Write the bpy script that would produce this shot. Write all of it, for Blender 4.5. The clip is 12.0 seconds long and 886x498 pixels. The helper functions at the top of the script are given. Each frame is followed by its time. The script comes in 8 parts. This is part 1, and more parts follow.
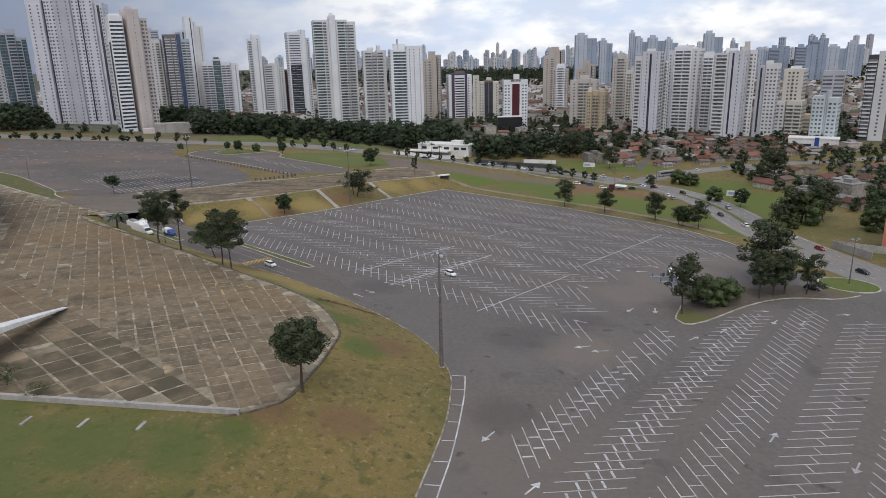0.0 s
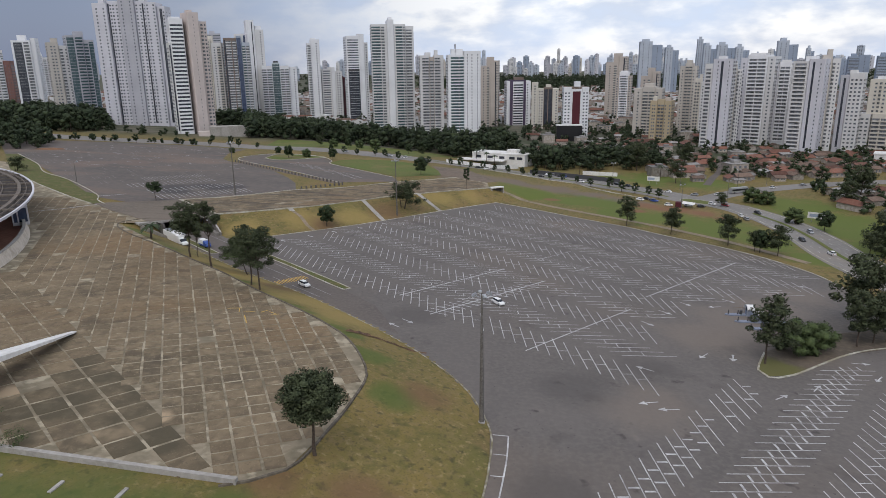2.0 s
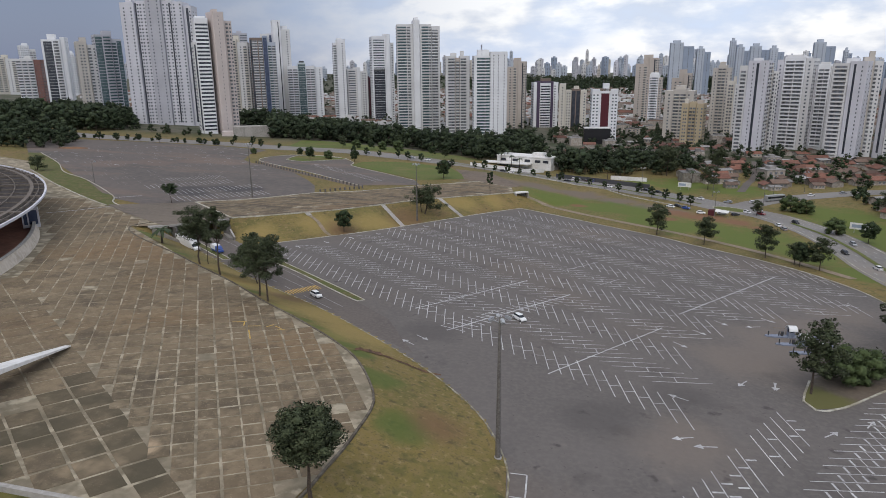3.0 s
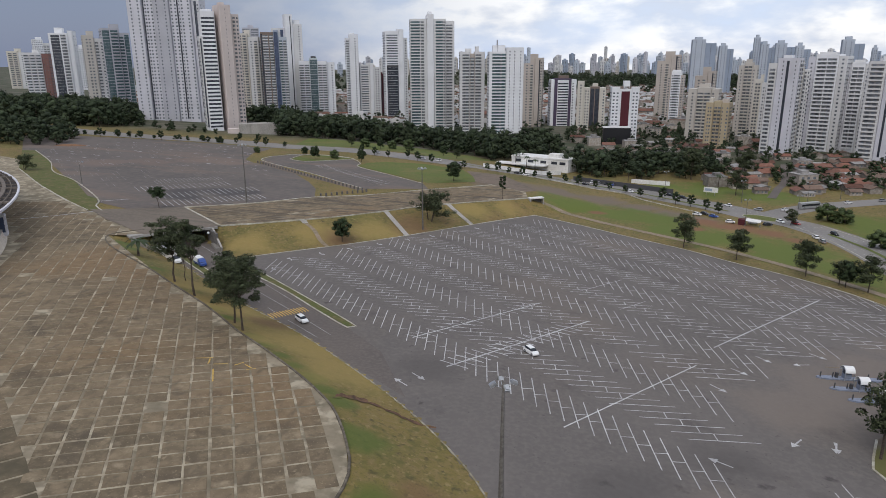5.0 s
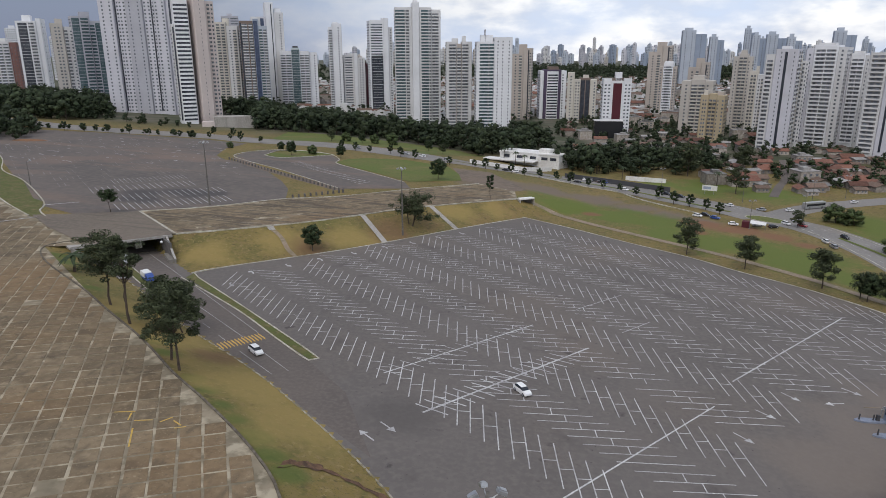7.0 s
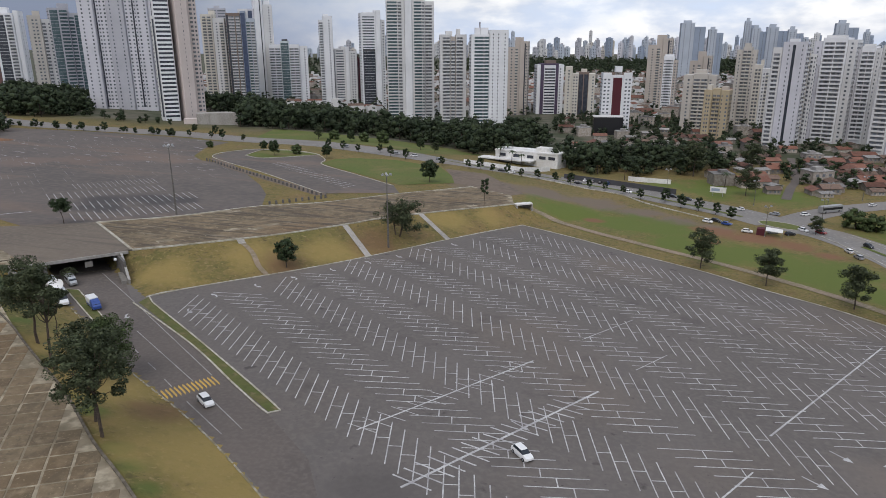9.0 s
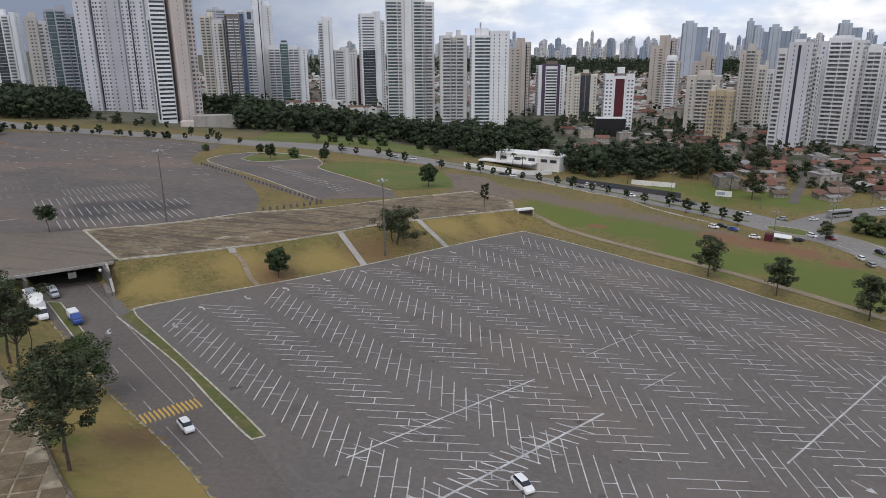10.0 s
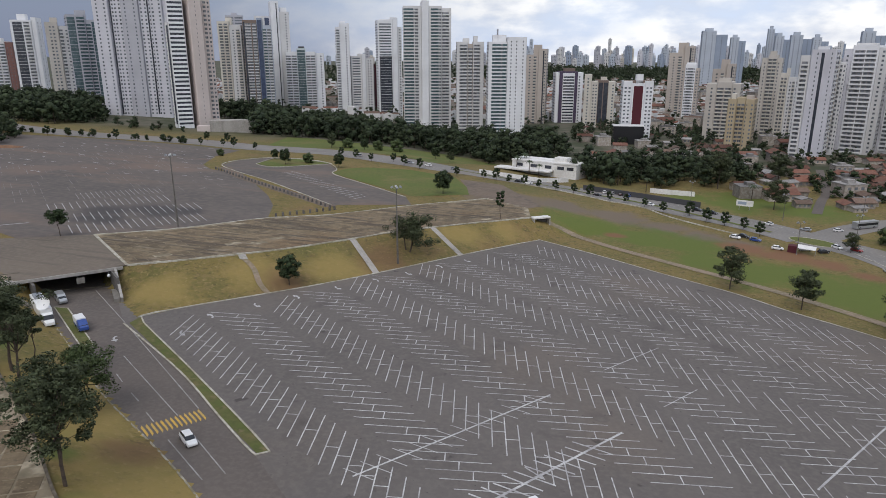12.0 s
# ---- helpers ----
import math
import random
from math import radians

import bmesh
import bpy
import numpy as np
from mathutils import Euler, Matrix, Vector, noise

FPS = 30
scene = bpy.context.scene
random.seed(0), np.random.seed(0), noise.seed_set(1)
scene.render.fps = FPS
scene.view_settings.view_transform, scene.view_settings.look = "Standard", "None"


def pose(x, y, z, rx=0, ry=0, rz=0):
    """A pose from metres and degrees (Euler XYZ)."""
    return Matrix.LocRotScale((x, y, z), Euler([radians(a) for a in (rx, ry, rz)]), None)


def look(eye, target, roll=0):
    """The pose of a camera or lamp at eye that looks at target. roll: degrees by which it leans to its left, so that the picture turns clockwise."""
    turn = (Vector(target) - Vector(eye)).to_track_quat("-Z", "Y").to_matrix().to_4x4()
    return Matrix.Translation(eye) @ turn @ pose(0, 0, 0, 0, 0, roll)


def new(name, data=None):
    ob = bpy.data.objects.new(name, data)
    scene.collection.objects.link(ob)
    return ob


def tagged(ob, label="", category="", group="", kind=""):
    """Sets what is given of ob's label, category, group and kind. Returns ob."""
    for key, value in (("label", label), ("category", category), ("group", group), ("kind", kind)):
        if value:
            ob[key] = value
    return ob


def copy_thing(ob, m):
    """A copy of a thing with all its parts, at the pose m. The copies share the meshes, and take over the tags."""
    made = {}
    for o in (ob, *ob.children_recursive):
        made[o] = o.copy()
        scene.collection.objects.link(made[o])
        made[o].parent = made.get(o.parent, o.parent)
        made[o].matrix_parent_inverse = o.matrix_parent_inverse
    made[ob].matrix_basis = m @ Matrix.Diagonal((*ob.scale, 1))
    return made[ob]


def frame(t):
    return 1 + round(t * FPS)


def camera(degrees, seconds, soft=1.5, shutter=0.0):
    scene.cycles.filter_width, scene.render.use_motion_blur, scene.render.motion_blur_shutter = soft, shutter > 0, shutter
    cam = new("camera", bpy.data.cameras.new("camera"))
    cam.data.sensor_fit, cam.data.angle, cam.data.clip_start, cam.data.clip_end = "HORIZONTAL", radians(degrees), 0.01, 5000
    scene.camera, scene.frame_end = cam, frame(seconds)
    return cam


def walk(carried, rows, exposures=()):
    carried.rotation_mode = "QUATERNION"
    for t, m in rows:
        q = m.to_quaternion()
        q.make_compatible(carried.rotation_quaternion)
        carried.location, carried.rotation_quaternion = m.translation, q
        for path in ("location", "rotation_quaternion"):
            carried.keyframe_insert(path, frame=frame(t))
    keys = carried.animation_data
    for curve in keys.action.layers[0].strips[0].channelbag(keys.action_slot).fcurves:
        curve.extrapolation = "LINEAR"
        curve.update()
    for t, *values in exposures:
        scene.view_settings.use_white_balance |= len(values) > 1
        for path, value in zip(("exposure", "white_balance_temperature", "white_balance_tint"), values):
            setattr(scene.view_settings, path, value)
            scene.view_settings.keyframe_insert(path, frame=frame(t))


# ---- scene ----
from collections import defaultdict

# ---------------------------------------------------------------- camera
cam = camera(66.9, 12.0, soft=0.8)
# seconds, x, y, z, yaw, pitch, roll
PATH = [
    (0.0, 5.91, -119.91, 58.30, 2.44, -15.89, -1.35),
    (0.5, 6.14, -115.21, 58.22, 2.57, -15.67, -1.41),
    (1.0, 6.24, -110.52, 58.20, 2.71, -15.53, -1.40),
    (1.5, 6.44, -105.74, 58.22, 4.49, -15.45, -1.17),
    (2.0, 6.67, -101.31, 58.46, 7.22, -15.38, -0.80),
    (2.5, 6.93, -96.36, 58.53, 8.89, -15.33, -0.59),
    (3.0, 6.86, -91.10, 58.42, 9.41, -15.30, -0.54),
    (5.0, 6.26, -69.48, 58.31, 10.75, -15.60, -0.26),
    (5.5, 5.80, -63.89, 58.21, 10.63, -15.75, -0.22),
    (6.0, 5.25, -58.30, 58.12, 10.20, -15.96, -0.14),
    (6.5, 4.69, -52.66, 57.98, 9.90, -16.14, -0.10),
    (7.0, 4.43, -47.21, 57.85, 9.74, -16.33, -0.11),
    (9.0, 2.66, -25.22, 57.87, 9.39, -16.86, -0.15),
    (9.5, 2.52, -20.99, 58.00, 9.46, -16.81, -0.20),
    (10.0, 2.51, -17.97, 58.09, 9.54, -16.80, -0.27),
    (10.5, 2.30, -15.97, 58.12, 9.48, -16.78, -0.24),
    (11.0, 2.12, -14.81, 58.06, 9.78, -16.79, -0.15),
    (11.5, 2.11, -14.11, 57.80, 10.41, -16.60, -0.04),
    (12.0, 2.09, -13.90, 57.43, 10.87, -16.24, -0.04),
]
walk(cam, [(t, pose(x, y, z, 90 + pitch, 0, yaw) @ pose(0, 0, 0, 0, 0, roll)) for t, x, y, z, yaw, pitch, roll in PATH])

# ---------------------------------------------------------------- light
SUN_EL, SUN_AZ = 52.0, 198.0
world = bpy.data.worlds.new("sky")
scene.world = world
world.use_nodes = True
wn, wl = world.node_tree.nodes, world.node_tree.links
wn.clear()
sky = wn.new("ShaderNodeTexSky")
sky.sky_type, sky.sun_disc = "NISHITA", False
sky.sun_elevation, sky.sun_rotation = radians(SUN_EL), radians(SUN_AZ)
sky.air_density, sky.dust_density = 1.0, 2.0
sky_gain = wn.new("ShaderNodeVectorMath")
sky_gain.operation = "SCALE"
sky_gain.inputs[3].default_value = 0.10
wl.new(sky.outputs[0], sky_gain.inputs[0])
geo = wn.new("ShaderNodeTexCoord")
sep = wn.new("ShaderNodeSeparateXYZ")
wl.new(geo.outputs["Generated"], sep.inputs[0])
squash = wn.new("ShaderNodeMapping")
squash.inputs["Scale"].default_value = (1.0, 1.0, 2.4)
squash.inputs["Location"].default_value = (3.1, 1.7, 0.4)
wl.new(geo.outputs["Generated"], squash.inputs[0])
puffs = wn.new("ShaderNodeTexNoise")
puffs.inputs["Scale"].default_value, puffs.inputs["Detail"].default_value, puffs.inputs["Roughness"].default_value = 5.5, 8, 0.55
wl.new(squash.outputs[0], puffs.inputs["Vector"])
cover = wn.new("ShaderNodeMapRange")
cover.inputs[1].default_value, cover.inputs[2].default_value = 0.36, 0.58
wl.new(puffs.outputs["Fac"], cover.inputs[0])
shade = wn.new("ShaderNodeTexNoise")
shade.inputs["Scale"].default_value, shade.inputs["Detail"].default_value = 11.0, 6
wl.new(squash.outputs[0], shade.inputs["Vector"])
cloud = wn.new("ShaderNodeValToRGB")
cloud.color_ramp.elements[0].position, cloud.color_ramp.elements[1].position = 0.40, 0.57
cloud.color_ramp.elements[0].color = (0.60, 0.645, 0.76, 1)
cloud.color_ramp.elements[1].color = (0.97, 0.97, 0.99, 1)
wl.new(shade.outputs["Fac"], cloud.inputs[0])
blend = wn.new("ShaderNodeMix")
blend.data_type = "RGBA"
wl.new(cover.outputs[0], blend.inputs[0])
blend.inputs[6].default_value = (0.60, 0.70, 0.90, 1)
wl.new(cloud.outputs[0], blend.inputs[7])
# the rain front over the western half of the sky
front = wn.new("ShaderNodeMapRange")
front.interpolation_type = "SMOOTHSTEP"
front.inputs[1].default_value, front.inputs[2].default_value, front.inputs[3].default_value, front.inputs[4].default_value = -0.62, 0.02, 1.0, 0.0
wl.new(sep.outputs[0], front.inputs[0])
rain = wn.new("ShaderNodeMix")
rain.data_type = "RGBA"
wl.new(front.outputs[0], rain.inputs[0])
wl.new(blend.outputs[2], rain.inputs[6])
rain.inputs[7].default_value = (0.19, 0.225, 0.33, 1)
high = wn.new("ShaderNodeMix")
high.data_type = "RGBA"
high.inputs[0].default_value = 0.86
wl.new(sky_gain.outputs[0], high.inputs[6])
wl.new(rain.outputs[2], high.inputs[7])
bg = wn.new("ShaderNodeBackground")
wl.new(high.outputs[2], bg.inputs[0])
bg.inputs[1].default_value = 1.12
wo = wn.new("ShaderNodeOutputWorld")
wl.new(bg.outputs[0], wo.inputs[0])

sun = new("sun", bpy.data.lights.new("sun", "SUN"))
sun.data.energy, sun.data.angle, sun.data.color = 1.45, radians(40), (1.0, 0.95, 0.91)
sa, se = radians(SUN_AZ), radians(SUN_EL)
sun.matrix_world = look((0, 0, 0), (-math.sin(sa) * math.cos(se), -math.cos(sa) * math.cos(se), -math.sin(se)))
scene.view_settings.exposure = 0.06

# ---------------------------------------------------------------- helpers


def part(name, mesh, material, parent=None, label="", m=None):
    """One mesh object under a thing, from a bmesh or a mesh."""
    if isinstance(mesh, bmesh.types.BMesh):
        data = bpy.data.meshes.new(name)
        mesh.to_mesh(data)
        mesh.free()
    else:
        data = mesh
    if material is not None and not data.materials:
        data.materials.append(material)
    ob = new(name, data)
    if parent is not None:
        ob.parent = parent
    if m is not None:
        ob.matrix_basis = m
    if label:
        ob["label"] = label
    return ob


def thing(name, label, category, m=None, group="", kind=""):
    ob = new(name)
    ob.empty_display_size = 0.3
    if m is not None:
        ob.matrix_basis = m
    return tagged(ob, label, category, group, kind)


class Soup:
    """Collects vertices and faces quickly into one mesh."""

    def __init__(self):
        self.v, self.f, self.mi = [], [], []

    def quad(self, a, b, c, d, mi=0):
        n = len(self.v)
        self.v += [a, b, c, d]
        self.f.append((n, n + 1, n + 2, n + 3))
        self.mi.append(mi)

    def box(self, x0, x1, y0, y1, z0, z1, mi=0, bottom=False):
        n = len(self.v)
        self.v += [(x0, y0, z0), (x1, y0, z0), (x1, y1, z0), (x0, y1, z0), (x0, y0, z1), (x1, y0, z1), (x1, y1, z1), (x0, y1, z1)]
        fs = [(0, 1, 5, 4), (1, 2, 6, 5), (2, 3, 7, 6), (3, 0, 4, 7), (4, 5, 6, 7)] + ([(3, 2, 1, 0)] if bottom else [])
        self.f += [tuple(n + k for k in q) for q in fs]
        self.mi += [mi] * len(fs)

    def prism(self, loop, z0, z1, mi=0):
        """A closed column over a plan outline (counterclockwise)."""
        n, k = len(self.v), len(loop)
        self.v += [(x, y, z0) for x, y in loop] + [(x, y, z1) for x, y in loop]
        for i in range(k):
            j = (i + 1) % k
            self.f.append((n + i, n + j, n + k + j, n + k + i))
            self.mi.append(mi)
        self.f.append(tuple(n + k + i for i in range(k)))
        self.mi.append(mi)

    def tube(self, a, b, ra, rb, sides=7, mi=0, cap=True):
        a, b = Vector(a), Vector(b)
        d = (b - a).normalized()
        u = d.orthogonal().normalized()
        w = d.cross(u)
        n = len(self.v)
        for c, r in ((a, ra), (b, rb)):
            for i in range(sides):
                t = 2 * math.pi * i / sides
                self.v.append(tuple(c + (u * math.cos(t) + w * math.sin(t)) * r))
        for i in range(sides):
            j = (i + 1) % sides
            self.f.append((n + i, n + j, n + sides + j, n + sides + i))
            self.mi.append(mi)
        if cap:
            self.f.append(tuple(n + sides + i for i in range(sides)))
            self.mi.append(mi)

    def rod(self, stations, sides=8, mi=0):
        """One continuous rod through (centre, radius) stations, closed at its end."""
        n = len(self.v)
        pts = [Vector(c) for c, _ in stations]
        for k, (c, r) in enumerate(stations):
            d = (pts[min(k + 1, len(pts) - 1)] - pts[max(k - 1, 0)]).normalized()
            u = Vector((1, 0, 0)) if abs(d.z) > 0.7 else Vector((0, 0, 1))
            w = d.cross(u).normalized()
            u = w.cross(d).normalized()
            for i in range(sides):
                t = 2 * math.pi * i / sides
                self.v.append(tuple(pts[k] + (u * math.cos(t) + w * math.sin(t)) * r))
        for k in range(len(stations) - 1):
            for i in range(sides):
                j = (i + 1) % sides
                self.f.append((n + k * sides + i, n + k * sides + j, n + (k + 1) * sides + j, n + (k + 1) * sides + i))
                self.mi.append(mi)
        self.f.append(tuple(n + (len(stations) - 1) * sides + i for i in range(sides)))
        self.mi.append(mi)

    def mesh(self, name, materials, smooth=False):
        data = bpy.data.meshes.new(name)
        data.from_pydata(self.v, [], self.f)
        for mat in materials if isinstance(materials, (list, tuple)) else [materials]:
            data.materials.append(mat)
        if any(self.mi):
            data.polygons.foreach_set("material_index", self.mi)
        if smooth:
            data.polygons.foreach_set("use_smooth", [True] * len(self.f))
        data.update()
        return data


def spline(points, step):
    """Points at about that step along a smooth line through the given ones."""
    pts = [Vector((*p, 0)[:3]) for p in points]
    out = []
    for i in range(len(pts) - 1):
        p0, p1, p2, p3 = pts[max(i - 1, 0)], pts[i], pts[i + 1], pts[min(i + 2, len(pts) - 1)]
        n = max(1, int((p2 - p1).length / step))
        for k in range(n):
            t = k / n
            out.append(0.5 * ((2 * p1) + (p2 - p0) * t + (2 * p0 - 5 * p1 + 4 * p2 - p3) * t * t + (3 * p1 - p0 - 3 * p2 + p3) * t ** 3))
    out.append(pts[-1])
    return [(p.x, p.y) for p in out]


# ---------------------------------------------------------------- terrain
SX, SY = -0.04783, -0.03283          # fall of the car park, east and north
RISE = 5.2                           # the upper terrace above the car park
TOE = [(-3, -70), (-1.9, -42.6), (1.2, -24), (2, -12), (1.5, -2), (-3.4, 11.5), (-12, 24), (-24, 37), (-43, 54), (-56, 64), (-75, 77),
       (-97, 95), (-117, 111), (-150, 138), (-137, 154), (-104, 122), (-101, 119), (-91.5, 110.5), (-86, 119), (-58.6, 151), (-28, 194),
       (-7.6, 220.7), (25, 250), (20, 320), (-25, 400), (-90, 470), (-200, 600)]
CREST = [(-37, -70), (-32, -34), (-24, -27), (-21.5, -15), (-20.5, -5), (-20.5, 4), (-23.5, 11.8), (-28.9, 21), (-37, 29.3), (-48.6, 39),
         (-57.5, 45.8), (-71.3, 57.7), (-94.3, 75.2), (-130.5, 105.5), (-107, 130), (-84, 152), (-67, 172.5), (-47, 199), (-11.7, 234), (-8, 258), (-30, 305), (-90, 375), (-170, 435),
         (-260, 520), (-300, 620)]
LOW = TOE + [(-200, 6000), (6000, 6000), (6000, -3000), (-3, -3000)]
HIGH = CREST + [(-300, 6000), (-6000, 6000), (-6000, -3000), (-36, -3000)]


def line_distance(x, y, line):
    best = np.full(x.shape, 1e9)
    for (a, b), (c, d) in zip(line, line[1:]):
        ex, ey = c - a, d - b
        t = np.clip(((x - a) * ex + (y - b) * ey) / (ex * ex + ey * ey), 0, 1)
        best = np.minimum(best, np.hypot(x - a - t * ex, y - b - t * ey))
    return best


def within(x, y, loop):
    r = np.zeros(x.shape, bool)
    for (a, b), (c, d) in zip(loop, loop[1:] + loop[:1]):
        if b == d:
            continue
        r ^= ((b > y) != (d > y)) & (x < (c - a) * (y - b) / (d - b) + a)
    return r


def ground(x, y):
    x, y = np.atleast_1d(np.asarray(x, float)), np.atleast_1d(np.asarray(y, float))
    z = np.clip(SX * x + SY * y, -14, 14) + np.clip((y - 900) * 0.006, 0, 16)
    dt, dc = line_distance(x, y, TOE), line_distance(x, y, CREST)
    w = dt / (dt + dc + 1e-9)
    w = np.where(within(x, y, HIGH), 1.0, w)
    w = np.where(within(x, y, LOW), 0.0, w)
    return z + RISE * w


def gz(x, y):
    return float(ground(x, y)[0])


def low(x, y):
    return SX * x + SY * y


def slope_pose(x, y, z, angle):
    """A pose lying in the plane of the car park, turned by angle in plan."""
    n = Vector((-SX, -SY, 1)).normalized()
    c, s = math.cos(radians(angle)), math.sin(radians(angle))
    ax = Vector((c, s, SX * c + SY * s)).normalized()
    ay = n.cross(ax)
    m = Matrix((ax, ay, n)).transposed().to_4x4()
    m.translation = (x, y, z)
    return m


AU = radians(-38.3)
EU, EW = (math.cos(AU), math.sin(AU)), (-math.sin(AU), math.cos(AU))


def uw(u, w):
    """Plan place from the car park's own axes."""
    return u * EU[0] + w * EW[0], u * EU[1] + w * EW[1]

# ---------------------------------------------------------------- materials


def mat(name, base, rough=0.85, vary=None, scale=0.5, fine=None, fine_scale=6.0, bump=0.0, bump_scale=8.0, metal=0.0, spec=0.3,
        per="", per_amount=0.0, coords="world"):
    """A surface with broad patches (vary), grain (fine), relief and, with per, a lighter or darker tone piece by piece."""
    m = bpy.data.materials.new(name)
    m.use_nodes = True
    n, l = m.node_tree.nodes, m.node_tree.links
    b = n["Principled BSDF"]
    b.inputs["Roughness"].default_value, b.inputs["Metallic"].default_value = rough, metal
    b.inputs["Specular IOR Level"].default_value = spec
    if coords == "world":
        where = n.new("ShaderNodeNewGeometry").outputs["Position"]
    else:
        where = n.new("ShaderNodeTexCoord").outputs["Object"]
    col = n.new("ShaderNodeRGB")
    col.outputs[0].default_value = (*base, 1)
    out = col.outputs[0]

    def layer(out, colour, sc, lo, hi, detail=4, amount=1.0):
        t = n.new("ShaderNodeTexNoise")
        t.inputs["Scale"].default_value, t.inputs["Detail"].default_value = sc, detail
        l.new(where, t.inputs["Vector"])
        r = n.new("ShaderNodeMapRange")
        r.inputs[1].default_value, r.inputs[2].default_value = lo, hi
        r.inputs[4].default_value = amount
        l.new(t.outputs["Fac"], r.inputs[0])
        x = n.new("ShaderNodeMix")
        x.data_type = "RGBA"
        l.new(r.outputs[0], x.inputs[0])
        l.new(out, x.inputs[6])
        x.inputs[7].default_value = (*colour, 1)
        return x.outputs[2]

    if vary:
        out = layer(out, vary, scale, 0.38, 0.68)
    if fine:
        out = layer(out, fine, fine_scale, 0.42, 0.70, 6, 0.75)
    if per:
        if per == "object":
            rnd = n.new("ShaderNodeObjectInfo").outputs["Random"]
        else:
            rnd = n.new("ShaderNodeNewGeometry").outputs["Random Per Island"]
        r = n.new("ShaderNodeMapRange")
        r.inputs[3].default_value, r.inputs[4].default_value = 1 - per_amount, 1 + per_amount
        l.new(rnd, r.inputs[0])
        s = n.new("ShaderNodeVectorMath")
        s.operation = "SCALE"
        l.new(out, s.inputs[0])
        l.new(r.outputs[0], s.inputs[3])
        out = s.outputs[0]
    l.new(out, b.inputs["Base Color"])
    if bump:
        t = n.new("ShaderNodeTexNoise")
        t.inputs["Scale"].default_value, t.inputs["Detail"].default_value = bump_scale, 5
        l.new(where, t.inputs["Vector"])
        u = n.new("ShaderNodeBump")
        u.inputs["Strength"].default_value = bump
        l.new(t.outputs["Fac"], u.inputs["Height"])
        l.new(u.outputs[0], b.inputs["Normal"])
    return m


def add_layer(m, colour, scale, lo, hi, amount=1.0, detail=5, stretch=(1, 1, 1), turn=0.0):
    """One more patchy tint over a material's base colour."""
    n, l = m.node_tree.nodes, m.node_tree.links
    b = n["Principled BSDF"]
    old = b.inputs["Base Color"].links[0].from_socket
    g = n.new("ShaderNodeNewGeometry")
    mp = n.new("ShaderNodeMapping")
    mp.inputs["Scale"].default_value = stretch
    mp.inputs["Rotation"].default_value = (0, 0, radians(turn))
    l.new(g.outputs["Position"], mp.inputs[0])
    t = n.new("ShaderNodeTexNoise")
    t.inputs["Scale"].default_value, t.inputs["Detail"].default_value = scale, detail
    l.new(mp.outputs[0], t.inputs["Vector"])
    r = n.new("ShaderNodeMapRange")
    r.inputs[1].default_value, r.inputs[2].default_value, r.inputs[4].default_value = lo, hi, amount
    l.new(t.outputs["Fac"], r.inputs[0])
    x = n.new("ShaderNodeMix")
    x.data_type = "RGBA"
    l.new(r.outputs[0], x.inputs[0])
    l.new(old, x.inputs[6])
    x.inputs[7].default_value = (*colour, 1)
    l.new(x.outputs[2], b.inputs["Base Color"])
    return m


def add_spots(m, colour, spots, soft, amount=1.0):
    """Frayed patches of another tint round several places (x, y, radius)."""
    n, l = m.node_tree.nodes, m.node_tree.links
    b = n["Principled BSDF"]
    old = b.inputs["Base Color"].links[0].from_socket
    g = n.new("ShaderNodeNewGeometry")
    t = n.new("ShaderNodeTexNoise")
    t.inputs["Scale"].default_value, t.inputs["Detail"].default_value, t.inputs["Roughness"].default_value = 0.09, 7, 0.62
    l.new(g.outputs["Position"], t.inputs["Vector"])
    best = None
    for x, y, r in spots:
        mp = n.new("ShaderNodeMapping")
        mp.inputs["Location"].default_value, mp.inputs["Scale"].default_value = (-x / r, -y / r, 0), (1 / r, 1 / r, 0)
        l.new(g.outputs["Position"], mp.inputs[0])
        d = n.new("ShaderNodeVectorMath")
        d.operation = "LENGTH"
        l.new(mp.outputs[0], d.inputs[0])
        if best is None:
            best = d.outputs["Value"]
        else:
            k = n.new("ShaderNodeMath")
            k.operation = "MINIMUM"
            l.new(best, k.inputs[0])
            l.new(d.outputs["Value"], k.inputs[1])
            best = k.outputs[0]
    k = n.new("ShaderNodeMath")
    k.operation = "MULTIPLY_ADD"
    k.inputs[1].default_value = 2.4
    l.new(t.outputs["Fac"], k.inputs[0])
    l.new(best, k.inputs[2])
    r = n.new("ShaderNodeMapRange")
    r.interpolation_type = "SMOOTHSTEP"
    r.inputs[1].default_value, r.inputs[2].default_value, r.inputs[3].default_value, r.inputs[4].default_value = 2.2 - soft, 2.2 + soft, amount, 0.0
    l.new(k.outputs[0], r.inputs[0])
    x2 = n.new("ShaderNodeMix")
    x2.data_type = "RGBA"
    l.new(r.outputs[0], x2.inputs[0])
    l.new(old, x2.inputs[6])
    x2.inputs[7].default_value = (*colour, 1)
    l.new(x2.outputs[2], b.inputs["Base Color"])
    return m


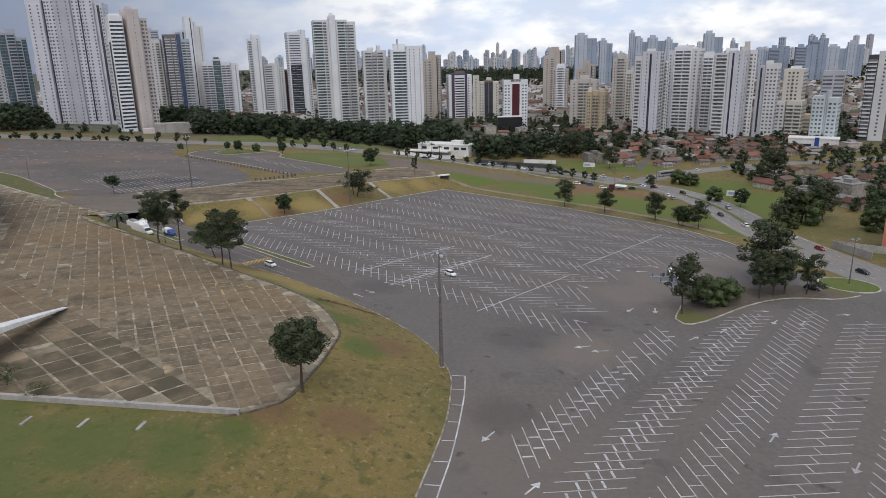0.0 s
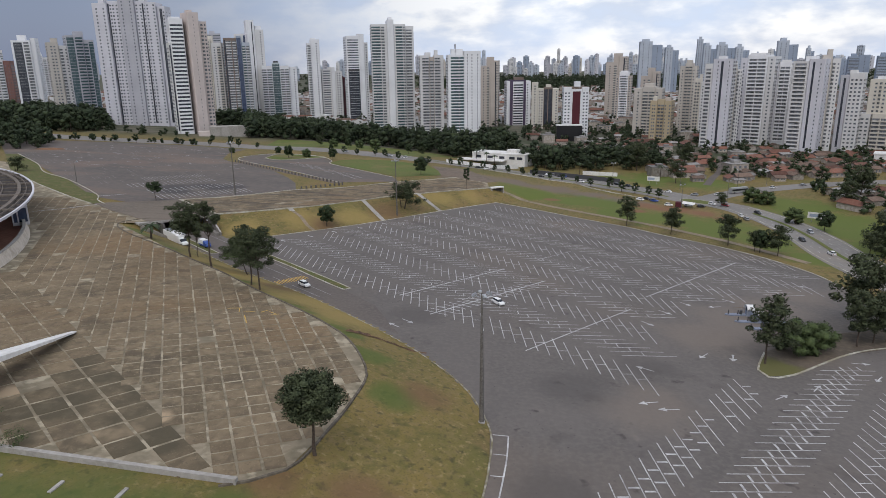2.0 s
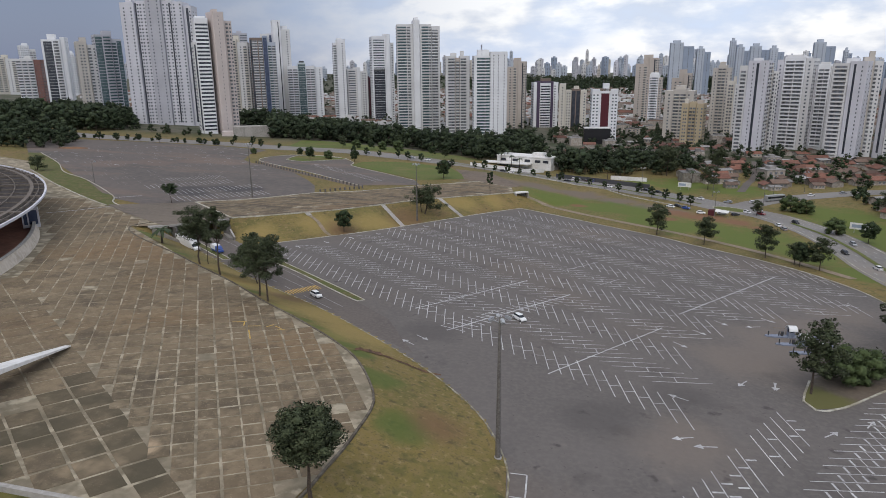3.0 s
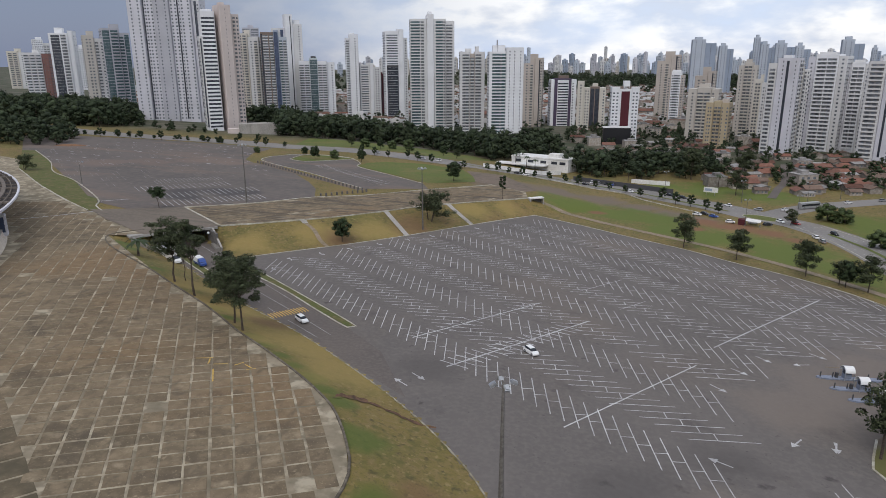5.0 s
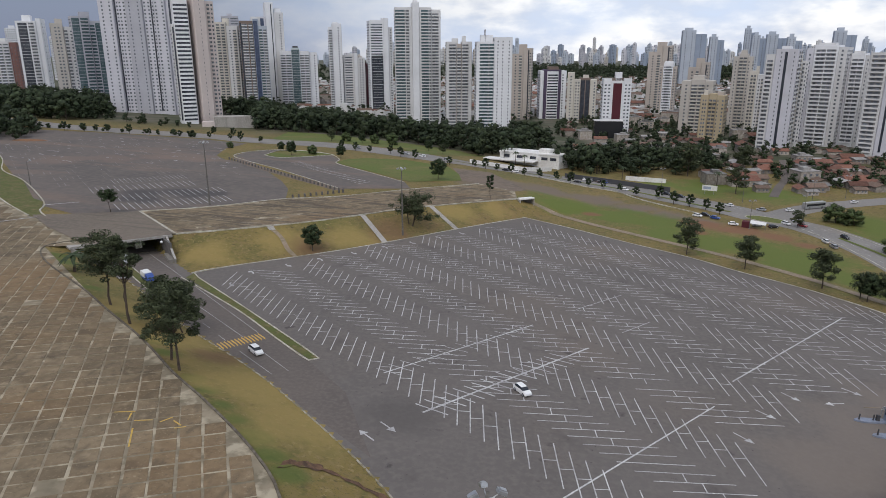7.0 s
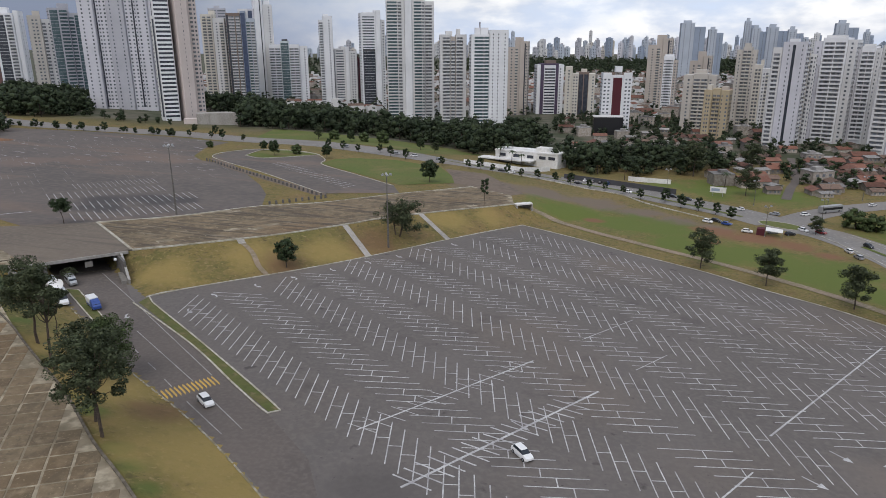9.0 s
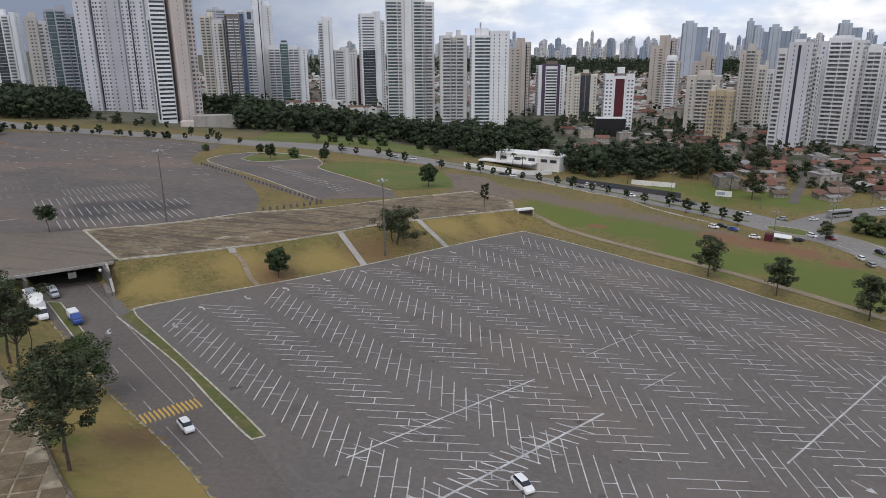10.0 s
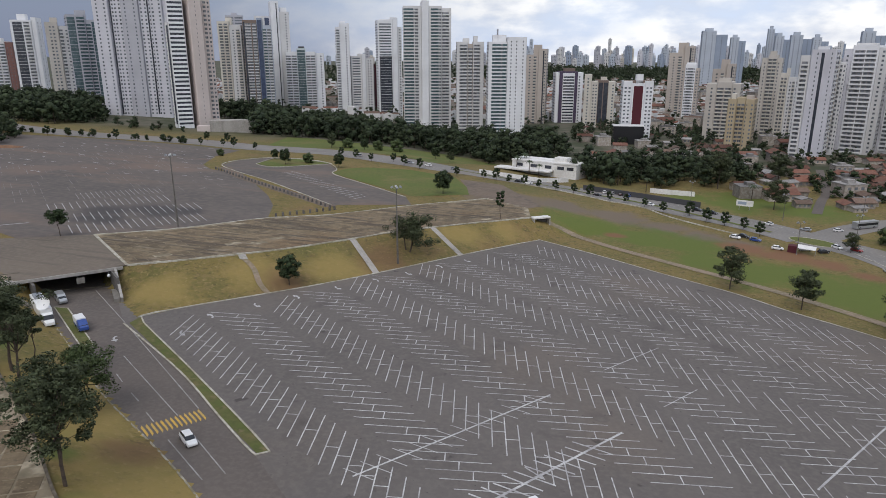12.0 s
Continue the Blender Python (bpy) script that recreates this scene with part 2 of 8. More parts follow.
def city_ground(m, colour, y0, y1):
    """Beyond the avenue the sheet is built-up: yards, dust and shrubs."""
    n, l = m.node_tree.nodes, m.node_tree.links
    b = n["Principled BSDF"]
    old = b.inputs["Base Color"].links[0].from_socket
    g = n.new("ShaderNodeNewGeometry")
    p = n.new("ShaderNodeSeparateXYZ")
    l.new(g.outputs["Position"], p.inputs[0])
    r = n.new("ShaderNodeMapRange")
    r.inputs[1].default_value, r.inputs[2].default_value = y0, y1
    l.new(p.outputs[1], r.inputs[0])
    t = n.new("ShaderNodeTexNoise")
    t.inputs["Scale"].default_value, t.inputs["Detail"].default_value = 0.05, 7
    l.new(g.outputs["Position"], t.inputs["Vector"])
    c = n.new("ShaderNodeValToRGB")
    c.color_ramp.elements[0].position, c.color_ramp.elements[1].position = 0.42, 0.62
    c.color_ramp.elements[0].color = (*colour, 1)
    c.color_ramp.elements[1].color = (0.115, 0.105, 0.078, 1)
    l.new(t.outputs["Fac"], c.inputs[0])
    x = n.new("ShaderNodeMix")
    x.data_type = "RGBA"
    l.new(r.outputs[0], x.inputs[0])
    l.new(old, x.inputs[6])
    l.new(c.outputs[0], x.inputs[7])
    l.new(x.outputs[2], b.inputs["Base Color"])
    return m


ASPHALT = mat("asphalt", (0.130, 0.115, 0.106), 0.9, (0.106, 0.095, 0.088), 0.035, (0.152, 0.136, 0.123), 1.1, 0.25, 5)
add_layer(ASPHALT, (0.168, 0.134, 0.108), 0.016, 0.50, 0.72, 0.75)
add_layer(ASPHALT, (0.067, 0.059, 0.055), 0.11, 0.62, 0.74, 0.6)
add_layer(ASPHALT, (0.145, 0.130, 0.120), 0.30, 0.55, 0.75, 0.5, 6, (1, 0.12, 1), 38)
add_layer(ASPHALT, (0.072, 0.063, 0.058), 0.55, 0.68, 0.76, 0.65, 3)
add_layer(ASPHALT, (0.188, 0.165, 0.146), 0.22, 0.66, 0.76, 0.5, 7)
add_layer(ASPHALT, (0.055, 0.048, 0.045), 1.4, 0.70, 0.76, 0.8, 3)
add_layer(ASPHALT, (0.048, 0.042, 0.040), 0.24, 0.67, 0.73, 0.7, 7)
add_spots(ASPHALT, (0.182, 0.150, 0.125), [(62, 62, 13), (48, 52, 11), (72, 78, 10), (30, 12, 9), (85, 90, 9)], 0.6, 0.6)
add_spots(ASPHALT, (0.078, 0.070, 0.066), [(18, 18, 7), (34, 30, 6), (12, -18, 6), (-20, 50, 6)], 0.6, 0.55)
ROAD = mat("road_asphalt", (0.126, 0.106, 0.093), 0.9, (0.098, 0.085, 0.077), 0.05, (0.147, 0.126, 0.112), 1.3, 0.2, 5)
add_layer(ROAD, (0.150, 0.118, 0.096), 0.03, 0.52, 0.7, 0.6)
AVEROAD = mat("pale_road_asphalt", (0.208, 0.195, 0.181), 0.9, (0.167, 0.158, 0.147), 0.05, (0.244, 0.227, 0.208), 1.0, 0.2, 5)
add_layer(AVEROAD, (0.244, 0.202, 0.165), 0.03, 0.55, 0.72, 0.5)
UPPER = mat("old_asphalt", (0.124, 0.106, 0.095), 0.92, (0.095, 0.085, 0.078), 0.03, (0.152, 0.128, 0.111), 0.4, 0.2, 4)
add_layer(UPPER, (0.193, 0.138, 0.106), 0.05, 0.55, 0.70, 0.65, 6, (0.25, 1, 1), -38)
add_layer(UPPER, (0.203, 0.182, 0.161), 0.35, 0.66, 0.74, 0.6, 4, (0.35, 1, 1), -30)
add_spots(UPPER, (0.062, 0.058, 0.057), [(-150, 182, 8), (-140, 190, 8), (-145, 172, 7), (-134, 186, 7), (-128, 192, 6)], 0.5, 0.9)
add_spots(UPPER, (0.185, 0.132, 0.105), [(-233, 240, 12), (-215, 256, 12), (-200, 270, 9), (-180, 274, 8)], 0.5, 0.5)
ISLAND = mat("earth_under_trees", (0.118, 0.092, 0.070), 0.95, (0.085, 0.070, 0.052), 0.1, (0.15, 0.12, 0.09), 0.8, 0.4, 3)
add_spots(ISLAND, (0.115, 0.112, 0.035), [(58, 34.5, 6), (112, 60, 6)], 0.4, 0.9)
FORECOURT = mat("trodden_brown_earth", (0.152, 0.116, 0.087), 0.95, (0.114, 0.091, 0.072), 0.06, (0.198, 0.158, 0.123), 0.6, 0.3, 3)
add_layer(FORECOURT, (0.233, 0.197, 0.161), 0.12, 0.62, 0.74, 0.6, 6, (0.3, 1, 1), -30)
PAINT = mat("road_paint", (0.56, 0.56, 0.55), 0.8, (0.34, 0.33, 0.33), 0.25, (0.22, 0.21, 0.21), 2.2, per="object", per_amount=0.12)
PAINT_FAINT = mat("worn_paint", (0.38, 0.37, 0.355), 0.85, (0.24, 0.23, 0.215), 0.18, (0.16, 0.15, 0.14), 1.6, per="object", per_amount=0.2)
YELLOW = mat("yellow_paint", (0.60, 0.38, 0.06), 0.8, (0.46, 0.31, 0.09), 0.6, (0.30, 0.22, 0.12), 4)
KERB = mat("limewashed_kerb", (0.50, 0.48, 0.42), 0.9, (0.32, 0.29, 0.22), 0.15, (0.17, 0.155, 0.10), 0.9, 0.2, 6)
# grey concrete, darkened so its colour holds the kerb's shadow line
KERB_GREY = mat("shadowed_grey_kerb", (0.075, 0.062, 0.046), 0.9, (0.11, 0.092, 0.068), 0.2, (0.19, 0.165, 0.13), 1.1)
KERB_WORN = mat("worn_limewashed_kerb", (0.205, 0.178, 0.115), 0.92, (0.145, 0.125, 0.07), 0.35, (0.44, 0.42, 0.36), 0.55, 0.2, 6)
GRASS = mat("grass", (0.176, 0.131, 0.041), 0.95, (0.124, 0.108, 0.032), 0.05, (0.195, 0.140, 0.066), 0.9, 0.7, 2.5)
add_layer(GRASS, (0.086, 0.098, 0.025), 0.022, 0.54, 0.70, 0.6)
add_layer(GRASS, (0.178, 0.112, 0.056), 0.06, 0.56, 0.72, 0.7)
add_layer(GRASS, (0.120, 0.064, 0.034), 0.16, 0.64, 0.76, 0.7)
add_layer(GRASS, (0.088, 0.088, 0.026), 0.38, 0.54, 0.66, 0.7, 7)
add_layer(GRASS, (0.060, 0.052, 0.024), 0.75, 0.58, 0.70, 0.75, 5)
add_layer(GRASS, (0.26, 0.195, 0.09), 1.1, 0.58, 0.70, 0.75, 5)
add_layer(GRASS, (0.085, 0.072, 0.028), 3.2, 0.56, 0.68, 0.6, 3)
add_spots(GRASS, (0.150, 0.117, 0.090), [(-24, 268, 16), (0, 274, 14), (22, 275, 13), (40, 263, 10), (54, 252, 9), (66, 244, 7)], 0.5, 0.9)
add_spots(GRASS, (0.096, 0.126, 0.023), [(4, 245, 13), (14, 247, 12), (30, 240, 18), (46, 234, 16), (60, 206, 16), (76, 203, 17), (90, 190, 17), (101, 165, 14), (108, 140, 10), (84, 182, 12), (45, 212, 10), (88, 334, 22), (112, 322, 20), (62, 345, 10), (145, 256, 20), (142, 236, 18), (142, 195, 18), (152, 216, 20), (138, 165, 14)], 0.5, 0.92)
add_spots(GRASS, (0.185, 0.092, 0.050), [(66, 238, 8), (78, 233, 9), (90, 224, 7), (60, 221, 4), (98, 214, 5), (20, 240, 4)], 0.5, 0.9)
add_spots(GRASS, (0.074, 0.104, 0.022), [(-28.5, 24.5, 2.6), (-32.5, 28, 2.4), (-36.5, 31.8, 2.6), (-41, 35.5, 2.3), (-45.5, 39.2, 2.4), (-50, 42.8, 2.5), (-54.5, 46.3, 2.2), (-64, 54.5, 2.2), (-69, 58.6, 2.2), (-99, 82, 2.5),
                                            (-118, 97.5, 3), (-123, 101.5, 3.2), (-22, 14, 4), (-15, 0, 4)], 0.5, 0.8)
add_spots(GRASS, (0.268, 0.197, 0.067), [(-48, 52, 11), (-70, 66, 9), (-86, 76, 7), (-34, 41, 9), (-78, 142, 8), (-62, 158, 8), (-93, 124, 7), (-34, 204, 7), (-20, 218, 6)], 0.6, 0.7)
add_spots(GRASS, (0.150, 0.086, 0.046), [(-10, 4, 4), (-26, -30, 4), (-52, 172, 8), (-70, 142, 6), (-14, -28, 4), (-58, 62, 4)], 0.7, 0.7)
add_spots(GRASS, (0.076, 0.100, 0.025), [(-66, -62, 32), (-35, -41, 7), (-47, -42, 8), (-28, -35, 4)], 0.5, 0.8)
city_ground(GRASS, (0.050, 0.058, 0.030), 395, 450)
LAWN = mat("green_lawn", (0.102, 0.130, 0.029), 0.95, (0.130, 0.128, 0.038), 0.05, (0.074, 0.098, 0.024), 0.9, 0.6, 2.5)
add_layer(LAWN, (0.180, 0.140, 0.058), 0.045, 0.56, 0.72, 0.6)
add_layer(LAWN, (0.060, 0.080, 0.022), 0.4, 0.58, 0.70, 0.5, 6)
VERGE = mat("dull_verge_grass", (0.090, 0.106, 0.030), 0.95, (0.140, 0.116, 0.050), 0.22, (0.070, 0.078, 0.026), 0.9, 0.6, 2.5)
add_layer(VERGE, (0.175, 0.135, 0.075), 0.5, 0.58, 0.70, 0.7)
EARTH = mat("red_earth", (0.20, 0.105, 0.058), 0.95, (0.13, 0.072, 0.042), 0.2, (0.27, 0.15, 0.085), 1.5, 0.5, 3)
DUST = mat("trodden_path", (0.235, 0.180, 0.125), 0.95, (0.165, 0.14, 0.085), 0.15, (0.30, 0.24, 0.18), 1.0, 0.4, 3)
def slab_stone(name, per, amount=0.2):
    m = mat(name, (0.173, 0.130, 0.081), 0.92, (0.126, 0.099, 0.063), 0.045, (0.218, 0.167, 0.107), 0.7, 0.35, 4, per=per, per_amount=amount)
    add_layer(m, (0.075, 0.060, 0.043), 0.13, 0.58, 0.70, 0.7)
    add_layer(m, (0.294, 0.234, 0.155), 0.30, 0.60, 0.72, 0.75, 7)
    add_layer(m, (0.211, 0.134, 0.068), 0.022, 0.54, 0.68, 0.6)
    add_layer(m, (0.095, 0.078, 0.054), 1.1, 0.58, 0.72, 0.5, 6)
    add_layer(m, (0.340, 0.276, 0.184), 0.9, 0.66, 0.76, 0.65, 7)
    add_layer(m, (0.090, 0.072, 0.048), 2.6, 0.60, 0.70, 0.45, 4)
    add_layer(m, (0.309, 0.241, 0.152), 3.4, 0.62, 0.70, 0.55, 3)
    add_spots(m, (0.381, 0.286, 0.184), [(-49.5, -19.5, 3.2), (-51.5, -22.5, 2.6), (-47.5, -17, 2.2), (-73, -14, 2.8)], 0.4, 0.95)
    return add_layer(m, (0.098, 0.078, 0.052), 0.5, 0.56, 0.70, 0.6, 6, (1, 0.35, 1), 28)


SLAB, SLAB_FAR = slab_stone("concrete_slab", "object", 0.19), slab_stone("concrete_slab_far", "island", 0.16)
SLAB_DAMP = slab_stone("lichen_dark_slab", "object", 0.2)
add_layer(SLAB_DAMP, (0.070, 0.060, 0.038), 0.10, 0.36, 0.56, 0.8, 5)
SLAB_DECK = slab_stone("bank_road_slab", "island", 0.22)
add_layer(SLAB_DECK, (0.062, 0.053, 0.043), 0.42, 0.50, 0.64, 0.75, 5, (0.10, 1, 1), -51)
add_layer(SLAB_DECK, (0.26, 0.225, 0.175), 0.5, 0.60, 0.70, 0.6, 5, (0.12, 1, 1), -51)
BRIDGETOP = mat("bridge_surface", (0.158, 0.130, 0.102), 0.92, (0.128, 0.107, 0.086), 0.06, (0.182, 0.153, 0.123), 0.9, 0.2, 4)
add_layer(BRIDGETOP, (0.095, 0.081, 0.066), 0.4, 0.54, 0.68, 0.5, 5, (0.10, 1, 1), -40)
JOINT = mat("slab_joint", (0.275, 0.230, 0.162), 0.95, (0.175, 0.147, 0.102), 0.16, (0.135, 0.115, 0.076), 0.6)
add_layer(JOINT, (0.38, 0.33, 0.24), 0.35, 0.50, 0.62, 0.9, 6)
CONCRETE = mat("concrete", (0.33, 0.31, 0.285), 0.9, (0.24, 0.225, 0.20), 0.15, (0.40, 0.38, 0.35), 1.5, 0.2, 4)
add_layer(CONCRETE, (0.16, 0.15, 0.135), 0.3, 0.60, 0.75, 0.6, 4, (1, 1, 0.2))
DARKCON = mat("dark_concrete", (0.12, 0.112, 0.105), 0.92, (0.08, 0.075, 0.07), 0.2, (0.16, 0.15, 0.14), 1.2)
GREYCON = mat("mid_grey_concrete", (0.195, 0.182, 0.162), 0.9, (0.14, 0.13, 0.115), 0.2, (0.25, 0.235, 0.21), 1.2, 0.2, 4)
WHITEWALL = mat("white_render", (0.74, 0.73, 0.71), 0.8, (0.62, 0.61, 0.58), 0.12, (0.55, 0.53, 0.50), 0.9)
POLE = mat("weathered_pole", (0.13, 0.118, 0.105), 0.8, (0.08, 0.073, 0.066), 0.6, (0.18, 0.17, 0.155), 3)
STEEL = mat("galvanised_steel", (0.42, 0.43, 0.44), 0.5, (0.33, 0.34, 0.35), 1.0, metal=0.7, spec=0.5)
LAMPGLASS = mat("lamp_glass", (0.75, 0.76, 0.77), 0.3, spec=0.5)
BARK = mat("bark", (0.075, 0.055, 0.042), 0.95, (0.045, 0.036, 0.03), 1.2, (0.11, 0.085, 0.066), 6, 0.5, 10)
LEAF = mat("leaves", (0.066, 0.094, 0.034), 0.8, (0.052, 0.076, 0.027), 0.35, (0.100, 0.128, 0.050), 1.6, per="island", per_amount=0.22, bump=0.8, bump_scale=4)
LEAF_DARK = mat("dark_leaves", (0.038, 0.056, 0.025), 0.82, (0.025, 0.041, 0.018), 0.3, (0.054, 0.078, 0.030), 1.3, per="island", per_amount=0.22, bump=0.8, bump_scale=4)
LEAF_PINE = mat("grey_green_leaves", (0.062, 0.077, 0.037), 0.82, (0.042, 0.055, 0.027), 0.3, (0.090, 0.106, 0.052), 1.3, per="island", per_amount=0.25, bump=0.8, bump_scale=4)
LEAF_WOOD = mat("woodland_leaves", (0.034, 0.050, 0.024), 0.85, (0.022, 0.034, 0.018), 0.05, (0.056, 0.072, 0.032), 0.10, per="island", per_amount=0.30, bump=0.8, bump_scale=1.6)
PALM = mat("palm_leaves", (0.038, 0.055, 0.022), 0.7, (0.028, 0.042, 0.017), 0.6, per="island", per_amount=0.25)
# base colour lightened to hold reflected sky and haze
GLASS = mat("window_glass", (0.105, 0.115, 0.13), 0.25, (0.17, 0.18, 0.20), 0.25, spec=0.5, per="island", per_amount=0.45)
DARKGLASS = mat("dark_glazing_and_recess", (0.030, 0.034, 0.046), 0.22, (0.06, 0.066, 0.08), 0.3, spec=0.5)
TEALGLASS = mat("teal_glazing", (0.050, 0.088, 0.096), 0.25, (0.10, 0.14, 0.15), 0.3, spec=0.5)
BLUEGLASS = mat("blue_glazing", (0.035, 0.05, 0.095), 0.25, (0.06, 0.08, 0.14), 0.3, spec=0.5)
# the shade inside balcony recesses is painted into this grey
SHADE = mat("shaded_loggia_wall", (0.20, 0.196, 0.196), 0.85, (0.145, 0.143, 0.142), 0.2, per="island", per_amount=0.3)


def wall_paint(name, c, k=0.86):
    m = mat(name, c, 0.85, tuple(v * k for v in c), 0.06, tuple(v * 0.93 for v in c), 0.35)
    return add_layer(m, tuple(v * 0.72 for v in c), 0.25, 0.62, 0.78, 0.35, 4, (1, 1, 0.12))


W_WHITE = wall_paint("white_wall", (0.72, 0.725, 0.74))
W_OFF = wall_paint("off_white_wall", (0.62, 0.615, 0.61))
W_GREY = wall_paint("grey_wall", (0.43, 0.43, 0.465))
W_LILAC = wall_paint("pale_grey_wall", (0.57, 0.565, 0.605))
W_PEACH = wall_paint("peach_wall", (0.55, 0.48, 0.45))
W_CREAM = wall_paint("cream_wall", (0.58, 0.545, 0.48))
W_BEIGE = wall_paint("beige_wall", (0.5, 0.465, 0.42))
W_TAN = wall_paint("tan_wall", (0.45, 0.4, 0.355))
W_YELLOW = wall_paint("ochre_wall", (0.42, 0.35, 0.235))
W_RED = wall_paint("red_wall", (0.085, 0.020, 0.027))
W_BRICK = wall_paint("brick_red_wall", (0.21, 0.11, 0.095))
W_PURPLE = wall_paint("plum_wall", (0.085, 0.065, 0.105))
W_BROWN = wall_paint("brown_wall", (0.19, 0.145, 0.12))
W_TEAL = wall_paint("pale_teal_wall", (0.5, 0.56, 0.57))
W_DARK = wall_paint("charcoal_wall", (0.07, 0.07, 0.075))
W_SALMON = wall_paint("salmon_wall", (0.46, 0.185, 0.13))
# distance haze is put into these two colours; nearer walls reuse them as paint
W_FAR = wall_paint("hazy_blue_grey_wall", (0.43, 0.47, 0.53))
W_FARB = wall_paint("hazy_slate_blue_wall", (0.29, 0.34, 0.42))
ROOF_RED = mat("clay_tiles", (0.155, 0.066, 0.045), 0.9, (0.10, 0.05, 0.038), 0.15, (0.20, 0.11, 0.08), 1.2, 0.4, 3, per="object", per_amount=0.35)
ROOF_BROWN = mat("weathered_tiles", (0.125, 0.082, 0.062), 0.9, (0.10, 0.07, 0.055), 0.2, (0.18, 0.13, 0.10), 1.2, 0.4, 3, per="object", per_amount=0.3)
ROOF_GREY = mat("fibre_cement_roof", (0.23, 0.22, 0.21), 0.9, (0.16, 0.15, 0.14), 0.2, (0.33, 0.32, 0.31), 1.5, per="object", per_amount=0.4)
HOUSE = mat("house_render", (0.30, 0.26, 0.22), 0.88, (0.20, 0.175, 0.15), 0.15, (0.46, 0.43, 0.39), 0.8, per="object", per_amount=0.35)
RUBBER = mat("tyre_rubber", (0.02, 0.02, 0.021), 0.9)
CARGLASS = mat("car_glass", (0.02, 0.024, 0.03), 0.12, spec=0.5)
CAR_WHITE = mat("white_car_paint", (0.72, 0.72, 0.71), 0.3, spec=0.5)
CAR_SILVER = mat("silver_car_paint", (0.40, 0.41, 0.42), 0.3, metal=0.5, spec=0.5)
CAR_BLACK = mat("black_car_paint", (0.02, 0.02, 0.022), 0.25, spec=0.5)
CAR_RED = mat("red_car_paint", (0.24, 0.02, 0.02), 0.3, spec=0.5)
CAR_BLUE = mat("blue_car_paint", (0.03, 0.07, 0.26), 0.3, spec=0.5)
LIGHTS = mat("car_lamp", (0.7, 0.7, 0.68), 0.2, spec=0.5)
TAIL = mat("tail_lamp", (0.28, 0.02, 0.015), 0.3, spec=0.5)

# ---------------------------------------------------------------- ground


def axis(lo, near_lo, near_hi, hi, step):
    """Grid lines, close together in the near stretch and wider outside it."""
    mid = list(np.arange(near_lo, near_hi + 0.01, step))
    out, d, x = [], step, near_hi
    while x < hi:
        d *= 1.18
        x += d
        out.append(min(x, hi))
    inn, d, x = [], step, near_lo
    while x > lo:
        d *= 1.18
        x -= d
        inn.append(max(x, lo))
    return np.array(inn[::-1] + mid + out)


gx, gy = axis(-4500, -170, 70, 4500, 2.0), axis(-600, -75, 270, 4700, 2.0)
xx, yy = np.meshgrid(gx, gy)
zz = ground(xx.ravel(), yy.ravel()).reshape(xx.shape)
rough_xy = np.array([noise.noise((x * 0.13, y * 0.13, 3.0)) + 0.6 * noise.noise((x * 0.4, y * 0.4, 7.0)) for x, y in zip(xx.ravel(), yy.ravel())]).reshape(xx.shape)
slope_w = (zz - np.clip(SX * xx + SY * yy, -14, 14) - np.clip((yy - 900) * 0.006, 0, 16)) / RISE
on_slope = 4 * slope_w * (1 - slope_w)
zz = zz - 0.06 + 0.16 * rough_xy * on_slope
ny, nx = xx.shape
idx = np.arange(nx * ny).reshape(ny, nx)
quads = np.stack([idx[:-1, :-1], idx[:-1, 1:], idx[1:, 1:], idx[1:, :-1]], -1).reshape(-1, 4)
gmesh = bpy.data.meshes.new("ground")
gmesh.from_pydata(np.stack([xx.ravel(), yy.ravel(), zz.ravel()], -1).tolist(), [], quads.tolist())
gmesh.polygons.foreach_set("use_smooth", [True] * len(quads))
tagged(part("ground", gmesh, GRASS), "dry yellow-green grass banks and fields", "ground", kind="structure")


def plane_sheet(name, loop, lift_z, material, label, category, step=0):
    """A flat sheet in the car park's plane, over a plan outline."""
    bm = bmesh.new()
    vs = [bm.verts.new((x, y, low(x, y) + lift_z)) for x, y in loop]
    es = [bm.edges.new((vs[i], vs[(i + 1) % len(vs)])) for i in range(len(vs))]
    bmesh.ops.triangle_fill(bm, use_beauty=True, edges=es)
    for f in bm.faces:
        if f.normal.z < 0:
            f.normal_flip()
    return tagged(part(name, bm, material), label, category, kind="structure")


def ribbon(name, line, width, lift_z, material, label, category, step=4.0, kind="structure"):
    """A strip that follows the ground along a smooth line."""
    pts = spline(line, step)
    s = Soup()
    cols = max(2, int(width / 5) + 1)
    rows = []
    for i, (x, y) in enumerate(pts):
        a, b = pts[max(i - 1, 0)], pts[min(i + 1, len(pts) - 1)]
        dx, dy = b[0] - a[0], b[1] - a[1]
        k = math.hypot(dx, dy) or 1
        ox, oy = -dy / k, dx / k
        rows.append([(x + ox * width * (j / (cols - 1) - 0.5), y + oy * width * (j / (cols - 1) - 0.5)) for j in range(cols)])
    flat_pts = np.array([p for r in rows for p in r])
    z = ground(flat_pts[:, 0], flat_pts[:, 1]) + lift_z
    s.v = [(float(p[0]), float(p[1]), float(h)) for p, h in zip(flat_pts, z)]
    for i in range(len(rows) - 1):
        for j in range(cols - 1):
            a = i * cols + j
            s.f.append((a + 1, a, a + cols, a + cols + 1))
            s.mi.append(0)
    return tagged(part(name, s.mesh(name, material), None), label, category, kind=kind)


